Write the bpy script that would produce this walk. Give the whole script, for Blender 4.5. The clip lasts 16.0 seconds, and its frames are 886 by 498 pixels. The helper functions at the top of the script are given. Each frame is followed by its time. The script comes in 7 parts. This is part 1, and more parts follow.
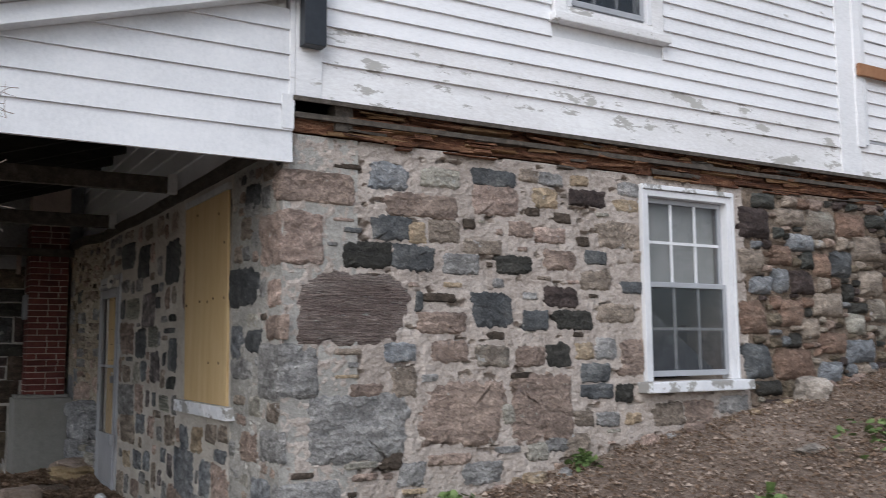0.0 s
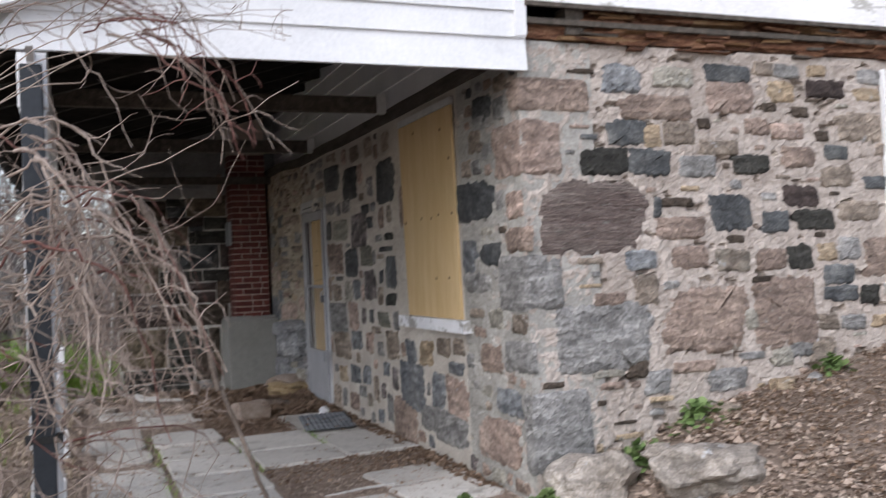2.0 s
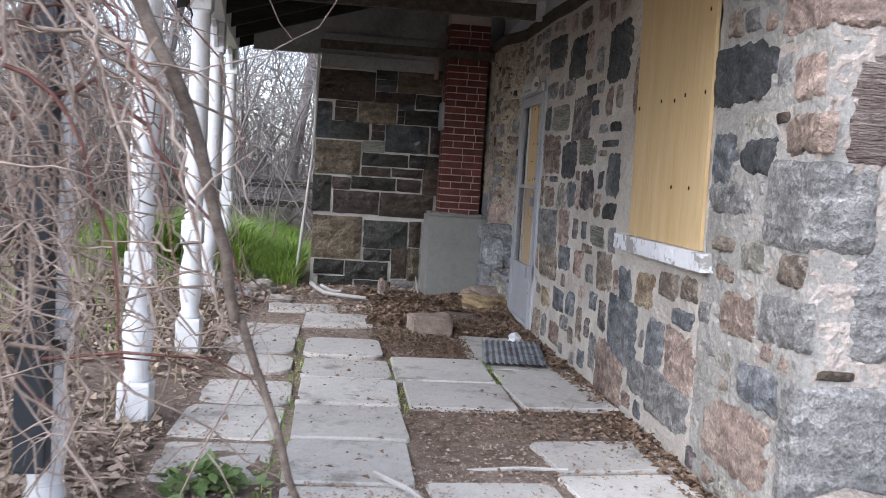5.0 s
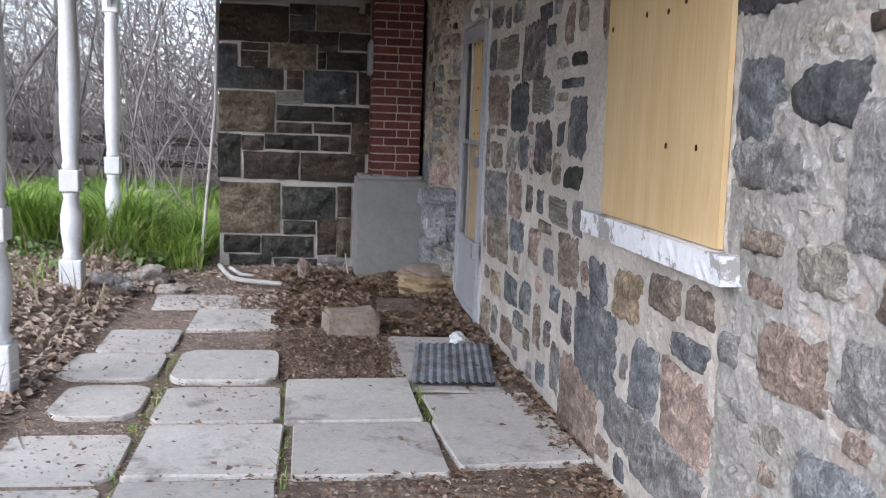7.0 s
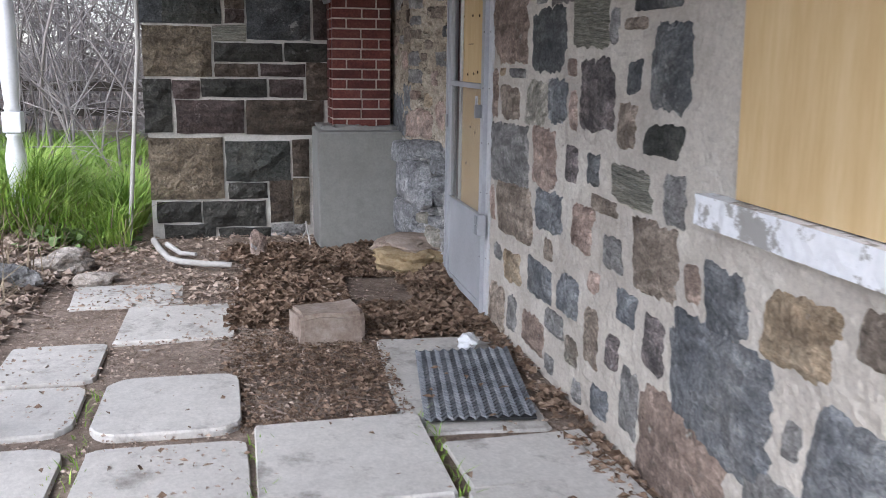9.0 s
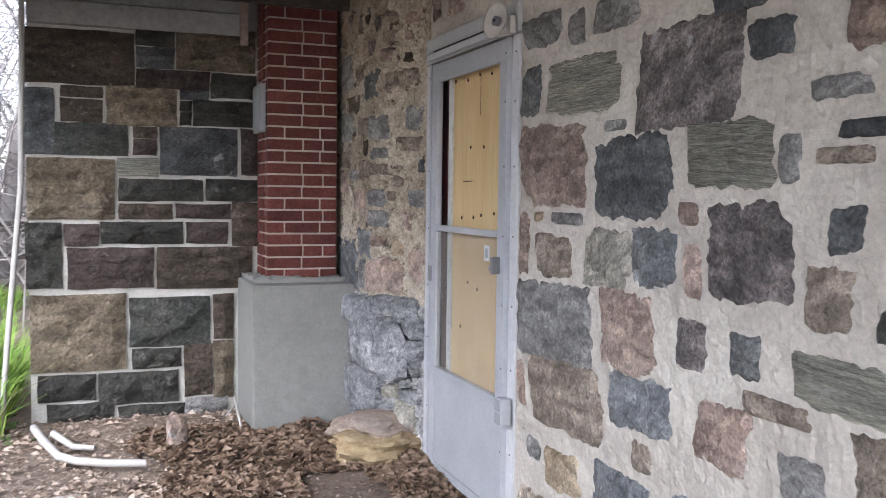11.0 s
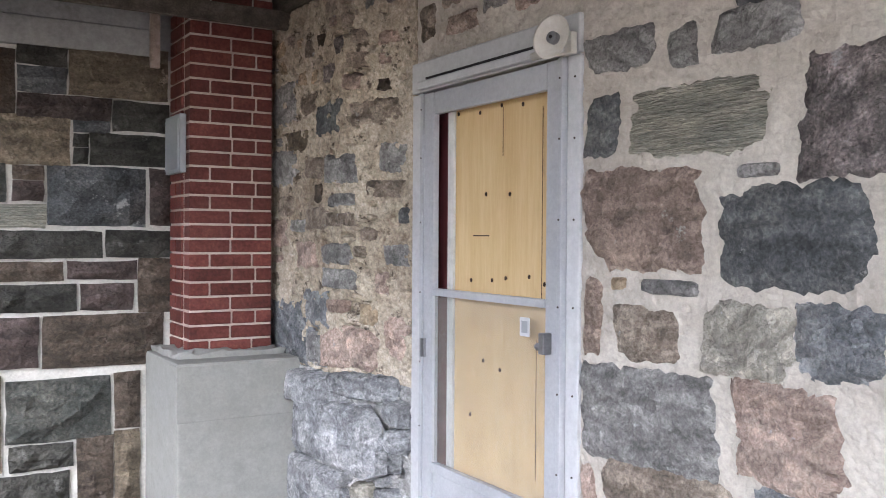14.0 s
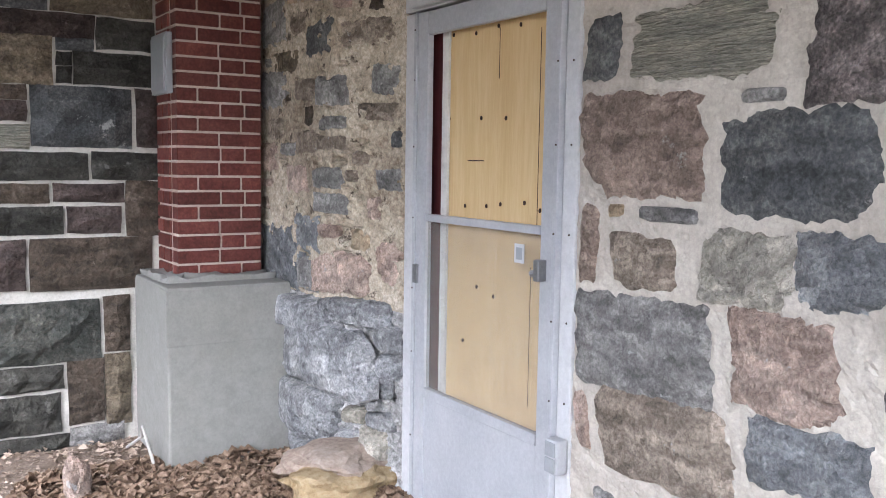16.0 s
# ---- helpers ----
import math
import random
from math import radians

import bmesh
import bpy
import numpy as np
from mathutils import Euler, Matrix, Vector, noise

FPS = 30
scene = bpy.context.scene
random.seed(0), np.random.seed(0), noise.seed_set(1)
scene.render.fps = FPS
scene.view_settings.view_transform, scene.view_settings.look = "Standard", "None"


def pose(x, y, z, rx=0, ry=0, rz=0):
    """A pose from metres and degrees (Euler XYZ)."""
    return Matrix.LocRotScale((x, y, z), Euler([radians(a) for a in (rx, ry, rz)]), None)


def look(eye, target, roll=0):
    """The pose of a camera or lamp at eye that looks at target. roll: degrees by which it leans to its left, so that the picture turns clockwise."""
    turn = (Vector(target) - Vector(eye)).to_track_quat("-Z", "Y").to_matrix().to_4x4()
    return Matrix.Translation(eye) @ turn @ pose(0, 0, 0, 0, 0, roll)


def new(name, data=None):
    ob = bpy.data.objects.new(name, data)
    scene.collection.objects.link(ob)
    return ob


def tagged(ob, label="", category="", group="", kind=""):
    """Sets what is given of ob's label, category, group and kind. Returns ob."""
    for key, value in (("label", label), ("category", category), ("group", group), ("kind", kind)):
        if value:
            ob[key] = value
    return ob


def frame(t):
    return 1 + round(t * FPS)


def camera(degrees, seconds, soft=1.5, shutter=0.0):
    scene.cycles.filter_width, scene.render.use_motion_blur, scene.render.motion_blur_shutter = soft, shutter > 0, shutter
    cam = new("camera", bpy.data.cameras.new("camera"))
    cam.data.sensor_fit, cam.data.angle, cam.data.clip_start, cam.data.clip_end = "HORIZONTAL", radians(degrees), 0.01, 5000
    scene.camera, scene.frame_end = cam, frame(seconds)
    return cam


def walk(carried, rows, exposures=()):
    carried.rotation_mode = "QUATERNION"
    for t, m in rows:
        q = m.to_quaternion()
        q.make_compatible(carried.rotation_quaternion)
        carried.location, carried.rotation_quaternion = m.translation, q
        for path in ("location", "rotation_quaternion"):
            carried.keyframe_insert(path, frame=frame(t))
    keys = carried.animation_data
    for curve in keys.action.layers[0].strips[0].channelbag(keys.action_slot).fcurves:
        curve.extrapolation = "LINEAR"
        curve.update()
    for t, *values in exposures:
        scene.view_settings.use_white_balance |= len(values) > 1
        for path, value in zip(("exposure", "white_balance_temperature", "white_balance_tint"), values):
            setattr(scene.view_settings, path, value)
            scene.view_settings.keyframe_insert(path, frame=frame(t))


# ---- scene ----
import itertools

cam = camera(52.0, 16.0, 0.8, 0.4)
PATH = [
    (0, (-1.739, -4.647, 1.278), (-0.726, -2.936, 1.494), -0.4),
    (0.5, (-1.809, -4.508, 1.274), (-0.892, -2.747, 1.515), 0.0),
    (1, (-1.996, -4.449, 1.269), (-1.138, -2.654, 1.474), -0.2),
    (1.5, (-2.175, -4.389, 1.249), (-1.308, -2.595, 1.422), -1.6),
    (2, (-2.203, -4.329, 1.267), (-1.461, -2.472, 1.305), -2.6),
    (2.5, (-2.146, -4.244, 1.217), (-1.585, -2.325, 1.164), 0.6),
    (3, (-1.957, -4.08, 1.155), (-1.557, -2.122, 1.062), 1.9),
    (3.2, (-1.913, -4.035, 1.185), (-1.565, -2.072, 1.034), 1.6),
    (5.3, (-1.429, -2.582, 1.184), (-1.214, -0.6, 1.019), 3.8),
    (5.5, (-1.375, -2.454, 1.21), (-1.12, -0.476, 1.061), 4.5),
    (6, (-1.239, -2.108, 1.242), (-0.922, -0.135, 1.159), 3.2),
    (6.5, (-1.141, -1.687, 1.215), (-0.877, 0.288, 1.046), 1.5),
    (7, (-1.076, -1.358, 1.227), (-0.786, 0.602, 0.957), 2.1),
    (7.5, (-1.04, -1.037, 1.223), (-0.668, 0.893, 0.855), 1.9),
    (8, (-1.051, -0.696, 1.265), (-0.652, 1.216, 0.838), 1.8),
    (8.5, (-1.104, -0.368, 1.268), (-0.666, 1.545, 0.883), 0.5),
    (9, (-1.172, -0.129, 1.252), (-0.755, 1.784, 0.843), 0.8),
    (9.5, (-1.272, 0.186, 1.282), (-0.827, 2.119, 1.026), 0.4),
    (10, (-1.377, 0.486, 1.27), (-0.89, 2.413, 1.046), 0.7),
    (10.2, (-1.416, 0.598, 1.267), (-0.879, 2.515, 1.08), 0.9),
    (12.3, (-1.64, 1.461, 1.288), (-0.757, 3.253, 1.205), -0.2),
    (12.5, (-1.7, 1.492, 1.293), (-0.798, 3.276, 1.227), -0.1),
    (13, (-1.688, 1.701, 1.317), (-0.776, 3.481, 1.313), -0.2),
    (13.5, (-1.737, 1.91, 1.304), (-0.764, 3.657, 1.291), 0.4),
    (14, (-1.761, 1.994, 1.326), (-0.718, 3.7, 1.3), 0.4),
    (14.5, (-1.76, 2.02, 1.33), (-0.68, 3.702, 1.284), 0.3),
    (15, (-1.75, 2.037, 1.323), (-0.672, 3.72, 1.252), 0.7),
    (15.5, (-1.747, 2.033, 1.317), (-0.677, 3.718, 1.187), 0.8),
    (16, (-1.751, 2.041, 1.323), (-0.69, 3.726, 1.134), 0.9),
]
walk(cam, [(t, look(eye, target, roll)) for t, eye, target, roll in PATH],
     [(0.0, 0.27, 6250, 11), (1.2, 0.32, 6300, 12), (2.5, 1.15, 6300, 14), (3.2, 1.33, 6200, 14), (5.5, 1.45, 6000, 14), (7.0, 1.55, 6000, 14), (8.0, 1.57, 6000, 14), (10.0, 2.15, 6000, 14), (12.5, 2.86, 6000, 14), (13.5, 3.02, 6000, 14), (14.5, 2.94, 6000, 14), (16.0, 2.85, 6000, 14)])

# ---- light: an overcast spring day ----
world = bpy.data.worlds.new("overcast_sky")
scene.world = world
world.use_nodes = True
wn = world.node_tree
sky = wn.nodes.new("ShaderNodeTexSky")
sky.sky_type = "NISHITA"
sky.sun_disc = False
sky.sun_elevation, sky.sun_rotation = radians(38), radians(229)
sky.air_density, sky.dust_density = 1.0, 1.0
veil = wn.nodes.new("ShaderNodeHueSaturation")
veil.inputs["Saturation"].default_value = 0.5
veil.inputs["Value"].default_value = 1.0
wn.links.new(sky.outputs[0], veil.inputs["Color"])
wn.links.new(veil.outputs[0], wn.nodes["Background"].inputs[0])
wn.nodes["Background"].inputs[1].default_value = 0.15
sun = new("sun", bpy.data.lights.new("sun", "SUN"))
sun.data.energy, sun.data.angle, sun.data.color = 1.3, radians(50), (1.0, 0.985, 0.965)
sun.matrix_world = look((-12, -10.3, 12.5), (0, 0, 0))


# ---- materials ----
def mat(name, cols, rough=0.85, big=1.5, fine=30.0, bump=0.25, dist=0.01, metal=0.0, vary=0.0, stretch=(1, 1, 1),
        spots=None, spot_scale=6.0, spot_at=0.6, spot_soft=0.05, spec=0.3, spread=0.11, cracks=0.0, grain=0.0):
    """Two scales of grain between the colours, an optional third colour in patches, and a fine relief."""
    m = bpy.data.materials.new(name)
    m.use_nodes = True
    n, l = m.node_tree.nodes, m.node_tree.links
    b = n["Principled BSDF"]
    geo, mp = n.new("ShaderNodeNewGeometry"), n.new("ShaderNodeMapping")
    l.new(geo.outputs["Position"], mp.inputs["Vector"])
    mp.inputs["Scale"].default_value = stretch
    info = n.new("ShaderNodeObjectInfo")
    mul = n.new("ShaderNodeMath")
    mul.operation = "MULTIPLY"
    mul.inputs[1].default_value = 40.0 if vary else 0.0
    l.new(info.outputs["Random"], mul.inputs[0])

    def tex(scale, detail, rough_n=0.6):
        t = n.new("ShaderNodeTexNoise")
        t.noise_dimensions = "4D"
        t.inputs["Scale"].default_value, t.inputs["Detail"].default_value, t.inputs["Roughness"].default_value = scale, detail, rough_n
        l.new(mp.outputs[0], t.inputs["Vector"])
        l.new(mul.outputs[0], t.inputs["W"])
        return t
    t1, t2 = tex(big, 5), tex(fine * 2.2 if cracks else fine, 6 if cracks else 8, 0.66 if cracks else 0.74)
    mix = n.new("ShaderNodeMath")
    mix.operation = "MULTIPLY_ADD"
    mix.inputs[1].default_value = 0.5
    half = n.new("ShaderNodeMath")
    half.operation = "MULTIPLY"
    half.inputs[1].default_value = 0.5
    l.new(t2.outputs[0], half.inputs[0])
    l.new(t1.outputs[0], mix.inputs[0])
    l.new(half.outputs[0], mix.inputs[2])
    ramp = n.new("ShaderNodeValToRGB")
    l.new(mix.outputs[0], ramp.inputs[0])
    el = ramp.color_ramp.elements
    el[0].position, el[1].position = 0.5 - spread, 0.5 + spread
    el[0].color, el[1].color = (*cols[0], 1), (*cols[-1], 1)
    if len(cols) > 2:
        e = el.new(0.5)
        e.color = (*cols[1], 1)
    col = ramp.outputs[0]
    if vary:
        hs = n.new("ShaderNodeHueSaturation")
        rr = n.new("ShaderNodeMapRange")
        rr.inputs[3].default_value, rr.inputs[4].default_value = 1 - vary, 1 + vary
        l.new(info.outputs["Random"], rr.inputs[0])
        l.new(rr.outputs[0], hs.inputs["Value"])
        l.new(col, hs.inputs["Color"])
        col = hs.outputs[0]
    if spots:
        t3 = tex(spot_scale, 6, 0.7)
        sr = n.new("ShaderNodeMapRange")
        sr.inputs[1].default_value, sr.inputs[2].default_value = spot_at - spot_soft, spot_at + spot_soft
        l.new(t3.outputs[0], sr.inputs[0])
        mc = n.new("ShaderNodeMix")
        mc.data_type = "RGBA"
        l.new(sr.outputs[0], mc.inputs[0])
        l.new(col, mc.inputs[6])
        mc.inputs[7].default_value = (*spots, 1)
        col = mc.outputs[2]
    height = mix.outputs[0]
    if cracks:
        for scl, wide, dark in ((cracks, 0.004, 0.74), (cracks * 4.0, 0.012, 0.72)):
            tc = tex(scl, 3, 0.55)
            tc.inputs["Distortion"].default_value = 0.5
            sub, ab, cr = n.new("ShaderNodeMath"), n.new("ShaderNodeMath"), n.new("ShaderNodeMapRange")
            sub.operation, sub.inputs[1].default_value = "SUBTRACT", 0.5
            ab.operation = "ABSOLUTE"
            l.new(tc.outputs[0], sub.inputs[0])
            l.new(sub.outputs[0], ab.inputs[0])
            l.new(ab.outputs[0], cr.inputs[0])
            cr.inputs[2].default_value, cr.inputs[3].default_value = wide, dark
            mm = n.new("ShaderNodeMix")
            mm.data_type, mm.blend_type = "RGBA", "MULTIPLY"
            mm.inputs[0].default_value = 1.0
            l.new(col, mm.inputs[6])
            l.new(cr.outputs[0], mm.inputs[7])
            col = mm.outputs[2]
            add = n.new("ShaderNodeMath")
            add.operation = "MULTIPLY_ADD"
            add.inputs[1].default_value = 0.25
            l.new(cr.outputs[0], add.inputs[0])
            l.new(height, add.inputs[2])
            height = add.outputs[0]
    if cracks:
        # cleft faces: warped cells give angular patches of tone and broken relief
        warp, wadd, cell = n.new("ShaderNodeTexNoise"), n.new("ShaderNodeVectorMath"), n.new("ShaderNodeTexVoronoi")
        warp.inputs["Scale"].default_value, warp.inputs["Detail"].default_value = 14, 5
        l.new(mp.outputs[0], warp.inputs["Vector"])
        wadd.operation = "MULTIPLY_ADD"
        wadd.inputs[1].default_value = (0.09, 0.09, 0.09)
        l.new(warp.outputs["Color"], wadd.inputs[0])
        l.new(mp.outputs[0], wadd.inputs[2])
        cell.inputs["Scale"].default_value = 26
        l.new(wadd.outputs[0], cell.inputs["Vector"])
        sep, ct = n.new("ShaderNodeSeparateColor"), n.new("ShaderNodeMapRange")
        l.new(cell.outputs["Color"], sep.inputs[0])
        l.new(sep.outputs[0], ct.inputs[0])
        ct.inputs[3].default_value, ct.inputs[4].default_value = 0.80, 1.22
        mm = n.new("ShaderNodeMix")
        mm.data_type, mm.blend_type = "RGBA", "MULTIPLY"
        mm.inputs[0].default_value = 1.0
        l.new(col, mm.inputs[6])
        l.new(ct.outputs[0], mm.inputs[7])
        col = mm.outputs[2]
        # bedding lines, tilted differently in every stone, and crisp smears of lime
        ang, turn_v, squash, bed, bt = n.new("ShaderNodeMath"), n.new("ShaderNodeVectorRotate"), n.new("ShaderNodeMapping"), n.new("ShaderNodeTexNoise"), n.new("ShaderNodeMapRange")
        ang.operation, ang.inputs[1].default_value, ang.inputs[2].default_value = "MULTIPLY_ADD", 1.1, -0.55
        l.new(info.outputs["Random"], ang.inputs[0])
        turn_v.rotation_type = "X_AXIS"
        l.new(wadd.outputs[0], turn_v.inputs["Vector"])
        l.new(ang.outputs[0], turn_v.inputs["Angle"])
        l.new(turn_v.outputs[0], squash.inputs["Vector"])
        squash.inputs["Scale"].default_value = (5, 5, 30)
        l.new(squash.outputs[0], bed.inputs["Vector"])
        bed.inputs["Scale"].default_value, bed.inputs["Detail"].default_value = 1.0, 6
        l.new(bed.outputs[0], bt.inputs[0])
        bt.inputs[1].default_value, bt.inputs[2].default_value, bt.inputs[3].default_value, bt.inputs[4].default_value = 0.34, 0.66, 0.68, 1.34
        mm = n.new("ShaderNodeMix")
        mm.data_type, mm.blend_type = "RGBA", "MULTIPLY"
        mm.inputs[0].default_value = 0.9
        l.new(col, mm.inputs[6])
        l.new(bt.outputs[0], mm.inputs[7])
        col = mm.outputs[2]
        tl, lr, mm = tex(9, 8, 0.72), n.new("ShaderNodeMapRange"), n.new("ShaderNodeMix")
        lr.inputs[1].default_value, lr.inputs[2].default_value, lr.inputs[4].default_value = 0.615, 0.65, 0.75
        l.new(tl.outputs[0], lr.inputs[0])
        mm.data_type = "RGBA"
        l.new(lr.outputs[0], mm.inputs[0])
        l.new(col, mm.inputs[6])
        mm.inputs[7].default_value = (*[min(0.5, c * 1.5 + 0.05) for c in cols[-1]], 1)
        col = mm.outputs[2]
        for out, gain in ((cell.outputs["Distance"], 0.45), (sep.outputs[1], 0.25), (bed.outputs[0], 0.7)):
            add = n.new("ShaderNodeMath")
            add.operation = "MULTIPLY_ADD"
            add.inputs[1].default_value = gain
            l.new(out, add.inputs[0])
            l.new(height, add.inputs[2])
            height = add.outputs[0]
    if grain:
        tg, gr = tex(70, 6, 0.75), n.new("ShaderNodeMapRange")
        rough_h = n.new("ShaderNodeMath")
        rough_h.operation = "MULTIPLY_ADD"
        rough_h.inputs[1].default_value = 0.22
        l.new(tg.outputs[0], rough_h.inputs[0])
        l.new(height, rough_h.inputs[2])
        height = rough_h.outputs[0]
        gr.inputs[1].default_value, gr.inputs[2].default_value = 0.35, 0.65
        gr.inputs[3].default_value, gr.inputs[4].default_value = 1 - grain, 1 + grain
        l.new(tg.outputs[0], gr.inputs[0])
        mm = n.new("ShaderNodeMix")
        mm.data_type, mm.blend_type = "RGBA", "MULTIPLY"
        mm.inputs[0].default_value = 1.0
        l.new(col, mm.inputs[6])
        l.new(gr.outputs[0], mm.inputs[7])
        col = mm.outputs[2]
    l.new(col, b.inputs["Base Color"])
    b.inputs["Roughness"].default_value, b.inputs["Metallic"].default_value = rough, metal
    b.inputs["Specular IOR Level"].default_value = spec
    if bump:
        bp = n.new("ShaderNodeBump")
        bp.inputs["Strength"].default_value, bp.inputs["Distance"].default_value = bump, dist
        l.new(height, bp.inputs["Height"])
        l.new(bp.outputs[0], b.inputs["Normal"])
    return m


MORTAR = mat("lime_mortar", [(0.42, 0.382, 0.338), (0.535, 0.495, 0.437), (0.66, 0.622, 0.56)], 0.95, 2.2, 60, 0.8, 0.014, spread=0.16, grain=0.12, spots=(0.39, 0.35, 0.305), spot_scale=1.6, spot_at=0.54, spot_soft=0.10)
PATCHED = mat("grey_patched_mortar", [(0.23, 0.22, 0.20), (0.37, 0.355, 0.325), (0.54, 0.52, 0.48)], 0.95, 3.5, 30, 1.0, 0.025, spread=0.15, grain=0.22, spots=(0.20, 0.185, 0.165), spot_scale=7, spot_at=0.62, spot_soft=0.04)
EARTH = mat("earthy_mortar", [(0.10, 0.075, 0.055), (0.19, 0.145, 0.11), (0.29, 0.235, 0.185)], 0.97, 2, 24, 0.8, 0.02, cracks=4, grain=0.36)
CRUMBLING = mat("crumbling_mortar", [(0.31, 0.265, 0.23), (0.45, 0.39, 0.345), (0.56, 0.50, 0.45)], 0.95, 3, 30, 1.0, 0.025, grain=0.2, spots=(0.20, 0.165, 0.14), spot_scale=11, spot_at=0.63, spot_soft=0.03)
LIMEWASH = mat("smeared_white_lime", [(0.20, 0.19, 0.185), (0.42, 0.415, 0.41), (0.66, 0.655, 0.65)], 0.95, 7, 34, 1.0, 0.03, grain=0.2, cracks=5, spread=0.18)
PLASTER = mat("old_plaster", [(0.25, 0.20, 0.15), (0.42, 0.36, 0.28), (0.55, 0.495, 0.415)], 0.95, 2, 26, 0.7, 0.02, grain=0.36, spots=(0.10, 0.08, 0.062), spot_scale=12, spot_at=0.60, spot_soft=0.03)
STONE = {
    "purple": mat("stone_purple_brown", [(0.183, 0.139, 0.117), (0.314, 0.238, 0.197), (0.421, 0.328, 0.268)], 0.8, 4, 45, 1.0, 0.035, spread=0.14, cracks=6, grain=0.28, vary=0.18, spots=(0.26, 0.22, 0.20), spot_scale=12, spot_at=0.66),
    "red": mat("stone_red_granite", [(0.189, 0.147, 0.120), (0.284, 0.242, 0.200), (0.366, 0.356, 0.301)], 0.8, 6, 70, 1.0, 0.035, spread=0.14, cracks=6, grain=0.28, vary=0.2, spots=(0.09, 0.075, 0.075), spot_scale=16, spot_at=0.64),
    "pink": mat("stone_pink_sandstone", [(0.305, 0.220, 0.179), (0.415, 0.315, 0.267), (0.499, 0.406, 0.342)], 0.85, 4, 55, 1.0, 0.03, spread=0.1, cracks=6, grain=0.28, vary=0.15),
    "brown": mat("stone_brown", [(0.182, 0.147, 0.118), (0.310, 0.255, 0.207), (0.435, 0.366, 0.300)], 0.85, 4, 45, 1.0, 0.035, spread=0.14, cracks=6, grain=0.28, vary=0.2),
    "tan": mat("stone_tan", [(0.275, 0.202, 0.130), (0.419, 0.325, 0.224), (0.521, 0.434, 0.319)], 0.85, 4, 40, 1.0, 0.035, spread=0.14, cracks=6, grain=0.28, vary=0.15),
    "grey": mat("stone_grey", [(0.177, 0.176, 0.168), (0.295, 0.285, 0.276), (0.428, 0.418, 0.401)], 0.8, 5, 50, 1.0, 0.035, spread=0.14, cracks=6, grain=0.28, vary=0.18, spots=(0.30, 0.28, 0.25), spot_scale=14, spot_at=0.68),
    "layer": mat("stone_layered_gneiss", [(0.234, 0.247, 0.217), (0.402, 0.390, 0.324), (0.572, 0.547, 0.445)], 0.85, 3, 30, 1.0, 0.035, spread=0.14, cracks=6, grain=0.28, vary=0.15, stretch=(1.0, 1.0, 6)),
    "band": mat("stone_banded_purple", [(0.166, 0.121, 0.109), (0.256, 0.202, 0.179), (0.358, 0.302, 0.269)], 0.85, 2.5, 18, 1.0, 0.05, spread=0.1, cracks=6, grain=0.28, vary=0.1, stretch=(1, 1, 5)),
    "blue": mat("stone_blue_grey", [(0.122, 0.130, 0.144), (0.224, 0.235, 0.247), (0.354, 0.349, 0.345)], 0.75, 5, 50, 1.0, 0.035, spread=0.14, cracks=6, grain=0.28, vary=0.2, spots=(0.22, 0.22, 0.22), spot_scale=10, spot_at=0.68),
    "dark": mat("stone_dark_basalt", [(0.041, 0.044, 0.047), (0.082, 0.086, 0.089), (0.168, 0.168, 0.161)], 0.75, 4, 40, 0.7, 0.015, cracks=6, grain=0.28, vary=0.25),
    "mottled": mat("stone_mottled", [(0.075, 0.070, 0.070), (0.182, 0.161, 0.156), (0.427, 0.354, 0.338)], 0.85, 9, 50, 1.0, 0.035, spread=0.14, cracks=6, grain=0.28, vary=0.15),
    "pale": mat("stone_pale", [(0.30, 0.28, 0.235), (0.40, 0.375, 0.32), (0.47, 0.44, 0.39)], 0.9, 5, 40, 1.0, 0.035, spread=0.14, cracks=6, grain=0.28, vary=0.1),
    "green": mat("stone_dark_green", [(0.03, 0.033, 0.03), (0.055, 0.058, 0.052), (0.11, 0.105, 0.09)], 0.75, 4, 40, 1.0, 0.035, spread=0.14, cracks=6, grain=0.28, vary=0.2),
}
STONE["limed"] = mat("stone_limed_blue_grey", [(0.15, 0.155, 0.165), (0.31, 0.315, 0.325), (0.56, 0.555, 0.55)], 0.9, 6, 40, 1.0, 0.035, spread=0.17, cracks=6, grain=0.28, vary=0.2)
STONE["rust"] = mat("stone_rust", [(0.15, 0.095, 0.07), (0.235, 0.155, 0.115), (0.31, 0.225, 0.17)], 0.85, 5, 45, 1.0, 0.035, spread=0.14, cracks=6, grain=0.28, vary=0.2)
# These four are lowered for the end wall's porch shade; other walls share them.
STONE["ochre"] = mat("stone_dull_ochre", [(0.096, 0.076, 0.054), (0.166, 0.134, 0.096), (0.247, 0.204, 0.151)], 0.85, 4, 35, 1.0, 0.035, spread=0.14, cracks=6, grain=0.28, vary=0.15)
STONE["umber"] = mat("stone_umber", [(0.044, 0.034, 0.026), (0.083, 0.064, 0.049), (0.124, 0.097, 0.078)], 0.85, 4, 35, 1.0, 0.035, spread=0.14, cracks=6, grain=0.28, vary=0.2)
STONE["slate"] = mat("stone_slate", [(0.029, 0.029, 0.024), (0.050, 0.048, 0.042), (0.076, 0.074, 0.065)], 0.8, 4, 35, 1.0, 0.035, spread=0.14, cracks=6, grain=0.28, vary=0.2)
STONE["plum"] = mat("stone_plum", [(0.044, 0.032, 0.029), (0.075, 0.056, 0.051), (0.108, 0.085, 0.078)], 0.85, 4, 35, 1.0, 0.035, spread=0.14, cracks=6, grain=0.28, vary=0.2)
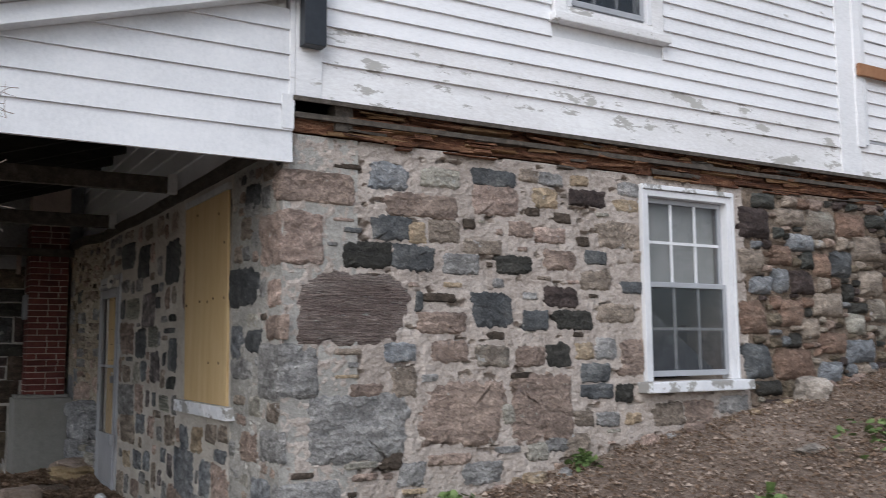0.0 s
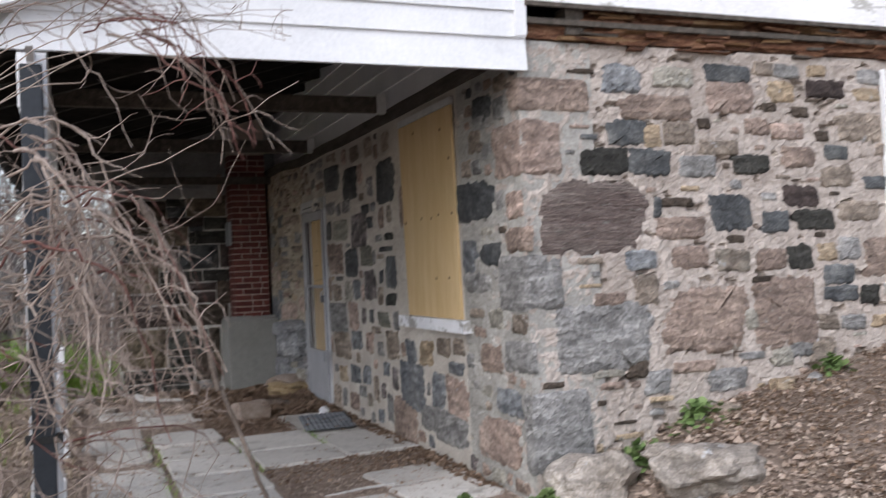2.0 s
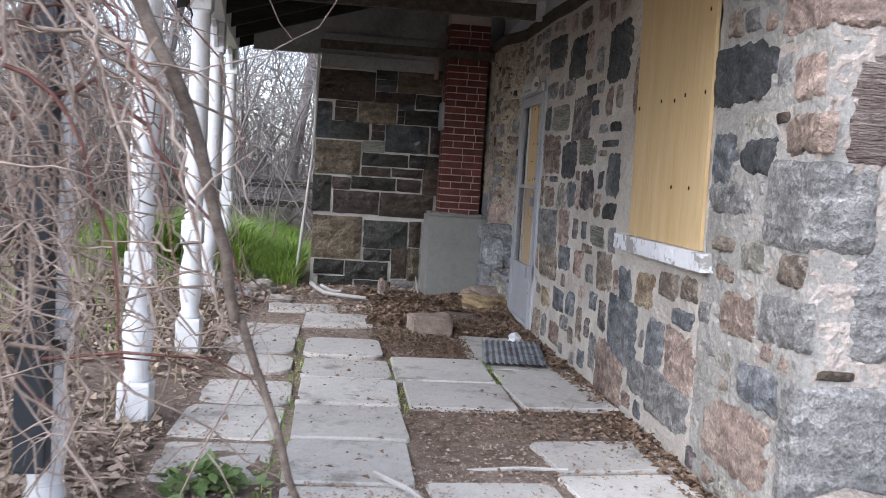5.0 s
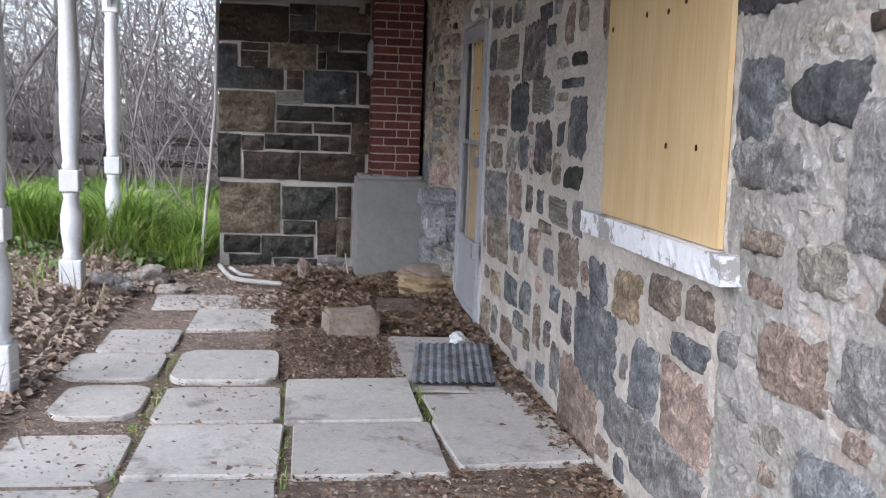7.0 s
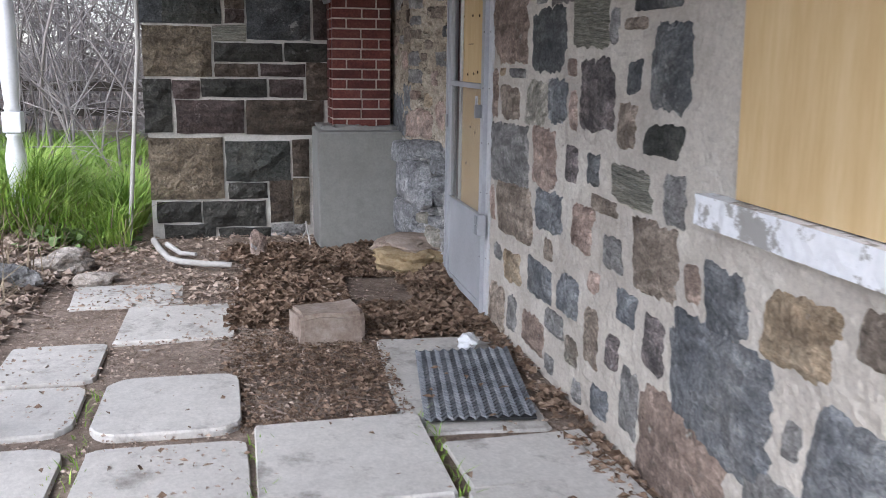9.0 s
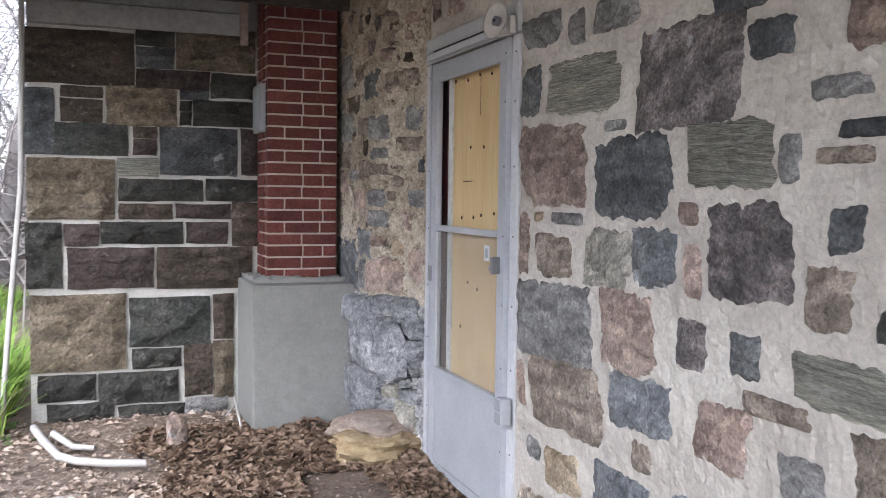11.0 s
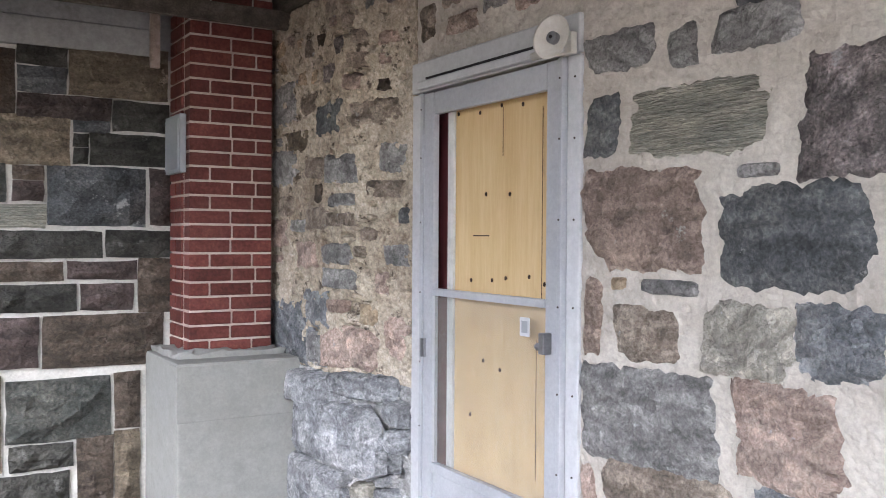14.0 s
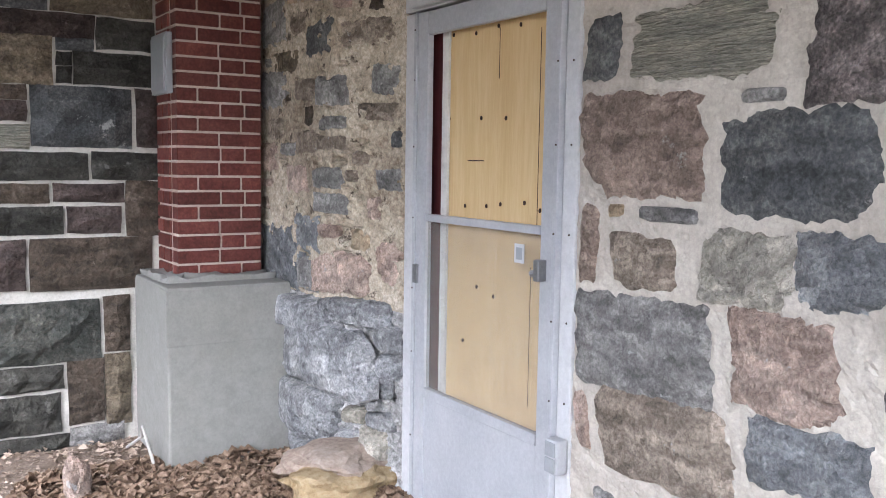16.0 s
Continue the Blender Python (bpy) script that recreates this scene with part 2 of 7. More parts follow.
POINTING = mat("white_pointing", [(0.36, 0.345, 0.31), (0.49, 0.47, 0.43), (0.60, 0.58, 0.54)], 0.9, 5, 60, 0.4, 0.005)
BRICK = mat("red_painted_brick", [(0.070, 0.017, 0.014), (0.117, 0.031, 0.025), (0.160, 0.052, 0.041)], 0.6, 6, 60, 0.35, 0.006, grain=0.2, vary=0.22, spots=(0.22, 0.13, 0.11), spot_scale=9, spot_at=0.72)
BRICK_MORTAR = mat("brick_mortar", [(0.40, 0.33, 0.285), (0.55, 0.475, 0.42)], 0.95, 6, 60, 0.4, 0.006)
CONCRETE = mat("smooth_concrete", [(0.214, 0.209, 0.197), (0.248, 0.244, 0.230), (0.283, 0.275, 0.257)], 0.9, 1.6, 14, 0.25, 0.006, grain=0.08, spots=(0.19, 0.185, 0.17), spot_scale=1.6, spot_at=0.62, spot_soft=0.15)
SLAB = mat("paving_slab", [(0.411, 0.393, 0.362), (0.524, 0.502, 0.465), (0.623, 0.593, 0.552)], 0.9, 1.3, 14, 0.4, 0.006, spread=0.18, grain=0.12, vary=0.12, spots=(0.24, 0.22, 0.195), spot_scale=4, spot_at=0.61, spot_soft=0.07)
PAINT = mat("peeling_white_paint", [(0.706, 0.706, 0.717), (0.813, 0.813, 0.824), (0.877, 0.877, 0.888)], 0.6, 1.4, 40, 0.2, 0.004, stretch=(0.5, 0.5, 1.5), spots=(0.43, 0.41, 0.38), spot_scale=4, spot_at=0.665, spot_soft=0.02)
FLAKED = mat("flaked_white_paint", [(0.642, 0.631, 0.621), (0.749, 0.738, 0.738), (0.856, 0.856, 0.856)], 0.75, 1.4, 40, 0.5, 0.006, stretch=(0.6, 0.6, 1.7), spots=(0.43, 0.415, 0.39), spot_scale=4.5, spot_at=0.575, spot_soft=0.012)
WHITE = mat("white_paint", [(0.64, 0.645, 0.66), (0.73, 0.735, 0.75), (0.80, 0.80, 0.81)], 0.5, 2, 50, 0.12, 0.003, spots=(0.45, 0.44, 0.42), spot_scale=14, spot_at=0.74, spot_soft=0.03)
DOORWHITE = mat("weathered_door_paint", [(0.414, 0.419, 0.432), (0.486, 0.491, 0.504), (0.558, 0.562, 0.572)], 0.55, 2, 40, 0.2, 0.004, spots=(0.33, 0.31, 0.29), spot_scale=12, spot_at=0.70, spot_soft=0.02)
SILLPAINT = mat("chipped_sill_paint", [(0.66, 0.67, 0.69), (0.76, 0.77, 0.79), (0.82, 0.82, 0.84)], 0.7, 2, 40, 0.3, 0.006, spots=(0.34, 0.33, 0.31), spot_scale=7, spot_at=0.53, spot_soft=0.02)
ALU = mat("painted_aluminium", [(0.324, 0.333, 0.356), (0.378, 0.387, 0.410), (0.432, 0.441, 0.464)], 0.45, 3, 60, 0.08, 0.002, spec=0.5)
PLY = mat("plywood", [(0.54, 0.375, 0.185), (0.595, 0.43, 0.225), (0.65, 0.49, 0.275)], 0.7, 1.2, 9, 0.12, 0.003, stretch=(1, 7, 0.6), spots=(0.42, 0.25, 0.10), spot_scale=2.5, spot_at=0.72, spot_soft=0.1)
ROT = mat("rotten_timber", [(0.028, 0.015, 0.011), (0.132, 0.057, 0.031), (0.330, 0.187, 0.110)], 0.95, 3, 16, 1.0, 0.03, stretch=(1, 2, 7))
TAWNY = mat("tawny_split_wood", [(0.081, 0.037, 0.015), (0.161, 0.087, 0.040), (0.260, 0.174, 0.099)], 0.95, 3, 16, 1.0, 0.02, stretch=(1, 2, 8))
OLDWOOD = mat("weathered_dark_wood", [(0.045, 0.038, 0.032), (0.085, 0.072, 0.06), (0.14, 0.12, 0.10)], 0.9, 3, 20, 0.7, 0.01, stretch=(6, 1.2, 6))
# Near-black boards, much darker than the other old wood.
ROOFWOOD = mat("dark_roof_boards", [(0.014, 0.013, 0.012), (0.024, 0.022, 0.020), (0.040, 0.036, 0.032)], 0.9, 3, 20, 0.6, 0.01, stretch=(1.2, 6, 6))
DIMPAINT = mat("dusty_white_boards", [(0.42, 0.42, 0.41), (0.55, 0.55, 0.53), (0.64, 0.64, 0.62)], 0.8, 2, 30, 0.2, 0.004, spots=(0.28, 0.25, 0.21), spot_scale=8, spot_at=0.68)
# Darker copy of the dusty white boards, with porch shade in its colour.
SHADEBOARD = mat("shaded_dusty_boards", [(0.190, 0.190, 0.185), (0.280, 0.280, 0.274), (0.358, 0.358, 0.347)], 0.85, 2, 30, 0.2, 0.004, spots=(0.18, 0.16, 0.14), spot_scale=6, spot_at=0.66)
DARKRED = mat("dark_red_paint", [(0.07, 0.014, 0.016), (0.10, 0.022, 0.024)], 0.5, 3, 30, 0.1, 0.003)
PIPE = mat("dark_pipe", [(0.02, 0.024, 0.03), (0.035, 0.04, 0.048)], 0.45, 3, 30, 0.1, 0.002, spots=(0.25, 0.25, 0.25), spot_scale=20, spot_at=0.72)
STEEL = mat("dull_steel", [(0.20, 0.20, 0.21), (0.30, 0.30, 0.31)], 0.45, 5, 60, 0.1, 0.002, metal=0.8)
BLACK = mat("black_iron", [(0.012, 0.012, 0.013), (0.03, 0.03, 0.03)], 0.6, 5, 60, 0.2, 0.003)
GREYBOX = mat("grey_box_paint", [(0.259, 0.274, 0.288), (0.310, 0.324, 0.338)], 0.5, 4, 50, 0.06, 0.002)
PORCELAIN = mat("dusty_porcelain", [(0.50, 0.47, 0.42), (0.62, 0.60, 0.56)], 0.35, 8, 60, 0.05, 0.002, spec=0.5)
RUBBER = mat("worn_rubber", [(0.09, 0.095, 0.105), (0.17, 0.18, 0.195), (0.27, 0.28, 0.29)], 0.85, 8, 60, 0.3, 0.004)
DIRT = mat("bare_dirt", [(0.115, 0.084, 0.064), (0.225, 0.172, 0.136), (0.375, 0.302, 0.246)], 0.97, 1.1, 22, 0.9, 0.03, grain=0.3, spots=(0.26, 0.215, 0.175), spot_scale=26, spot_at=0.60, spot_soft=0.06)
LITTER = mat("dry_leaves", [(0.085, 0.052, 0.034), (0.19, 0.128, 0.088), (0.36, 0.265, 0.195)], 0.85, 16, 50, 0.2, 0.004)
PALELEAF = mat("bleached_leaves", [(0.23, 0.172, 0.132), (0.368, 0.287, 0.23), (0.494, 0.414, 0.345)], 0.85, 14, 60, 0.2, 0.004)
GRASS = mat("spring_grass", [(0.109, 0.205, 0.031), (0.218, 0.348, 0.055), (0.401, 0.491, 0.126)], 0.6, 3, 14, 0)
WEED = mat("weed_leaves", [(0.068, 0.115, 0.036), (0.135, 0.2, 0.068), (0.225, 0.29, 0.12)], 0.6, 6, 20, 0)
STRAW = mat("dead_grass", [(0.22, 0.17, 0.11), (0.33, 0.27, 0.19)], 0.9, 5, 30, 0)
TWIG = mat("vine_bark", [(0.145, 0.107, 0.086), (0.275, 0.216, 0.181), (0.434, 0.359, 0.310)], 0.9, 4, 25, 0)
VINESTEM = mat("woody_vine_stem", [(0.06, 0.045, 0.036), (0.12, 0.095, 0.078), (0.22, 0.18, 0.15)], 0.9, 6, 40, 0.5, 0.006)
REDTWIG = mat("red_vine_bark", [(0.09, 0.036, 0.03), (0.156, 0.072, 0.06), (0.24, 0.144, 0.12)], 0.85, 6, 25, 0)
BRUSH = mat("grey_brushwood", [(0.149, 0.128, 0.121), (0.257, 0.23, 0.216), (0.392, 0.358, 0.338)], 0.9, 0.8, 6, 0)
ROCK = mat("pale_boulder", [(0.22, 0.19, 0.16), (0.33, 0.29, 0.25), (0.44, 0.40, 0.36)], 0.9, 4, 40, 0.7, 0.015, cracks=4, grain=0.2, vary=0.12)
BUFF = mat("buff_stone", [(0.24, 0.18, 0.145), (0.33, 0.265, 0.22), (0.42, 0.35, 0.30)], 0.9, 5, 40, 0.6, 0.012)
YELLOWROCK = mat("yellow_sandstone", [(0.24, 0.165, 0.085), (0.34, 0.255, 0.15), (0.42, 0.34, 0.22)], 0.9, 5, 40, 0.6, 0.012)
HOSE = mat("bleached_hose", [(0.38, 0.36, 0.34), (0.5, 0.48, 0.45)], 0.8, 6, 40, 0.1, 0.003)
# Near-black colour that stands for the unlit depth indoors.
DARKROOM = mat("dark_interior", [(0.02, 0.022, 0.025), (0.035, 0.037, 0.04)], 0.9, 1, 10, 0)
ORANGE = mat("orange_brown_board", [(0.26, 0.12, 0.06), (0.36, 0.19, 0.10)], 0.8, 3, 20, 0.2, 0.004)
NAIL = mat("rusty_nail", [(0.03, 0.018, 0.012), (0.06, 0.03, 0.02)], 0.8, 6, 40, 0)


def glass(name, tint, rough=0.03, alpha=0.25):
    m = bpy.data.materials.new(name)
    m.use_nodes = True
    n, l = m.node_tree.nodes, m.node_tree.links
    b = n["Principled BSDF"]
    b.inputs["Base Color"].default_value = (*tint, 1)
    b.inputs["Roughness"].default_value = rough
    b.inputs["Specular IOR Level"].default_value = 0.6
    tr, mx = n.new("ShaderNodeBsdfTransparent"), n.new("ShaderNodeMixShader")
    nz, mr = n.new("ShaderNodeTexNoise"), n.new("ShaderNodeMapRange")
    nz.inputs["Scale"].default_value, nz.inputs["Detail"].default_value = 6, 5
    mr.inputs[3].default_value, mr.inputs[4].default_value = alpha * 0.6, alpha * 1.5
    l.new(nz.outputs[0], mr.inputs[0])
    l.new(mr.outputs[0], mx.inputs[0])
    l.new(tr.outputs[0], mx.inputs[1])
    l.new(b.outputs[0], mx.inputs[2])
    l.new(mx.outputs[0], n["Material Output"].inputs[0])
    return m


PANE = glass("dusty_window_glass", (0.10, 0.11, 0.12), 0.06, 0.26)
SCREEN = glass("dark_storm_pane", (0.035, 0.042, 0.05), 0.08, 0.42)
DOORGLASS = glass("hazy_door_glass", (0.42, 0.41, 0.38), 0.15, 0.16)


# ---- building helpers ----
def obj(name, bm, material, parent=None, label="", category="", group="", kind="", smooth=False):
    me = bpy.data.meshes.new(name)
    bm.to_mesh(me)
    bm.free()
    if smooth:
        me.shade_smooth()
    me.materials.append(material)
    ob = new(name, me)
    if parent:
        ob.parent = parent
    return tagged(ob, label, category, group, kind)


def part(name, bm, material, parent, label="", smooth=False):
    return obj(name, bm, material, parent, label, smooth=smooth)


def thing(name, label, category, at=(0, 0, 0), group="", kind=""):
    e = new(name)
    e.location = at
    e.empty_display_size = 0.1
    bpy.context.view_layer.update()
    return tagged(e, label, category, group, kind)


def under(parent, *obs):
    """Hang finished pieces under a thing that stands away from the origin, leaving them where they are."""
    for o in obs:
        o.parent = parent
        o.matrix_parent_inverse = Matrix.Translation(-Vector(parent.location))


def box(x0, x1, y0, y1, z0, z1, bevel=0.0, bm=None):
    own = bm is None
    bm = bm or bmesh.new()
    r = bmesh.ops.create_cube(bm, size=1.0, matrix=Matrix.LocRotScale(((x0 + x1) / 2, (y0 + y1) / 2, (z0 + z1) / 2), None, (abs(x1 - x0), abs(y1 - y0), abs(z1 - z0))))
    if bevel and own:
        bmesh.ops.bevel(bm, geom=bm.edges[:], offset=bevel, segments=2, affect="EDGES", profile=0.6)
    return bm


def prism(points, axis, a, b):
    """A flat outline, given in the two other axes in order, drawn out from a to b along the axis."""
    bm = bmesh.new()

    def v(p, d):
        return {"x": (d, *p), "y": (p[0], d, p[1]), "z": (*p, d)}[axis]
    lo, hi = [bm.verts.new(v(p, a)) for p in points], [bm.verts.new(v(p, b)) for p in points]
    bm.faces.new(lo)
    bm.faces.new(hi[::-1])
    for i in range(len(points)):
        j = (i + 1) % len(points)
        bm.faces.new((lo[i], lo[j], hi[j], hi[i])[::-1])
    bmesh.ops.recalc_face_normals(bm, faces=bm.faces[:])
    return bm


def lathe(profile, sides=20, at=(0, 0, 0), turn=None):
    """A turned body from (radius, height) pairs, closed at both ends."""
    bm = bmesh.new()
    m = Matrix.Translation(at) @ (turn or Matrix())
    rings = [[bm.verts.new(m @ Vector((r * math.cos(2 * math.pi * k / sides), r * math.sin(2 * math.pi * k / sides), z))) for k in range(sides)] for r, z in profile]
    for a, b in zip(rings, rings[1:]):
        for k in range(sides):
            bm.faces.new((a[k], a[(k + 1) % sides], b[(k + 1) % sides], b[k]))
    bm.faces.new(rings[0][::-1])
    bm.faces.new(rings[-1])
    return bm


def tubes(paths, sides=4, taper=0.3):
    """Many thin round twigs in one mesh: paths of (points, radius)."""
    vs, fs = [], []
    for pts, rad in paths:
        base, n = len(vs), len(pts)
        for i, p in enumerate(pts):
            d = (pts[min(i + 1, n - 1)] - pts[max(i - 1, 0)])
            d = d.normalized() if d.length > 1e-6 else Vector((0, 0, 1))
            u = d.cross(Vector((0.31, 0.17, 0.93)))
            u = u.normalized() if u.length > 1e-4 else Vector((1, 0, 0))
            w = d.cross(u)
            r = rad * (1 - (1 - taper) * i / max(1, n - 1))
            for k in range(sides):
                a = 2 * math.pi * k / sides
                vs.append(p + u * (r * math.cos(a)) + w * (r * math.sin(a)))
        for i in range(n - 1):
            for k in range(sides):
                q = (k + 1) % sides
                fs.append((base + i * sides + k, base + i * sides + q, base + (i + 1) * sides + q, base + (i + 1) * sides + k))
    return vs, fs


def mesh_of(name, vs, fs, material, parent=None, label="", category="", group="", kind="", smooth=False):
    me = bpy.data.meshes.new(name)
    me.from_pydata([tuple(v) for v in vs], [], fs)
    if smooth:
        me.shade_smooth()
    me.materials.append(material)
    ob = new(name, me)
    if parent:
        ob.parent = parent
    return tagged(ob, label, category, group, kind)


def smooth01(x, a, b):
    t = min(1.0, max(0.0, (x - a) / (b - a)))
    return t * t * (3 - 2 * t)


def sheet(o, u, v, n, us, vs, holes=(), thick=0.4, rough=0.008, scale=4.0, seed=0, bend=lambda a: 0.0, pits=0.0):
    """A solid wall: an uneven front face over the steps us and vs, a flat back, and openings right through it."""
    o, u, v, n = Vector(o), Vector(u), Vector(v), Vector(n)
    us = sorted({round(a, 4) for a in list(us) + [e for h in holes for e in h[:2]]})
    vs = sorted({round(a, 4) for a in list(vs) + [e for h in holes for e in h[2:]]})
    pts, faces, index = [], [], {}

    def inside(a, b):
        return any(h[0] < a < h[1] and h[2] < b < h[3] for h in holes)
    cells = {(i, j) for i in range(len(us) - 1) for j in range(len(vs) - 1) if not inside((us[i] + us[i + 1]) / 2, (vs[j] + vs[j + 1]) / 2)}

    def vert(i, j, side):
        key = (i, j, side)
        if key not in index:
            p = o + u * us[i] + v * vs[j]
            if side:
                p = p - n * thick
            else:
                p = p + n * (bend(us[i]) + rough * 0.35 * noise.noise(Vector((us[i] * scale * 0.6 + seed, vs[j] * scale * 0.6, 1.7))) + rough * 0.8 * noise.noise(Vector((us[i] * scale * 3.3, vs[j] * scale * 3.3, seed))) + rough * 0.45 * noise.noise(Vector((us[i] * scale * 8.5, vs[j] * scale * 8.5, seed + 4))))
                if pits:
                    hollow = noise.noise(Vector((us[i] * 5.5, vs[j] * 14, seed + 9))) + 0.5 * noise.noise(Vector((us[i] * 19, vs[j] * 34, seed + 2)))
                    p = p - n * (pits * smooth01(hollow, 0.36, 0.52))
            index[key] = len(pts)
            pts.append(p)
        return index[key]
    for i, j in cells:
        faces.append((vert(i, j, 0), vert(i + 1, j, 0), vert(i + 1, j + 1, 0), vert(i, j + 1, 0)))
        faces.append((vert(i, j, 1), vert(i, j + 1, 1), vert(i + 1, j + 1, 1), vert(i + 1, j, 1)))
        for di, dj, a, b in ((0, -1, (i, j), (i + 1, j)), (1, 0, (i + 1, j), (i + 1, j + 1)), (0, 1, (i + 1, j + 1), (i, j + 1)), (-1, 0, (i, j + 1), (i, j))):
            if (i + di, j + dj) not in cells:
                faces.append((vert(*a, 0), vert(*a, 1), vert(*b, 1), vert(*b, 0)))
    return pts, faces


def steps(a, b, d):
    return list(np.linspace(a, b, max(2, int(abs(b - a) / d) + 1)))


rnd = random.Random(7)


def gz(x, y):
    """The height of the ground: level under the porch, a bank along the side wall, a low rise beyond the posts."""
    bank = 0.43 * smooth01(x, 0.0, 1.3) + 0.17 * max(0, x - 1.2) if x > 0 else 0.0
    bank = min(bank, 1.6)
    fall = 1 - 0.75 * smooth01(-y, 0.6, 5.0)
    rise = 0.13 * smooth01(-x, 2.1, 2.8) * smooth01(y, -0.5, 2.5) + 0.05 * max(0, min(8, -x - 3))
    dip = -0.019 - 0.07 * smooth01(-y, 0.2, 1.0) - 0.03 * max(0, min(6, -y))
    near = 0.015 * noise.noise(Vector((x * 1.3, y * 1.3, 0))) + 0.006 * noise.noise(Vector((x * 6, y * 6, 3)))
    return bank * fall + rise + dip + near


# ---- ground ----
def ground_sheet():
    xs = steps(-9, 9, 0.09)
    ys = steps(-8, 11, 0.09)
    far = [11, 14, 20, 30, 50, 90, 180, 400]
    xs = [-a for a in far[::-1]] + xs + far
    ys = [-a for a in far[::-1]] + ys + [b + 2 for b in far]
    vs = [(x, y, gz(x, y) if abs(x) < 60 and abs(y) < 60 else gz(max(-60, min(60, x)), max(-60, min(60, y)))) for y in ys for x in xs]
    w = len(xs)
    fs = [(j * w + i, j * w + i + 1, (j + 1) * w + i + 1, (j + 1) * w + i) for j in range(len(ys) - 1) for i in range(w - 1)]
    mesh_of("ground", vs, fs, DIRT, None, "trodden brown dirt with dead leaves and sparse weeds", "ground", kind="structure", smooth=True)


ground_sheet()

# ---- stone walls of the ground floor ----
DOOR_Y0, DOOR_Y1, DOOR_TOP = 4.06, 5.02, 1.985
WIN_Y0, WIN_Y1, WIN_Z0, WIN_Z1 = 0.90, 1.87, 0.96, 2.33
SW_X0, SW_X1, SW_Z0, SW_Z1 = 2.60, 3.46, 1.04, 2.36
END_Y = 6.45

bulge = lambda y: 0.15 * smooth01(y, 5.03, 5.5) + (0.03 * smooth01(y, 3.5, 4.0) if y < 5.021 else 0.03 * (1 - smooth01(y, 5.03, 5.4)))
vs, fs = sheet((0, 0, 0), (0, 1, 0), (0, 0, 1), (-1, 0, 0), steps(0, 0.86, 0.011), steps(-0.1, 2.46, 0.011), (), 0.45, 0.009, 6, seed=11, pits=0.022)
wall_corner = mesh_of("wall_corner", vs, fs, PATCHED, None, "house corner of fieldstones smeared with grey patched mortar", "wall", kind="structure")
vs, fs = sheet((0, 0, 0), (0, 1, 0), (0, 0, 1), (-1, 0, 0), steps(0.862, 5.02, 0.012), steps(-0.1, 2.46, 0.012),
               [(DOOR_Y0, DOOR_Y1, -0.02, DOOR_TOP), (WIN_Y0, WIN_Y1, WIN_Z0, WIN_Z1)], 0.45, 0.008, 7, bend=bulge)
wall_porch = mesh_of("wall_porch", vs, fs, MORTAR, None, "fieldstone rubble wall in wide pale lime mortar", "wall", kind="structure", smooth=False)
vs, fs = sheet((0, 0, 0), (1, 0, 0), (0, 0, 1), (0, -1, 0), steps(0.004, 3.62, 0.012), steps(-0.1, 2.46, 0.012),
               [(SW_X0, SW_X1, SW_Z0, SW_Z1)], 0.45, 0.012, 7, seed=5, pits=0.045)
wall_side_old = sheet((0, 0, 0), (1, 0, 0), (0, 0, 1), (0, -1, 0), steps(3.622, 7.0, 0.03) + [7.5, 8, 8.5, 9.0], steps(0.0, 2.46, 0.03), (), 0.45, 0.014, 7, seed=6, pits=0.03)
wall_side_old = mesh_of("wall_side_old", *wall_side_old, EARTH, None, "older side wall of close-set reddish fieldstones in earthy mortar", "wall", kind="structure")
wall_side = mesh_of("wall_side", vs, fs, CRUMBLING, None, "rubble side wall of mixed fieldstones in crumbling mortar", "wall", kind="structure", smooth=False)
vs, fs = sheet((-1.83, END_Y, 0), (1, 0, 0), (0, 0, 1), (0, -1, 0), steps(0, 1.826, 0.06), steps(-0.3, 2.17, 0.06), (), 0.4, 0.006, seed=9)
wall_end = mesh_of("wall_end", vs, fs, POINTING, None, "coursed wall of squared dark stones, tones lowered for porch shade, with white raised pointing", "wall", kind="structure")
vs, fs = sheet((0, 0, 0), (0, 1, 0), (0, 0, 1), (-1, 0, 0), steps(5.022, 7.0, 0.014), steps(0.742, 2.46, 0.014), (), 0.45, 0.016, 6, seed=3, bend=bulge, pits=0.045)
wall_rubble = mesh_of("wall_rubble", vs, fs, PLASTER, None, "bulging rubble wall with crumbling tan plaster", "wall", kind="structure")
vs, fs = sheet((0, 0, 0), (0, 1, 0), (0, 0, 1), (-1, 0, 0), steps(5.022, 7.0, 0.014), steps(-0.1, 0.74, 0.014), (), 0.45, 0.030, 5, seed=8, bend=bulge, pits=0.08)
wall_rubble_foot = mesh_of("wall_rubble_foot", vs, fs, LIMEWASH, None, "broken foot of the rubble wall, smeared with white lime", "wall", kind="structure")
obj("wall_back", box(0.5, 9, 8.6, 8.9, -0.3, 5.6), MORTAR, None, "plain rear house wall", "wall", kind="structure")
obj("wall_far_side", box(9.0, 9.3, 0, 8.9, -0.3, 5.6), MORTAR, None, "plain far house wall", "wall", kind="structure")
obj("wall_north", box(0.004, 0.45, 7.002, 8.598, -0.3, 5.6), MORTAR, None, "plain house wall behind the porch end", "wall", kind="structure")
obj("floor_upper", box(0.46, 8.99, 0.46, 8.59, 2.5, 2.6), OLDWOOD, None, "dark upper floor inside the house", "floor", kind="structure")
obj("floor_inside", box(0.46, 8.99, 0.46, 8.59, -0.1, -0.03), DARKROOM, None, "dark floor inside the house", "floor", kind="structure")
bm = prism([(-0.4, 5.6), (9.6, 5.6), (4.6, 8.2)], "y", -0.4, 9.2)
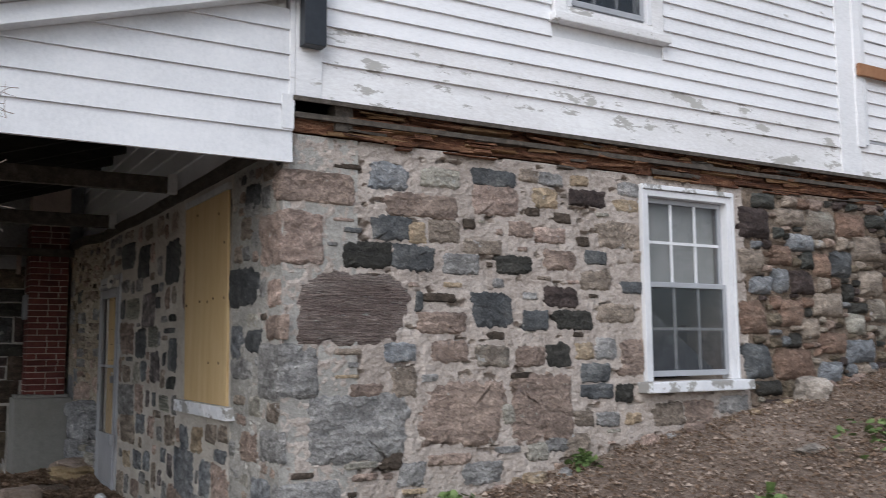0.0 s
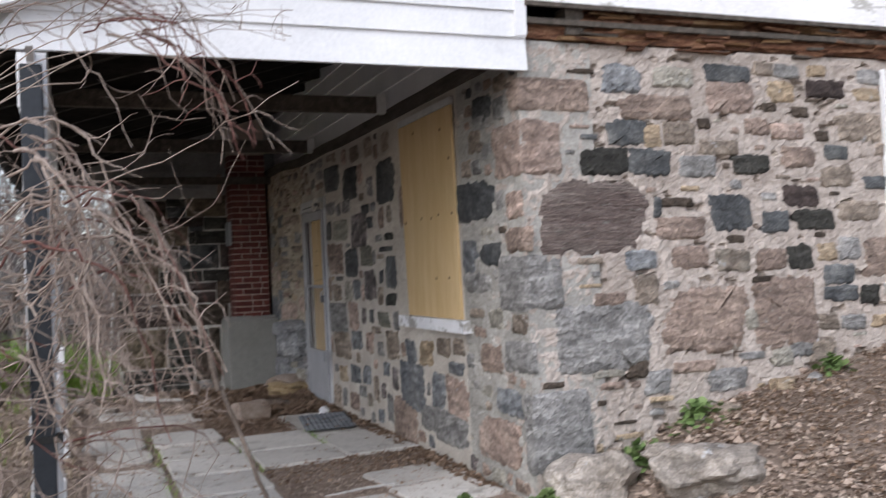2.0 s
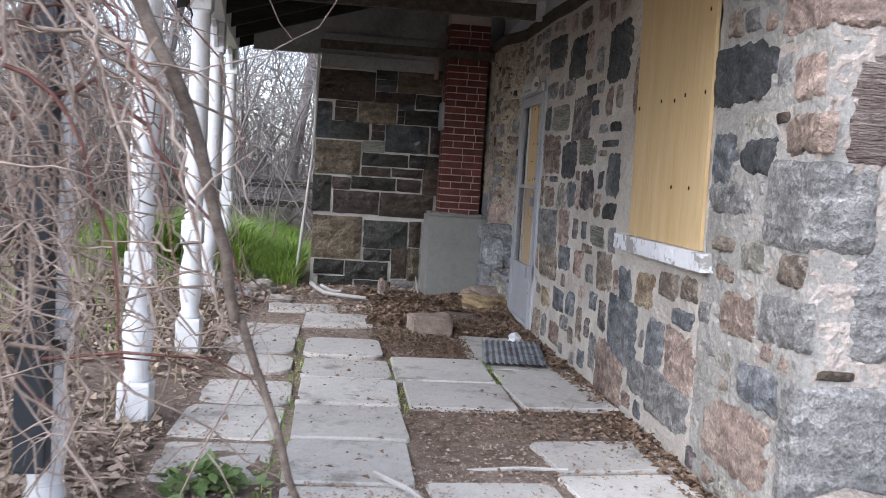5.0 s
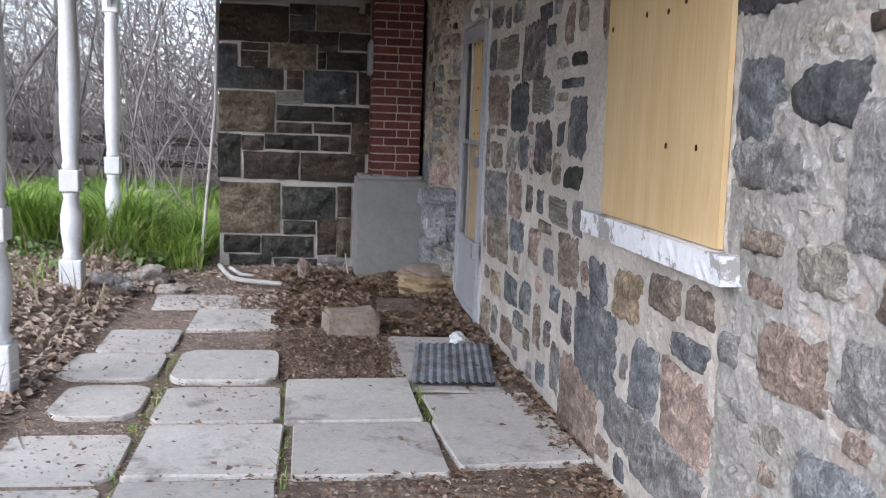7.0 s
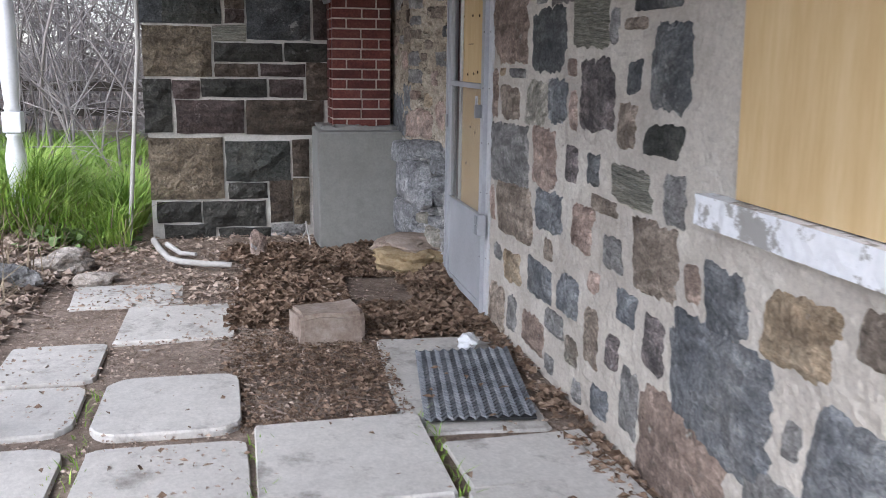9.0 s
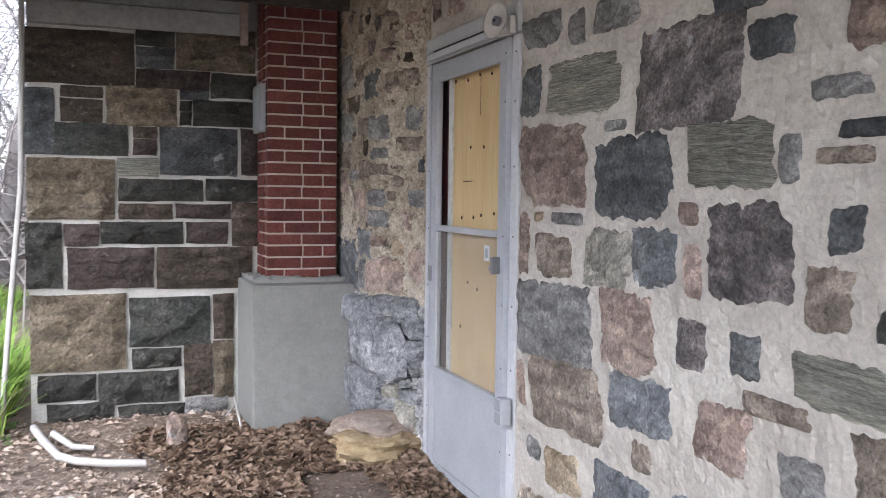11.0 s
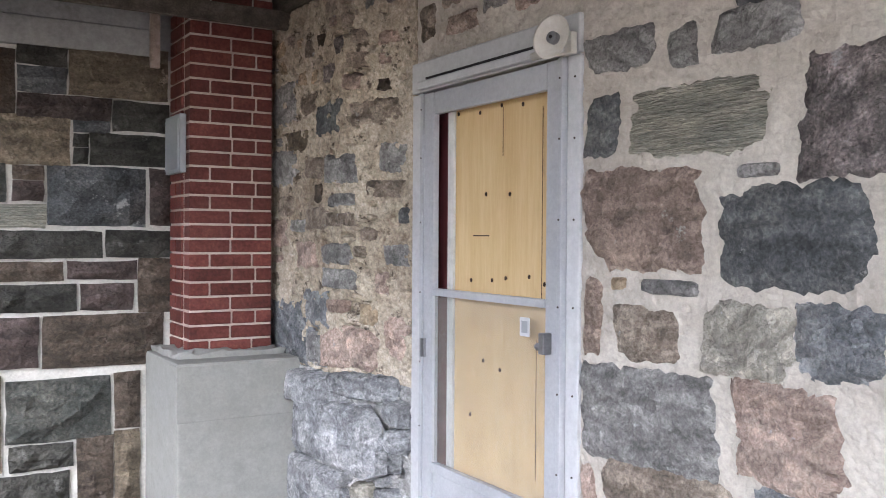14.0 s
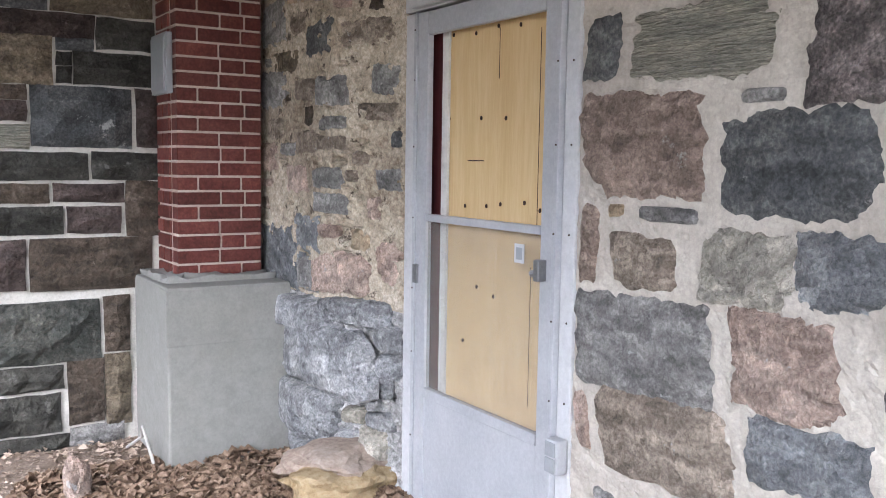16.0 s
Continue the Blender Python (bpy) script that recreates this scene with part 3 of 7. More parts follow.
obj("house_roof", bm, OLDWOOD, None, "plain dark pitched house roof", "roof", kind="structure")

# ---- white lap siding of the upper floor ----
SID = 2.66


def lap_board(name, a, b, z0, z1, face, axis, parent, material, lean=0.016, top=None):
    """One lap board: thick at its lower edge; the ends a and b may be cut to a slope by top(z)."""
    bm = bmesh.new()
    (a0, b0), (a1, b1) = (top(z0), top(z1)) if top else ((a, b), (a, b))
    prof = [(z0, -0.027), (z1 + 0.01, -0.022 + lean), (z1 + 0.01, 0.0), (z0, 0.0)]
    rows = []
    for (z, d), (s0, s1) in zip(prof, ((a0, b0), (a1, b1), (a1, b1), (a0, b0))):
        rows.append([bm.verts.new((s, face + d, z) if axis == "x" else (face + d, s, z)) for s in (s0, s1)])
    for k in range(4):
        p, q = rows[k], rows[(k + 1) % 4]
        bm.faces.new((p[0], p[1], q[1], q[0]))
    bm.faces.new([r[0] for r in rows])
    bm.faces.new([r[1] for r in rows][::-1])
    bmesh.ops.recalc_face_normals(bm, faces=bm.faces[:])
    return obj(name, bm, material, parent)


vs, fs = sheet((0, -0.03, 0), (1, 0, 0), (0, 0, 1), (0, -1, 0), steps(0.02, 9.2, 0.6), steps(SID + 0.02, 5.6, 0.3), [(1.95, 2.67, 3.55, 4.75), (5.06, 5.8, 2.95, 4.75)], 0.12, 0.0)
upper_side = mesh_of("wall_upper_side", vs, fs, WHITE, None, "white peeling clapboard wall of the upper floor", "wall", kind="structure")
z = SID
k = 0
while z < 5.5:
    h = 0.21 if k == 0 else 0.108
    m_ = FLAKED if k < 3 else PAINT
    cuts = [(0.20, 4.74), (5.0, 9.15)]
    spans = []
    for a, b in cuts:
        for ha, hb, za, zb in ((1.82, 2.81, 3.41, 4.9), (4.95, 5.9, 2.85, 4.9)):
            if z + h > za and z < zb and a < ha and b > ha:
                spans.append((a, ha))
                a = hb
        if b > a + 0.05:
            spans.append((a, b))
    for a, b in spans:
        lap_board("board", a, b, z, z + h, -0.034, "x", upper_side, m_)
    z += h
    k += 1
part("corner_board", box(0.045, 0.20, -0.062, -0.032, SID, 5.5, 0.004), PAINT, upper_side)
part("corner_board", box(0.012, 0.042, -0.06, 0.12, SID - 0.06, 5.5, 0.004), PAINT, upper_side)
part("corner_board", box(4.742, 4.998, -0.066, -0.032, SID - 0.02, 5.5, 0.004), PAINT, upper_side)


def sash_window(name, x0, x1, z0, z1, y, cols, rows_n, parent_label, sill=True):
    w = thing(name, parent_label, "window", kind="structure")
    f = 0.045
    part("window_frame", box(x0, x0 + f, y - 0.03, y + 0.07, z0, z1, 0.005), WHITE, w)
    part("window_frame", box(x1 - f, x1, y - 0.03, y + 0.07, z0, z1, 0.005), WHITE, w)
    part("window_frame", box(x0 + f, x1 - f, y - 0.03, y + 0.07, z1 - f, z1, 0.005), WHITE, w)
    mid = (z0 + z1) / 2
    for za, zb, yy, s in ((mid - 0.015, z1 - f - 0.002, y + 0.03, 0), (z0 + 0.03, mid + 0.02, y, 1)):
        sash = part("sash", box(x0 + f + 0.002, x0 + f + 0.032, yy, yy + 0.03, za, zb, 0.004), ALU, w)
        part("sash_rail", box(x1 - f - 0.032, x1 - f - 0.002, yy, yy + 0.03, za, zb, 0.004), ALU, sash)
        part("sash_rail", box(x0 + f + 0.032, x1 - f - 0.032, yy, yy + 0.03, za, za + 0.04, 0.004), ALU, sash)
        part("sash_rail", box(x0 + f + 0.032, x1 - f - 0.032, yy, yy + 0.03, zb - 0.035, zb, 0.004), ALU, sash)
        gx0, gx1, gz0, gz1 = x0 + f + 0.032, x1 - f - 0.032, za + 0.04, zb - 0.035
        p = part("pane", box(gx0, gx1, yy + 0.012, yy + 0.016, gz0, gz1), SCREEN if s and cols > 1 else PANE, sash)
        p.visible_shadow = False
        for c in range(1, cols):
            gx = gx0 + (gx1 - gx0) * c / cols
            part("glazing_bar", box(gx - 0.010, gx + 0.010, yy + (0.018 if s else 0.001), yy + (0.029 if s else 0.011), gz0, gz1), WHITE, sash)
        for r in range(1, rows_n):
            gy = gz0 + (gz1 - gz0) * r / rows_n
            part("glazing_bar", box(gx0, gx1, yy + (0.0182 if s else 0.0012), yy + (0.0288 if s else 0.0108), gy - 0.010, gy + 0.010), WHITE, sash)
    if sill:
        part("window_sill", box(x0 - 0.07, x1 + 0.09, y - 0.11, y + 0.05, z0 - 0.075, z0 - 0.002, 0.01), SILLPAINT, w, "chipped white sill")
    return w


w1 = sash_window("window_1", SW_X0, SW_X1, SW_Z0 - 0.0, SW_Z1, 0.0, 3, 2, "white double-hung sash window with muntins and chipped sill")
part("window_trim", box(SW_X0 - 0.02, SW_X0 - 0.002, -0.04, 0.0, SW_Z0, SW_Z1 + 0.035, 0.006), WHITE, w1)
part("window_trim", box(SW_X1 + 0.002, SW_X1 + 0.025, -0.04, 0.0, SW_Z0, SW_Z1 + 0.035, 0.006), WHITE, w1)
part("window_trim", box(SW_X0 - 0.002, SW_X1 + 0.002, -0.05, 0.0, SW_Z1 + 0.002, SW_Z1 + 0.035, 0.006), SILLPAINT, w1)
part("blind", box(SW_X0 + 0.05, SW_X1 - 0.05, 0.11, 0.125, 1.70, SW_Z1 - 0.05), DIMPAINT, w1, "half-drawn pale blind")
part("curtain", prism([(SW_X0 + 0.06, 1.1), (SW_X1 - 0.06, 1.1), (SW_X0 + 0.12, 1.58)], "y", 0.13, 0.14), RUBBER, w1, "grey cloth hanging askew")
# Added sheet: its dark colour gives the room's shade behind the panes.
obj("room_screen", box(SW_X0 - 0.6, SW_X1 + 0.6, 1.2, 1.25, 0.0, 2.48), DARKROOM, None, "added dark backdrop for the unlit room behind the window", "wall", kind="structure")
w2 = sash_window("window_2", 1.93, 2.69, 3.52, 4.78, -0.05, 3, 2, "white upper sash window with peeling trim", sill=False)
part("window_sill", box(1.80, 2.83, -0.125, -0.035, 3.40, 3.46, 0.008), FLAKED, w2)
part("window_trim", box(1.83, 1.928, -0.08, -0.035, 3.462, 4.9, 0.006), FLAKED, w2)
part("window_trim", box(2.692, 2.80, -0.08, -0.035, 3.462, 4.9, 0.006), FLAKED, w2)
part("window_trim", box(1.93, 2.69, -0.078, -0.052, 3.462, 3.52, 0.006), FLAKED, w2)
w3 = sash_window("window_3", 5.05, 5.82, 2.92, 4.78, -0.05, 1, 1, "tall upper window with an orange-brown cross board", sill=False)
part("window_trim", box(4.95, 5.048, -0.08, -0.035, 2.9, 4.9, 0.006), PAINT, w3)
part("cross_board", box(4.96, 5.9, -0.12, -0.085, 3.50, 3.60, 0.004), ORANGE, w3, "orange-brown cross board")
# Added sheet that darkens the view through the upper windows.
obj("upper_room_screen", box(0.5, 8.9, 1.6, 1.65, 2.62, 5.5), DARKROOM, None, "added dark backdrop for the unlit upper rooms", "wall", kind="structure")

# rotten sill beams under the siding
for x0, x1, z0, z1, y0, m_, nm in ((0.06, 9.0, 2.47, 2.56, -0.005, ROT, "sill_beam"), (0.42, 9.0, 2.562, 2.66, 0.02, ROT, "sill_beam"), (0.02, 9.0, 2.545, 2.575, -0.045, OLDWOOD, "sill_strip")):
    vs, fs = sheet((0, y0, 0), (1, 0, 0), (0, 0, 1), (0, -1, 0), steps(x0, x1, 0.06), steps(z0, z1, 0.02), (), 0.2 if nm == "sill_beam" else 0.05, 0.022 if nm == "sill_beam" else 0.006, 6, seed=x0 + 3)
    mesh_of(nm, vs, fs, m_, None, "rotten splintered orange-brown timber sill beam" if nm == "sill_beam" else "dark weathered strip along the sill", "beam", kind="structure")
splinters = random.Random(4)
rotten = thing("rotten_planks", "splintered orange-brown plank ends under the clapboards", "planks", kind="structure")
for i in range(130):
    x = splinters.uniform(0.42, 5.6)
    l, h, d = splinters.uniform(0.06, 0.42), splinters.uniform(0.006, 0.026), splinters.uniform(0.02, 0.06)
    b = box(-l / 2, l / 2, -d / 2, d / 2, -h / 2, h / 2)
    for v in b.verts:
        v.co += Vector((splinters.uniform(-0.02, 0.02), 0, splinters.uniform(-0.006, 0.006)))
    o = part("plank", b, splinters.choice([ROT, ROT, ROT, OLDWOOD, TAWNY]), rotten)
    o.matrix_world = pose(x, -0.015, splinters.uniform(2.44, 2.64), splinters.uniform(-25, 25), splinters.uniform(-3, 3), splinters.uniform(-4, 4))
obj("post_stub", box(0.30, 0.41, -0.02, 0.1, 2.50, 2.655, 0.004), OLDWOOD, None, "grey stub of a corner stud", "beam", kind="structure")
obj("skirt_flashing", box(0.03, 9.0, -0.075, -0.06, SID - 0.03, SID - 0.004), OLDWOOD, None, "dark tarred edge below the clapboards", "trim", kind="structure")
dp = thing("downspout", "dark painted square downspout end at the house corner", "pipe")
part("spout", box(0.06, 0.19, -0.15, -0.07, 2.93, 5.4, 0.006), PIPE, dp)
part("bracket", box(0.05, 0.20, -0.155, -0.066, 3.3, 3.33, 0.002), PIPE, dp)

# ---- the porch: roof, end panel, joists, posts ----
RZ = lambda x: 3.20 + 0.305 * x
porch_roof = obj("porch_roof", prism([(-0.02, RZ(0) + 0.03), (-2.85, RZ(-2.85) + 0.03), (-2.85, RZ(-2.85) + 0.13), (-0.02, RZ(0) + 0.13)], "y", -0.10, 7.2), ROOFWOOD, None, "dark lean-to porch roof of bare boards", "roof", kind="structure")
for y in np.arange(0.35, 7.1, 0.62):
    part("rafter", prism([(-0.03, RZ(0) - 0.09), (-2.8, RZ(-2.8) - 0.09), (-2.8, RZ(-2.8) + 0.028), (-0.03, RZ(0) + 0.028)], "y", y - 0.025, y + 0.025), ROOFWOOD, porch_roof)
# white gable end of the porch
porch_gable = obj("wall_porch_gable", prism([(0.0, 2.30), (-2.55, 2.33), (-2.55, RZ(-2.55) + 0.02), (0.0, RZ(0) + 0.02)], "y", -0.025, 0.03), DIMPAINT, None, "white lapped board gable end over the porch opening", "wall", kind="structure")
z = 2.285
while z < 3.1:
    left = lambda q: (max(-2.56, (q - 3.20) / 0.305), 0.035)
    h = 0.175 if z < 2.3 else 0.142
    lap_board("board", 0, 0, z, min(z + h, 3.14), -0.028, "x", porch_gable, WHITE, 0.012, left)
    z += h
part("end_block", box(-0.03, 0.037, -0.062, -0.05, 2.47, 2.66), WHITE, porch_gable)
rake = [(0.05, RZ(0.05)), (-2.95, RZ(-2.95)), (-2.95, RZ(-2.95) + 0.10), (0.05, RZ(0.05) + 0.10)]
part("rake_board", prism(rake, "y", -0.16, -0.10), WHITE, porch_gable)
rake = [(0.05, RZ(0.05) + 0.103), (-2.97, RZ(-2.97) + 0.103), (-2.97, RZ(-2.97) + 0.20), (0.05, RZ(0.05) + 0.20)]
part("rake_board", prism(rake, "y", -0.22, -0.101), WHITE, porch_gable)
part("rake_soffit", prism([(0.0, RZ(0.0)), (-2.9, RZ(-2.9)), (-2.9, RZ(-2.9) + 0.02), (0.0, RZ(0.0) + 0.02)], "y", -0.099, -0.052), WHITE, porch_gable)
# white siding of the house above the stone, seen from under the porch
upper_porch = obj("wall_upper_porch", box(0.02, 0.1, 0.13, 8.6, 2.47, 5.6), DIMPAINT, None, "dusty white boarded wall above the stonework", "wall", kind="structure")
z = 2.47
while z < 3.2:
    lap_board("board", 0.032, 7.0, z, z + 0.155, 0.018, "y", upper_porch, WHITE, 0.012)
    z += 0.155
vs, fs = sheet((-0.015, 0, 0), (0, 1, 0), (0, 0, 1), (-1, 0, 0), steps(0.05, 6.44, 0.1), steps(2.375, 2.47, 0.03), (), 0.03, 0.012, 5, bend=bulge)
mesh_of("wall_plate", vs, fs, OLDWOOD, None, "dark weathered plate beam along the wall top", "beam", kind="structure")
for y in (2.17, 4.42):
    j = obj("joist", box(-2.5, -0.03, y - 0.03, y + 0.03, 2.44, 2.56, 0.005), OLDWOOD, None, "dark wooden porch tie joist", "joist", group="porch joists", kind="structure")
    part("hanger", box(-0.10, -0.028, y - 0.034, y + 0.034, 2.435, 2.58, 0.002), DIMPAINT, j)
obj("joist", box(-1.83, -0.005, 6.045, 6.085, 2.30, 2.385, 0.005), OLDWOOD, None, "grey board beam across the brick pier", "joist", group="porch joists", kind="structure")
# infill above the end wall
# The boards' grey carries the shade under the roof.
infill = obj("wall_end_infill", prism([(-2.5, 2.30), (-1.83, 2.30), (-1.83, 2.172), (-0.003, 2.172), (-0.003, RZ(0)), (-2.5, RZ(-2.5))], "y", END_Y + 0.02, END_Y + 0.1), SHADEBOARD, None, "dusty white boards above the end wall, darkened for porch shade", "wall", kind="structure")
part("frieze_board", box(-1.82, -0.66, END_Y - 0.03, END_Y + 0.018, 2.175, 2.30, 0.004), SHADEBOARD, infill)
part("frieze_board", box(-1.82, -0.66, END_Y - 0.012, END_Y + 0.018, 2.304, 2.50, 0.004), SHADEBOARD, infill)
part("side_batten", box(-0.70, -0.655, END_Y - 0.06, END_Y - 0.032, 2.12, 2.45, 0.003), TWIG, infill, "raw grey batten")


def porch_post(x, y, z0, lower):
    p = thing("porch_post", "white turned wooden porch post with chipped paint" if not lower else "white turned porch post wound with vines", "post", (x, y, z0), "porch posts")
    H = 2.27 - z0
    part("base_block", box(-0.07, 0.07, -0.07, 0.07, -0.1, 0.16, 0.012), ROCK if lower else WHITE, p)
    prof = [(0.055, 0.155), (0.062, 0.18), (0.048, 0.21), (0.058, 0.27), (0.068, 0.36), (0.066, 0.45), (0.045, 0.56), (0.055, 0.58), (0.045, 0.60)]
    part("lower_turning", lathe(prof, 20), WHITE, p, smooth=True)
    part("square_block", box(-0.06, 0.06, -0.06, 0.06, 0.60, 0.74, 0.01), WHITE, p)
    prof = [(0.045, 0.738), (0.055, 0.76), (0.046, 0.79), (0.052, 0.85), (0.062, 1.05), (0.060, 1.4), (0.050, H - 0.32), (0.058, H - 0.30), (0.048, H - 0.27), (0.058, H - 0.24)]
    part("shaft", lathe(prof, 20), WHITE, p, smooth=True)
    part("top_block", box(-0.06, 0.06, -0.06, 0.06, H - 0.24, H, 0.008), WHITE, p)
    for s in (-1, 1):
        br = prism([(s * 0.062, H - 0.20), (s * 0.10, H - 0.16), (s * 0.16, H - 0.06), (s * 0.26, H - 0.02), (s * 0.26, H - 0.001), (s * 0.062, H - 0.001)], "x", -0.015, 0.015)
        part("bracket", br, WHITE, p)
    return p


POSTS = [(-2.37, 0.0, -0.04), (-2.39, 1.3, 0.02), (-2.39, 2.65, 0.08), (-2.60, 4.75, 0.12), (-2.70, 6.5, 0.13)]
for i, (x, y, z0) in enumerate(POSTS):
    porch_post(x, y, z0, i == 0)
beam = bmesh.new()
for (xa, ya, _), (xb, yb, _) in zip(POSTS, POSTS[1:]):
    q = [(xa - 0.06, ya), (xa + 0.06, ya), (xb + 0.06, yb), (xb - 0.06, yb)]
    b2 = prism(q, "z", 2.272, 2.44)
    me = bpy.data.meshes.new("t")
    b2.to_mesh(me)
    b2.free()
    beam.from_mesh(me)
    bpy.data.meshes.remove(me)
obj("porch_beam", beam, WHITE, None, "white painted header beam on the porch posts", "beam", kind="structure")

# dark pipe strapped to the first post
pp = thing("drain_pipe", "dark drainpipe strapped to the white porch post", "pipe", (-2.37, -0.125, 0.25))
part("pipe_tube", box(-0.045, 0.045, -0.035, 0.04, 0, 1.95, 0.008), PIPE, pp)
for h in (0.35, 1.38):
    part("strap", box(-0.075, 0.075, -0.042, 0.05, h, h + 0.03, 0.003), BLACK, pp)

# ---- brick pier on its concrete base ----
base = obj("concrete_base", box(-0.71, -0.15, 5.88, END_Y - 0.012, -0.12, 0.775, 0.012), CONCRETE, None, "smooth grey concrete plinth under the brick pier", "plinth")
part("upper_band", box(-0.714, -0.146, 5.877, 6.0, 0.52, 0.765, 0.004), CONCRETE, base, "slightly darker upper pour")
pier = obj("brick_pier", box(-0.585, -0.195, 6.14, END_Y - 0.012, 0.776, 3.1), BRICK_MORTAR, None, "red painted brick chimney pier with pale joints", "pier")
for x0, x1, y0, y1, sd in ((-0.67, -0.17, 6.03, 6.13, 1), (-0.68, -0.59, 6.05, 6.42, 2)):
    bm = box(x0, x1, y0, y1, 0.76, 0.80)
    bmesh.ops.subdivide_edges(bm, edges=bm.edges[:], cuts=9, use_grid_fill=True)
    for v in bm.verts:
        q = v.co * 22 + Vector((sd, 0, 0))
        v.co += Vector((noise.noise(q), noise.noise(q + Vector((5, 0, 0))), 0)) * 0.022
        v.co.z += 0.022 * noise.noise(q + Vector((0, 7, 0))) if v.co.z > 0.77 else 0
    part("mortar_bed", bm, CONCRETE, pier, "rough mortar squeezed out under the bricks", smooth=True)
eb = thing("electrical_box", "small flat grey electrical box on the brick pier", "box", (-0.592, 6.3, 1.75))
part("case", box(-0.03, 0.0, -0.13, 0.12, -0.135, 0.135, 0.004), GREYBOX, eb)
part("lid", box(-0.036, -0.03, -0.115, 0.105, -0.12, 0.12, 0.002), GREYBOX, eb)


# ---- boarded window in the porch wall ----
bw = thing("window_4", "porch window boarded up with a sheet of plywood", "window", kind="structure")
board = part("plywood_sheet", prism([(0.875, 0.93), (1.845, 0.93), (1.915, WIN_Z1 - 0.05), (0.915, WIN_Z1 - 0.05)], "x", -0.02, -0.004), PLY, bw, "yellow plywood sheet")
part("head_board", box(-0.026, 0.05, WIN_Y0 + 0.01, WIN_Y1 + 0.04, WIN_Z1 - 0.045, WIN_Z1 - 0.002, 0.003), DIMPAINT, bw)
vs, fs = sheet((-0.055, 0, 0), (0, 1, 0), (0, 0, 1), (-1, 0, 0), steps(0.775, 1.98, 0.03), steps(0.848, 0.926, 0.02), (), 0.14, 0.006, 9, seed=2)
mesh_of("window_sill", vs, fs, SILLPAINT, bw, "chipped white painted sill")


def nails(parent, x, spots, r=0.006, long=1.6):
    for y, z in spots:
        b = lathe([(r, -0.002), (r * 0.9, 0.002), (r * 0.4, 0.003)], 8, (x, y, z), Matrix.Rotation(radians(-90), 4, "Y") @ Matrix.Diagonal((long, 1, 1, 1)))
        part("nail", b, NAIL, parent)


nails(board, -0.0215, [(1.83, 1.585), (1.50, 1.60), (1.32, 1.59), (1.19, 1.605), (0.955, 1.60), (1.27, 1.19), (1.05, 1.19), (1.6, 2.2), (1.1, 2.15), (0.97, 1.95)])

# ---- storm door ----
door = thing("door_1", "narrow white aluminium storm door over a boarded doorway", "door", kind="structure")
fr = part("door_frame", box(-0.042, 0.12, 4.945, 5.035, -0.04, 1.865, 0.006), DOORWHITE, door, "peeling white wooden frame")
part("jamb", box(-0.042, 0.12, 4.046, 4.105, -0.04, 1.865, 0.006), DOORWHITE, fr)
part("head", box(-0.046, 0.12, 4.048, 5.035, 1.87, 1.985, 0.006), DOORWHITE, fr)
part("rain_strip", box(-0.075, -0.046, 4.10, 4.95, 1.875, 1.905, 0.006), DOORWHITE, fr)
# No real opening: a thin black strip paints the slot's shade on the head.
part("gap", box(-0.0475, -0.0462, 4.22, 4.93, 1.912, 1.922), BLACK, fr, "black strip standing for a shaded slot in the head")
for y0, y1 in ((4.107, 4.125), (4.925, 4.943)):
    part("aluminium_jamb", box(-0.062, -0.02, y0, y1, -0.03, 1.862, 0.003), ALU, fr)
leaf = part("door_leaf", box(-0.056, -0.03, 4.128, 4.185, 0.02, 1.858, 0.004), ALU, door, "grey-white aluminium leaf")
part("stile", box(-0.056, -0.03, 4.855, 4.922, 0.02, 1.858, 0.004), ALU, leaf)
part("top_rail", box(-0.055, -0.031, 4.186, 4.854, 1.775, 1.857, 0.004), ALU, leaf)
part("middle_rail", box(-0.058, -0.031, 4.186, 4.854, 1.112, 1.138, 0.003), ALU, leaf)
part("lower_rail", box(-0.058, -0.031, 4.186, 4.854, 0.462, 0.498, 0.004), ALU, leaf)
part("kick_panel", box(-0.051, -0.038, 4.186, 4.854, 0.06, 0.46, 0.003), ALU, leaf, "scuffed grey kick panel")
part("bottom_rail", box(-0.056, -0.031, 4.186, 4.854, 0.02, 0.058, 0.003), ALU, leaf)
pn = part("pane", box(-0.046, -0.042, 4.187, 4.853, 0.5, 1.111), DOORGLASS, leaf, "hazy lower glass")
pn.visible_shadow = False
lt = part("latch", box(-0.09, -0.057, 4.150, 4.175, 0.975, 1.04, 0.004), STEEL, leaf, "steel push-button latch")
part("latch_knob", lathe([(0.010, 0), (0.012, 0.02), (0.008, 0.03)], 10, (-0.074, 4.176, 0.995), Matrix.Rotation(radians(-90), 4, "X")), STEEL, lt)
part("hinge", box(-0.066, -0.055, 4.90, 4.93, 0.88, 0.95, 0.002), STEEL, leaf)
st = part("sticker", box(-0.0478, -0.0462, 4.275, 4.325, 1.015, 1.075), DOORWHITE, leaf, "small white sticker")
part("printed_square", box(-0.0486, -0.0479, 4.284, 4.316, 1.026, 1.064), GREYBOX, st)
for z in (0.3, 0.62, 0.86, 1.12, 1.38, 1.62, 1.80):
    for y in (4.116, 4.07, 4.934):
        part("screw", lathe([(0.0035, 0), (0.003, 0.002)], 8, (-0.0622 if y != 4.07 else -0.0422, y, z), Matrix.Rotation(radians(-90), 4, "Y")), NAIL, fr)
infill_board = part("plywood_sheet", box(0.0, 0.018, 4.126, 4.80, -0.03, 1.86), PLY, door, "yellow plywood sheet behind the door")
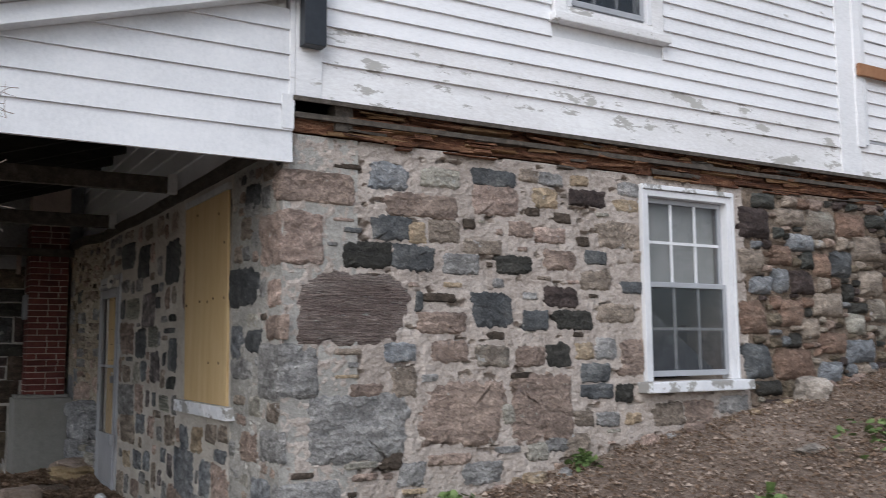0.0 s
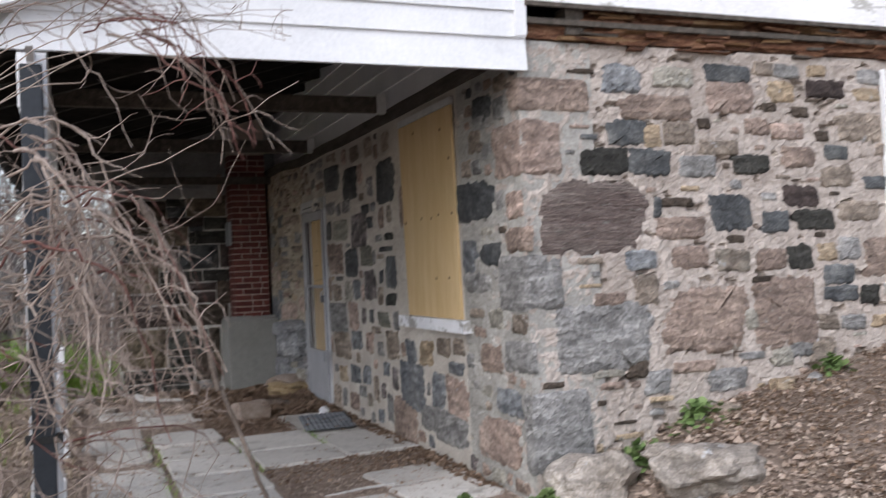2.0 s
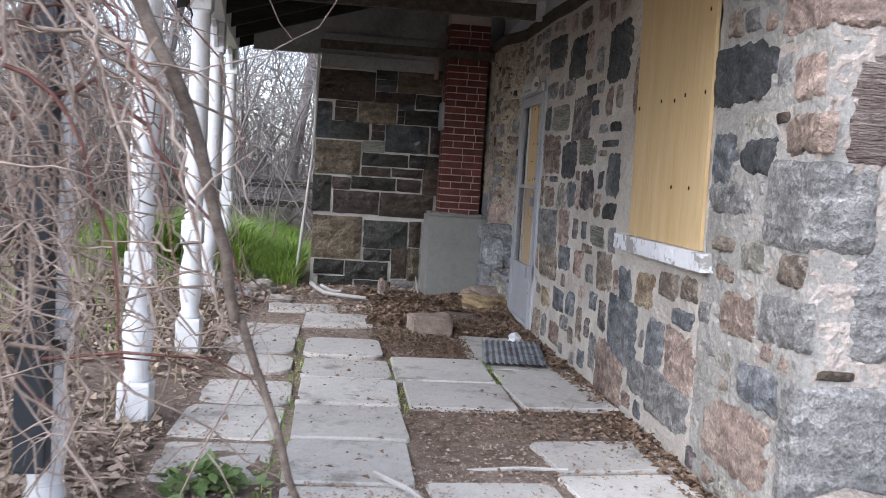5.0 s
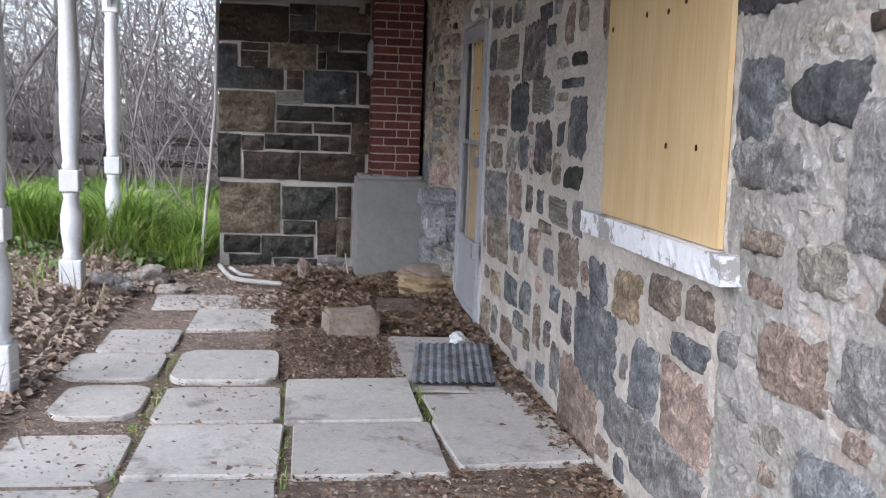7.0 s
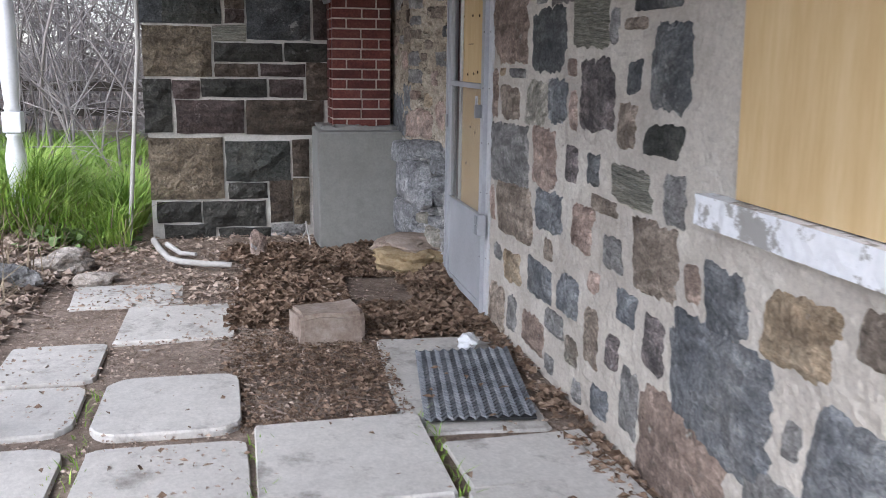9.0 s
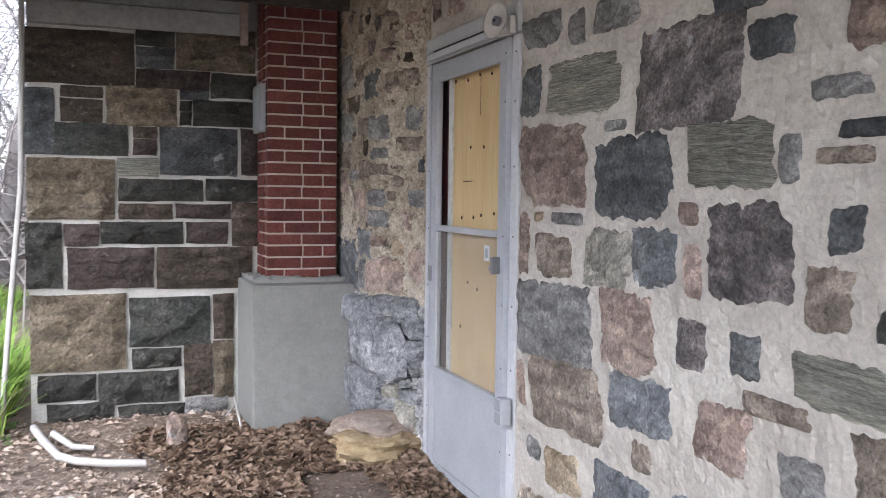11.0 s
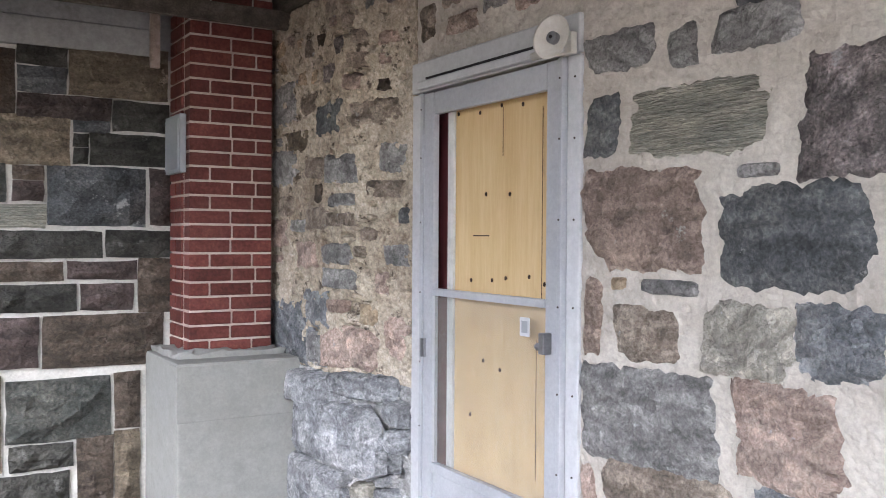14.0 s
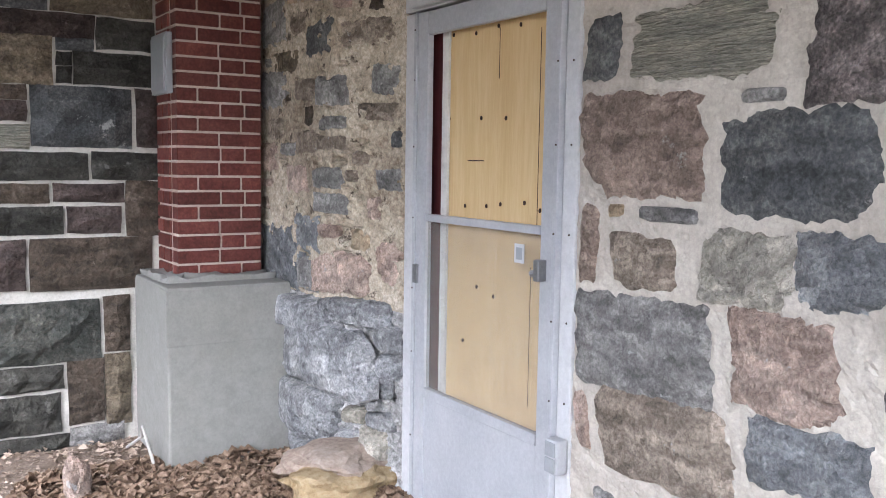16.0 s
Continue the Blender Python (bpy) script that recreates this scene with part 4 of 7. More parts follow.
nails(infill_board, -0.0015, [(4.77, 1.77), (4.63, 1.76), (4.50, 1.77), (4.38, 1.76), (4.59, 1.475), (4.45, 1.47), (4.79, 1.48), (4.68, 1.175), (4.55, 1.18), (4.47, 1.19), (4.34, 1.20), (4.26, 1.18), (4.6, 0.9), (4.5, 0.88), (4.68, 0.7)], 0.0055, 1.4)
for y, z0, z1 in ((4.492, 1.60, 1.765), (4.275, 1.10, 1.74), (4.62, 1.33, 1.334), (4.30, 0.55, 1.0)):
    part("split", box(-0.0012, 0.0005, y - (0.0010 if z1 - z0 > 0.01 else 0.05), y + (0.0010 if z1 - z0 > 0.01 else 0.05), z0, z1), NAIL, infill_board)
part("pale_batten", box(-0.012, -0.001, 4.785, 4.824, -0.03, 1.86, 0.002), DIMPAINT, door)
part("red_jamb", box(0.004, 0.10, 4.828, 4.942, -0.03, 1.86, 0.003), DARKRED, door, "dark red inner jamb")
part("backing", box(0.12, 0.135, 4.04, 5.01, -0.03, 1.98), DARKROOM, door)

# porcelain lamp holder with its arm, over the door corner
lp = thing("wall_lamp", "round white porcelain lamp reflector over the door", "lamp", (-0.08, 4.075, 1.905))
tilt = Matrix.Rotation(radians(-82), 4, "Y") @ Matrix.Rotation(radians(14), 4, "X")
part("reflector", lathe([(0.018, -0.03), (0.03, -0.028), (0.062, 0.0), (0.066, 0.006), (0.060, 0.004), (0.03, -0.012), (0.02, -0.014)], 28, (-0.045, 0, 0), tilt), PORCELAIN, lp, smooth=True)
so = part("socket", lathe([(0.018, -0.016), (0.018, 0.004), (0.012, 0.006)], 16, (-0.045, 0, 0), tilt), STEEL, lp)
part("contact", lathe([(0.006, 0.004), (0.005, 0.009)], 10, (-0.045, 0, 0), tilt), BLACK, so)
part("arm", lathe([(0.016, 0), (0.018, 0.05), (0.022, 0.06), (0.022, 0.09), (0.014, 0.11), (0.014, 0.17)], 14, (0.0, 0.0, -0.02), Matrix.Rotation(radians(-90), 4, "X") @ Matrix.Rotation(radians(6), 4, "Y")), PORCELAIN, lp, smooth=True)
part("bracket", box(0.0, 0.024, -0.03, 0.04, -0.045, 0.02, 0.004), PORCELAIN, lp)
# cable and outlet box by the door
cb = thing("cable", "grey electric cable clipped beside the door frame", "cable", (-0.012, 4.02, 0.5))
pts = [Vector((0, 0, 0.02)), Vector((-0.01, 0.01, 0.15)), Vector((0, 0.0, 0.3)), Vector((0, 0.002, 0.9)), Vector((0, -0.004, 1.4)), Vector((0, 0.0, 1.85))]
vs, fs = tubes([(pts, 0.006)], 8, 1.0)
mesh_of("cable_run", vs, fs, STEEL, cb, smooth=True)
for z in (0.35, 0.95, 1.2):
    part("clip", box(-0.01, 0.012, -0.012, 0.012, z, z + 0.02, 0.002), STEEL, cb)
ob_ = thing("outlet_box", "white weatherproof outlet box on the door frame", "outlet", (-0.055, 4.06, 0.47))
part("case", box(-0.042, 0.0, -0.026, 0.026, -0.052, 0.052, 0.006), ALU, ob_)
part("cover", box(-0.048, -0.042, -0.022, 0.022, -0.046, -0.002, 0.003), GREYBOX, ob_)
part("cover", box(-0.048, -0.042, -0.022, 0.022, 0.003, 0.046, 0.003), GREYBOX, ob_)
vs, fs = tubes([([Vector((-0.02, 4.35, 2.2)), Vector((-0.03, 4.1, 2.1)), Vector((-0.02, 4.04, 2.0)), Vector((-0.02, 4.03, 2.38))], 0.006)], 6, 1.0)
mesh_of("wire", vs[8:], [tuple(i - 8 for i in f) for f in fs if min(f) >= 8], BLACK, None, "thin dark wire from the ceiling to the lamp", "wire")


# ---- rocks and stones lying about ----
def rock(name, x, y, sx, sy, sz, material, label, seed, flat=0.0, category="rock", turn=0, sink=0.25, z=None, square=2.2):
    bm = bmesh.new()
    bmesh.ops.create_icosphere(bm, subdivisions=4 if sx > 0.25 else 3, radius=1.0)
    r = random.Random(seed)
    cuts = [(Vector((r.gauss(0, 1), r.gauss(0, 1), r.gauss(0.2, 0.7))).normalized(), r.uniform(0.66, 0.92)) for _ in range(11)]
    off = Vector((r.random() * 50, r.random() * 50, r.random() * 50))
    for v in bm.verts:
        c = v.co.normalized()
        s = (abs(c.x) ** square + abs(c.y) ** square + abs(c.z) ** square) ** (-1 / square)
        k = 1 + 0.30 * noise.noise(c * 1.3 + off) + 0.16 * noise.noise(c * 3.0 + off) + 0.05 * noise.noise(c * 8 + off) + 0.02 * noise.noise(c * 21 + off)
        k *= min(1.0, min(d / max(0.05, c.dot(w)) for w, d in cuts))
        v.co = Vector((c.x * sx / 2, c.y * sy / 2, c.z * sz / 2)) * s * k
        if v.co.z > sz * 0.38 and flat:
            v.co.z = sz * 0.38 + (v.co.z - sz * 0.38) * (1 - flat)
    o = obj(name, bm, material, None, label, category)
    o.matrix_world = pose(x, y, (gz(x, y) if z is None else z) + sz * (0.5 - sink), 0, 0, turn)
    return o


def block(name, x, y, sx, sy, sz, material, label, seed, turn=0, z=None):
    """A squared building stone with worn, uneven edges."""
    bm = box(-sx / 2, sx / 2, -sy / 2, sy / 2, 0, sz)
    bmesh.ops.bevel(bm, geom=bm.edges[:], offset=min(sx, sy, sz) * 0.12, segments=2, affect="EDGES")
    bmesh.ops.subdivide_edges(bm, edges=bm.edges[:], cuts=2, use_grid_fill=True)
    for v in bm.verts:
        q = v.co * 9 + Vector((seed, seed, 0))
        v.co += Vector((noise.noise(q), noise.noise(q + Vector((9, 0, 0))), noise.noise(q + Vector((0, 9, 0))))) * 0.018
    o = obj(name, bm, material, None, label, "stone block")
    o.matrix_world = pose(x, y, (gz(x, y) if z is None else z) - 0.015, 0, 0, turn)


rock("boulder", 0.25, -0.2, 0.50, 0.36, 0.34, ROCK, "large pale rounded boulder at the house corner", 3, 0.1, turn=-12)
rock("boulder", 0.66, -0.62, 0.62, 0.44, 0.29, ROCK, "broad tan boulder bedded in the bank", 8, 0.4, turn=15)
rock("rock", 0.02, -0.42, 0.34, 0.22, 0.15, STONE["pink"], "pinkish rock in the dead leaves", 12, turn=20)
rock("rock", 0.62, -0.25, 0.28, 0.2, 0.14, ROCK, "small pale rock beside the boulders", 14, turn=50)
rock("rock", 0.0, -0.12, 0.16, 0.14, 0.12, STONE["brown"], "small brown rock at the wall foot", 15)
rock("rock", 0.13, -0.10, 0.14, 0.12, 0.12, STONE["grey"], "small grey rock at the wall foot", 16)
rock("rock", -0.30, -0.42, 0.17, 0.11, 0.07, ROCK, "flat pale stone on the leaves", 17, turn=30)
rock("rock", 0.48, -1.35, 0.26, 0.13, 0.05, ROCK, "flat white stone in the dirt", 18, turn=10)
block("block_stone", -0.83, 3.93, 0.31, 0.24, 0.16, BUFF, "loose squared pinkish-buff building stone on the dirt", 21, 8)
rock("step_stone", -0.21, 5.24, 0.46, 0.42, 0.20, YELLOWROCK, "rough yellow sandstone block beside the door", 22, 0.7, "stone block", 10, 0.08, square=3.6)
rock("step_stone", -0.21, 5.26, 0.42, 0.38, 0.13, BUFF, "pale flat buff stone lying on the yellow block", 23, 0.8, "stone block", 20, 0.1, z=0.09, square=3.6)
rock("rock", -1.12, 5.68, 0.13, 0.10, 0.24, STONE["pink"], "pointed reddish stone among the leaves", 24, turn=20)
rock("rock", -2.25, 5.45, 0.40, 0.30, 0.20, ROCK, "pale broken stone near the porch posts", 25, 0.4, turn=30)
rock("rock", -2.02, 5.15, 0.24, 0.18, 0.10, ROCK, "small flat pale stone near the path", 26, 0.4)
rock("rock", -2.45, 5.0, 0.42, 0.16, 0.14, STONE["grey"], "long grey stone beside a porch post", 27, turn=-35)
rock("pebble", -0.24, 3.60, 0.11, 0.09, 0.08, SILLPAINT, "small white stone on the slab corner", 28, sink=0.1, z=0.0)
rock("rock", 3.1, -0.9, 0.3, 0.14, 0.06, ROCK, "flat pale stone on the bank", 29, turn=10)
rock("rock", 4.0, -0.22, 0.16, 0.3, 0.26, ROCK, "pale upright stone at the wall foot", 30, turn=10)
for i in range(26):
    x = 1.0 + i * 0.19 + rnd.uniform(-0.05, 0.05)
    s = rnd.uniform(0.07, 0.19)
    rock("rubble_stone", x, -0.05 - rnd.uniform(0, 0.12), s, s * 0.8, s * 0.6, STONE[rnd.choice(["grey", "brown", "purple", "pink", "tan"])], "small fallen stone at the foot of the side wall", 100 + i, 0.2, "rock", rnd.uniform(0, 90), 0.35)


# ---- paving ----
pavement = thing("pavement", "uneven path of worn grey concrete slabs", "pavement", kind="structure")


def slab(x0, x1, y0, y1, z=0.0, turn=0.0, round_=0.03, tilt_=0.0):
    bm = bmesh.new()
    w, h = (x1 - x0) / 2, (y1 - y0) / 2
    ring = []
    for cx, cy, a0 in ((w - round_, h - round_, 0), (-w + round_, h - round_, 90), (-w + round_, -h + round_, 180), (w - round_, -h + round_, 270)):
        for k in range(4):
            a = radians(a0 + 30 * k)
            ring.append((cx + round_ * math.cos(a) + rnd.uniform(-0.006, 0.006), cy + round_ * math.sin(a) + rnd.uniform(-0.006, 0.006)))
    n = len(ring)
    levels = [(1.0, -0.07), (1.0, -0.008), (0.985, 0.0)]
    rows = [[bm.verts.new((px * s, py * s, pz)) for px, py in ring] for s, pz in levels]
    for a, b in zip(rows, rows[1:]):
        for k in range(n):
            bm.faces.new((a[k], a[(k + 1) % n], b[(k + 1) % n], b[k]))
    bm.faces.new(rows[-1])
    o = part("slab", bm, SLAB, pavement)
    o.matrix_world = pose((x0 + x1) / 2, (y0 + y1) / 2, z, tilt_, 0, turn)


slab(-1.17, -0.60, 2.26, 2.88, 0.012, 1, 0.02)
slab(-1.13, -0.57, 1.69, 2.24, 0.008, 1, 0.02)
slab(-0.55, -0.05, 2.31, 2.66, 0.0, 3, 0.02)
slab(-0.54, -0.03, 1.77, 2.30, 0.006, 4, 0.02)
slab(-0.64, -0.12, 2.72, 3.82, -0.008, -3, 0.02)
slab(-1.78, -1.25, 3.96, 4.55, 0.0, 0, 0.015)
slab(-1.72, -1.22, 2.87, 3.44, 0.01, 0, 0.09)
slab(-1.71, -1.19, 2.30, 2.79, 0.0, 0, 0.06)
slab(-1.70, -1.17, 1.72, 2.25, 0.004, -1, 0.02)
slab(-1.70, -1.17, 1.14, 1.68, 0.0, 1, 0.02)
slab(-1.70, -1.18, 0.58, 1.10, -0.004, 0, 0.03)
slab(-1.68, -1.17, 0.05, 0.54, -0.01, 2, 0.03)
slab(-2.10, -1.53, 4.62, 5.08, -0.01, 4, 0.03)
slab(-2.18, -1.79, 3.46, 3.95, 0.0, 1, 0.04)
slab(-2.25, -1.79, 2.94, 3.41, 0.0, 0, 0.08)
slab(-2.14, -1.77, 2.38, 2.83, 0.0, 0, 0.10)
slab(-2.20, -1.74, 1.71, 2.18, -0.01, 1, 0.05)
slab(-2.22, -1.75, 1.12, 1.66, -0.012, -1, 0.04)
slab(-2.20, -1.75, 0.56, 1.06, -0.015, 1, 0.04)
slab(-0.60, -0.05, 0.80, 1.20, 0.0, 8, 0.03)
slab(-0.57, -0.06, 0.28, 0.74, 0.0, 8, 0.03)
slab(-1.13, -0.62, 0.16, 0.60, 0.0, 4, 0.03)
slab(-0.69, -0.31, 4.40, 5.22, -0.025, 2, 0.04)
slab(-1.70, -1.25, 3.50, 3.90, -0.022, 0, 0.05)

# woven rubber door mat
mat_thing = thing("door_mat", "worn grey link rubber mat lying on a slab", "mat", (-0.335, 3.17, 0.008))
bm = bmesh.new()
part("backing", box(-0.20, 0.20, -0.38, 0.38, -0.004, 0.004, bm=bm), BLACK, mat_thing)
strips = []
for i in range(26):
    y = -0.37 + i * 0.0296
    pts = [Vector((-0.2 + j * 0.02, y + 0.011 * (-1) ** j + 0.04 * j / 20 - 0.02, 0.008 + 0.003 * (-1) ** j)) for j in range(21)]
    vs, fs = tubes([(pts, 0.0062)], 5, 1.0)
    mesh_of("strip", vs, fs, RUBBER, mat_thing)
mat_thing.rotation_euler = (0, 0, radians(-8))

# hose end, pole and sticks
vs, fs = tubes([([Vector((-1.80, 6.15, 0.03)), Vector((-1.74, 5.9, 0.02)), Vector((-1.66, 5.6, 0.02)), Vector((-1.58, 5.46, 0.03)), Vector((-1.45, 5.38, 0.03)), Vector((-1.28, 5.36, 0.02))], 0.022)], 8, 0.8)
mesh_of("hose_piece", vs, fs, HOSE, None, "bleached curved strip lying on the dirt", "hose", smooth=True)
vs, fs = tubes([([Vector((-1.70, 6.0, 0.03)), Vector((-1.60, 5.75, 0.02)), Vector((-1.50, 5.66, 0.03))], 0.02)], 8, 0.6)
mesh_of("hose_piece", vs, fs, HOSE, None, "short bleached strip lying on the dirt", "hose", smooth=True)
vs, fs = tubes([([Vector((-1.97, 6.30, 0.0)), Vector((-1.92, 6.32, 0.6)), Vector((-1.86, 6.36, 1.3)), Vector((-1.845, 6.38, 2.3))], 0.016)], 8, 1.0)
mesh_of("pole", vs, fs, HOSE, None, "thin white pole leaning on the end wall", "pole", smooth=True)
vs, fs = tubes([([Vector((-0.80, 6.25, 0.0)), Vector((-0.78, 6.05, 0.10)), Vector((-0.79, 6.0, 0.16)), Vector((-0.77, 5.9, 0.02))], 0.007)], 6, 1.0)
mesh_of("wire_end", vs, fs, HOSE, None, "stiff pale wire sticking out by the plinth", "wire", smooth=True)
for i, (a, b, r) in enumerate((((-1.34, 0.62, 0.02), (-1.12, 0.18, 0.02), 0.012), ((-0.95, 0.82, -0.03), (-0.55, 0.72, 0.02), 0.011), ((-0.5, -0.6, 0), (-0.1, -0.3, 0), 0.012))):
    a, b = Vector(a), Vector(b)
    if a.z == 0:
        a.z, b.z = gz(a.x, a.y) + 0.02, gz(b.x, b.y) + 0.02
    vs, fs = tubes([([a, a.lerp(b, 0.5) + Vector((0.02, 0.02, 0.004)), b], r)], 6, 0.6)
    mesh_of("stick", vs, fs, HOSE if i < 2 else TWIG, None, "bare weathered stick lying on the ground", "stick", group="fallen sticks")

# dark low fence beyond the grass
fence = thing("fence", "low dark weathered timber fence beyond the grass", "fence", (-5.0, 13.2, gz(-5, 13.2)))
part("rail", box(-6, 5.5, -0.05, 0.05, 0.55, 0.68, 0.01), OLDWOOD, fence)
part("rail", box(-6, 5.5, -0.04, 0.04, 0.22, 0.32, 0.01), OLDWOOD, fence)
for i in range(6):
    part("fence_post", box(-6 + i * 2.25, -5.86 + i * 2.25, 0.052, 0.17, -0.1, 0.85, 0.01), OLDWOOD, fence)


# ---- vines, brushwood, grass and leaves ----
def arc(p, d, length, n, bend, wob, r):
    """A wandering twig from p that starts along d and sags by bend."""
    pts, q, d = [p.copy()], p.copy(), d.normalized()
    for _ in range(n):
        d = (d + Vector((r.gauss(0, wob), r.gauss(0, wob), r.gauss(0, wob) - bend))).normalized()
        q = q + d * (length / n)
        pts.append(q.copy())
    return pts


def cane(a, b, sag, wob, r, n=14):
    """A crooked cane from a to b that bows by sag and kinks at its joints."""
    side = Vector((r.gauss(0, wob), r.gauss(0, wob), r.gauss(0, wob)))
    pts = []
    for k in range(n + 1):
        f = k / n
        side = side * 0.72 + Vector((r.gauss(0, wob), r.gauss(0, wob), r.gauss(0, wob)))
        pts.append(a.lerp(b, f) + sag * (4 * f * (1 - f)) + side * min(1.0, f * 4))
    return pts


def vines():
    r = random.Random(11)
    light, red, stem = [], [], []
    front, front_red, dead = [], [], []

    def twigs(pts, into, start, step, lo, hi, rad, drop=-0.25):
        for q in pts[start::step]:
            if r.random() < 0.8:
                t = arc(q, Vector((r.gauss(0.1, 1), r.gauss(-0.1, 0.7), r.gauss(drop, 0.7))), r.uniform(lo, hi), 5, 0.09, 0.3, r)
                into.append((t, rad))
                if r.random() < 0.5:
                    into.append((arc(t[2], Vector((r.gauss(0, 1), r.gauss(0, 0.7), r.gauss(drop, 0.7))), r.uniform(lo, hi) * 0.6, 4, 0.08, 0.25, r), rad * 0.8))
    # tangle around and beyond the post
    for i in range(215):
        out_ = abs(r.gauss(0, 0.75))
        p = Vector((-2.25 - out_, r.uniform(-0.7, 0.35), r.uniform(0.4, 1.75 + min(0.9, out_))))
        pts = arc(p, Vector((r.gauss(-0.1, 0.8), r.gauss(0, 0.5), r.gauss(0.1, 0.7))), r.uniform(0.5, 1.9), 14, 0.06, 0.36, r)
        pts = [Vector((q.x, q.y, max(q.z, gz(q.x, q.y) + 0.02))) for q in pts]
        (red if r.random() < 0.15 else light).append((pts, r.uniform(0.0025, 0.0065)))
        twigs(pts, light, 3, 3, 0.12, 0.45, 0.0026)
    # dome of canes that leave the post and droop over the path
    for i in range(36):
        a = Vector((-2.42 + r.gauss(0, 0.10), r.uniform(-0.35, 0.1), r.uniform(1.15, 1.95)))
        reach = r.uniform(0.2, 0.70)
        b = Vector((a.x + reach, -0.30 + r.gauss(0, 0.16), r.uniform(0.75, 1.45) - 0.25 * r.random()))
        pts = cane(a, b, Vector((0.05, 0, r.uniform(0.12, 0.34))), 0.018, r)
        (front_red if r.random() < 0.15 else front).append((pts, r.uniform(0.003, 0.0085)))
        twigs(pts, front, 3, 2, 0.08, 0.32, 0.0030)
    # hanging ends under the dome
    for i in range(26):
        a = Vector((r.uniform(-2.3, -1.75), -0.28 + r.gauss(0, 0.14), r.uniform(0.95, 1.5)))
        pts = arc(a, Vector((r.gauss(0.1, 0.4), r.gauss(0, 0.3), -0.8)), r.uniform(0.3, 0.8), 9, 0.08, 0.26, r)
        front.append((pts, r.uniform(0.002, 0.0042)))
        twigs(pts, front, 2, 3, 0.06, 0.2, 0.0022)
    # reddish spray that hangs from the gable
    for i in range(13):
        a = Vector((-2.2 + r.gauss(0, 0.15), -0.3 + r.gauss(0, 0.07), r.uniform(2.3, 2.6)))
        b = Vector((a.x + r.uniform(0.3, 0.7), -0.33 + r.gauss(0, 0.08), r.uniform(1.75, 2.2)))
        pts = cane(a, b, Vector((0.05, 0, r.uniform(0.05, 0.22))), 0.016, r, 12)
        into = front_red if r.random() < 0.6 else front
        into.append((pts, r.uniform(0.003, 0.0065)))
        twigs(pts, into, 5, 2, 0.08, 0.28, 0.0028, -0.5)
    for i in range(12):
        a = Vector((-2.5, -0.3, r.uniform(2.0, 2.7)))
        pts = cane(a, Vector((r.uniform(-1.8, -1.3), -0.36, r.uniform(2.3, 2.5))), Vector((0, 0, 0.1)), 0.014, r, 12)
        front.append((pts, 0.003))
        twigs(pts, front, 4, 2, 0.08, 0.25, 0.002, 0.0)
    # a thick dead branch that leans from the dome down to the path edge
    dead.append((cane(Vector((-1.97, -0.25, 1.62)), Vector((-1.66, -0.25, 0.78)), Vector((0.03, 0, 0)), 0.006, r, 10), 0.017))
    dead.append((cane(Vector((-1.66, -0.25, 0.79)), Vector((-1.24, -0.28, -0.26)), Vector((-0.02, 0, 0)), 0.006, r, 10), 0.010))
    # woody loops at the foot of the post
    foot = Vector((-2.45, -0.16, -0.02))
    for b, sag, rad in (((-2.62, -0.25, 0.56), (-0.13, 0, -0.05), 0.026), ((-2.60, -0.2, 0.62), (-0.06, 0, -0.1), 0.020), ((-2.95, -0.3, 0.62), (-0.10, 0, -0.16), 0.018), ((-2.85, -0.1, 0.75), (-0.2, 0, -0.02), 0.014), ((-2.55, 0.0, 1.1), (-0.16, 0, 0), 0.013)):
        stem.append((cane(foot + Vector((r.gauss(0, 0.03), r.gauss(0, 0.04), 0)), Vector(b), Vector(sag), 0.010, r), rad * 1.2))
    for a, b, sag, rad in (((-2.61, -0.25, 0.55), (-2.40, -0.15, 1.0), (-0.03, 0, 0.0), 0.016), ((-2.62, -0.25, 0.56), (-3.2, -0.3, 0.52), (0, 0, 0.09), 0.014), ((-2.60, -0.2, 0.62), (-2.8, -0.2, 1.5), (0.12, 0, 0), 0.013),
                           ((-2.85, -0.1, 0.75), (-2.45, -0.1, 1.35), (0.02, 0, -0.12), 0.012), ((-2.55, 0.0, 1.1), (-3.0, 0.1, 2.3), (0.12, 0, 0), 0.012), ((-3.3, 0.1, 0.05), (-2.7, -0.1, 1.9), (-0.25, 0, 0.1), 0.012), ((-3.1, -0.1, 0.02), (-2.5, -0.2, 0.95), (-0.2, 0, 0.1), 0.010)):
        pts = cane(Vector(a), Vector(b), Vector(sag), 0.014, r)
        stem.append((pts, rad))
        twigs(pts, light, 3, 2, 0.2, 0.6, 0.0035, 0.1)
    # the canes lean out from the post towards the yard
    lean_out = lambda q: Vector((-2.15, -4.24, 1.22)).lerp(q, 0.865)
    shy = lambda q: q.x < -1.68 or (q.z > 1.6 and q.x < -1.4)
    front[:] = [(list(itertools.takewhile(shy, map(lean_out, p))), rad) for p, rad in front]
    front_red[:] = [(list(itertools.takewhile(shy, map(lean_out, p))), rad) for p, rad in front_red]
    dead[:] = [([lean_out(q) for q in p], rad) for p, rad in dead]
    light, red, stem = light + front, red + front_red, stem + dead
    v = thing("climbing_vine", "leafless tangled climbing vine hanging over the porch corner", "vine", (0, 0, 0), kind="stuff")
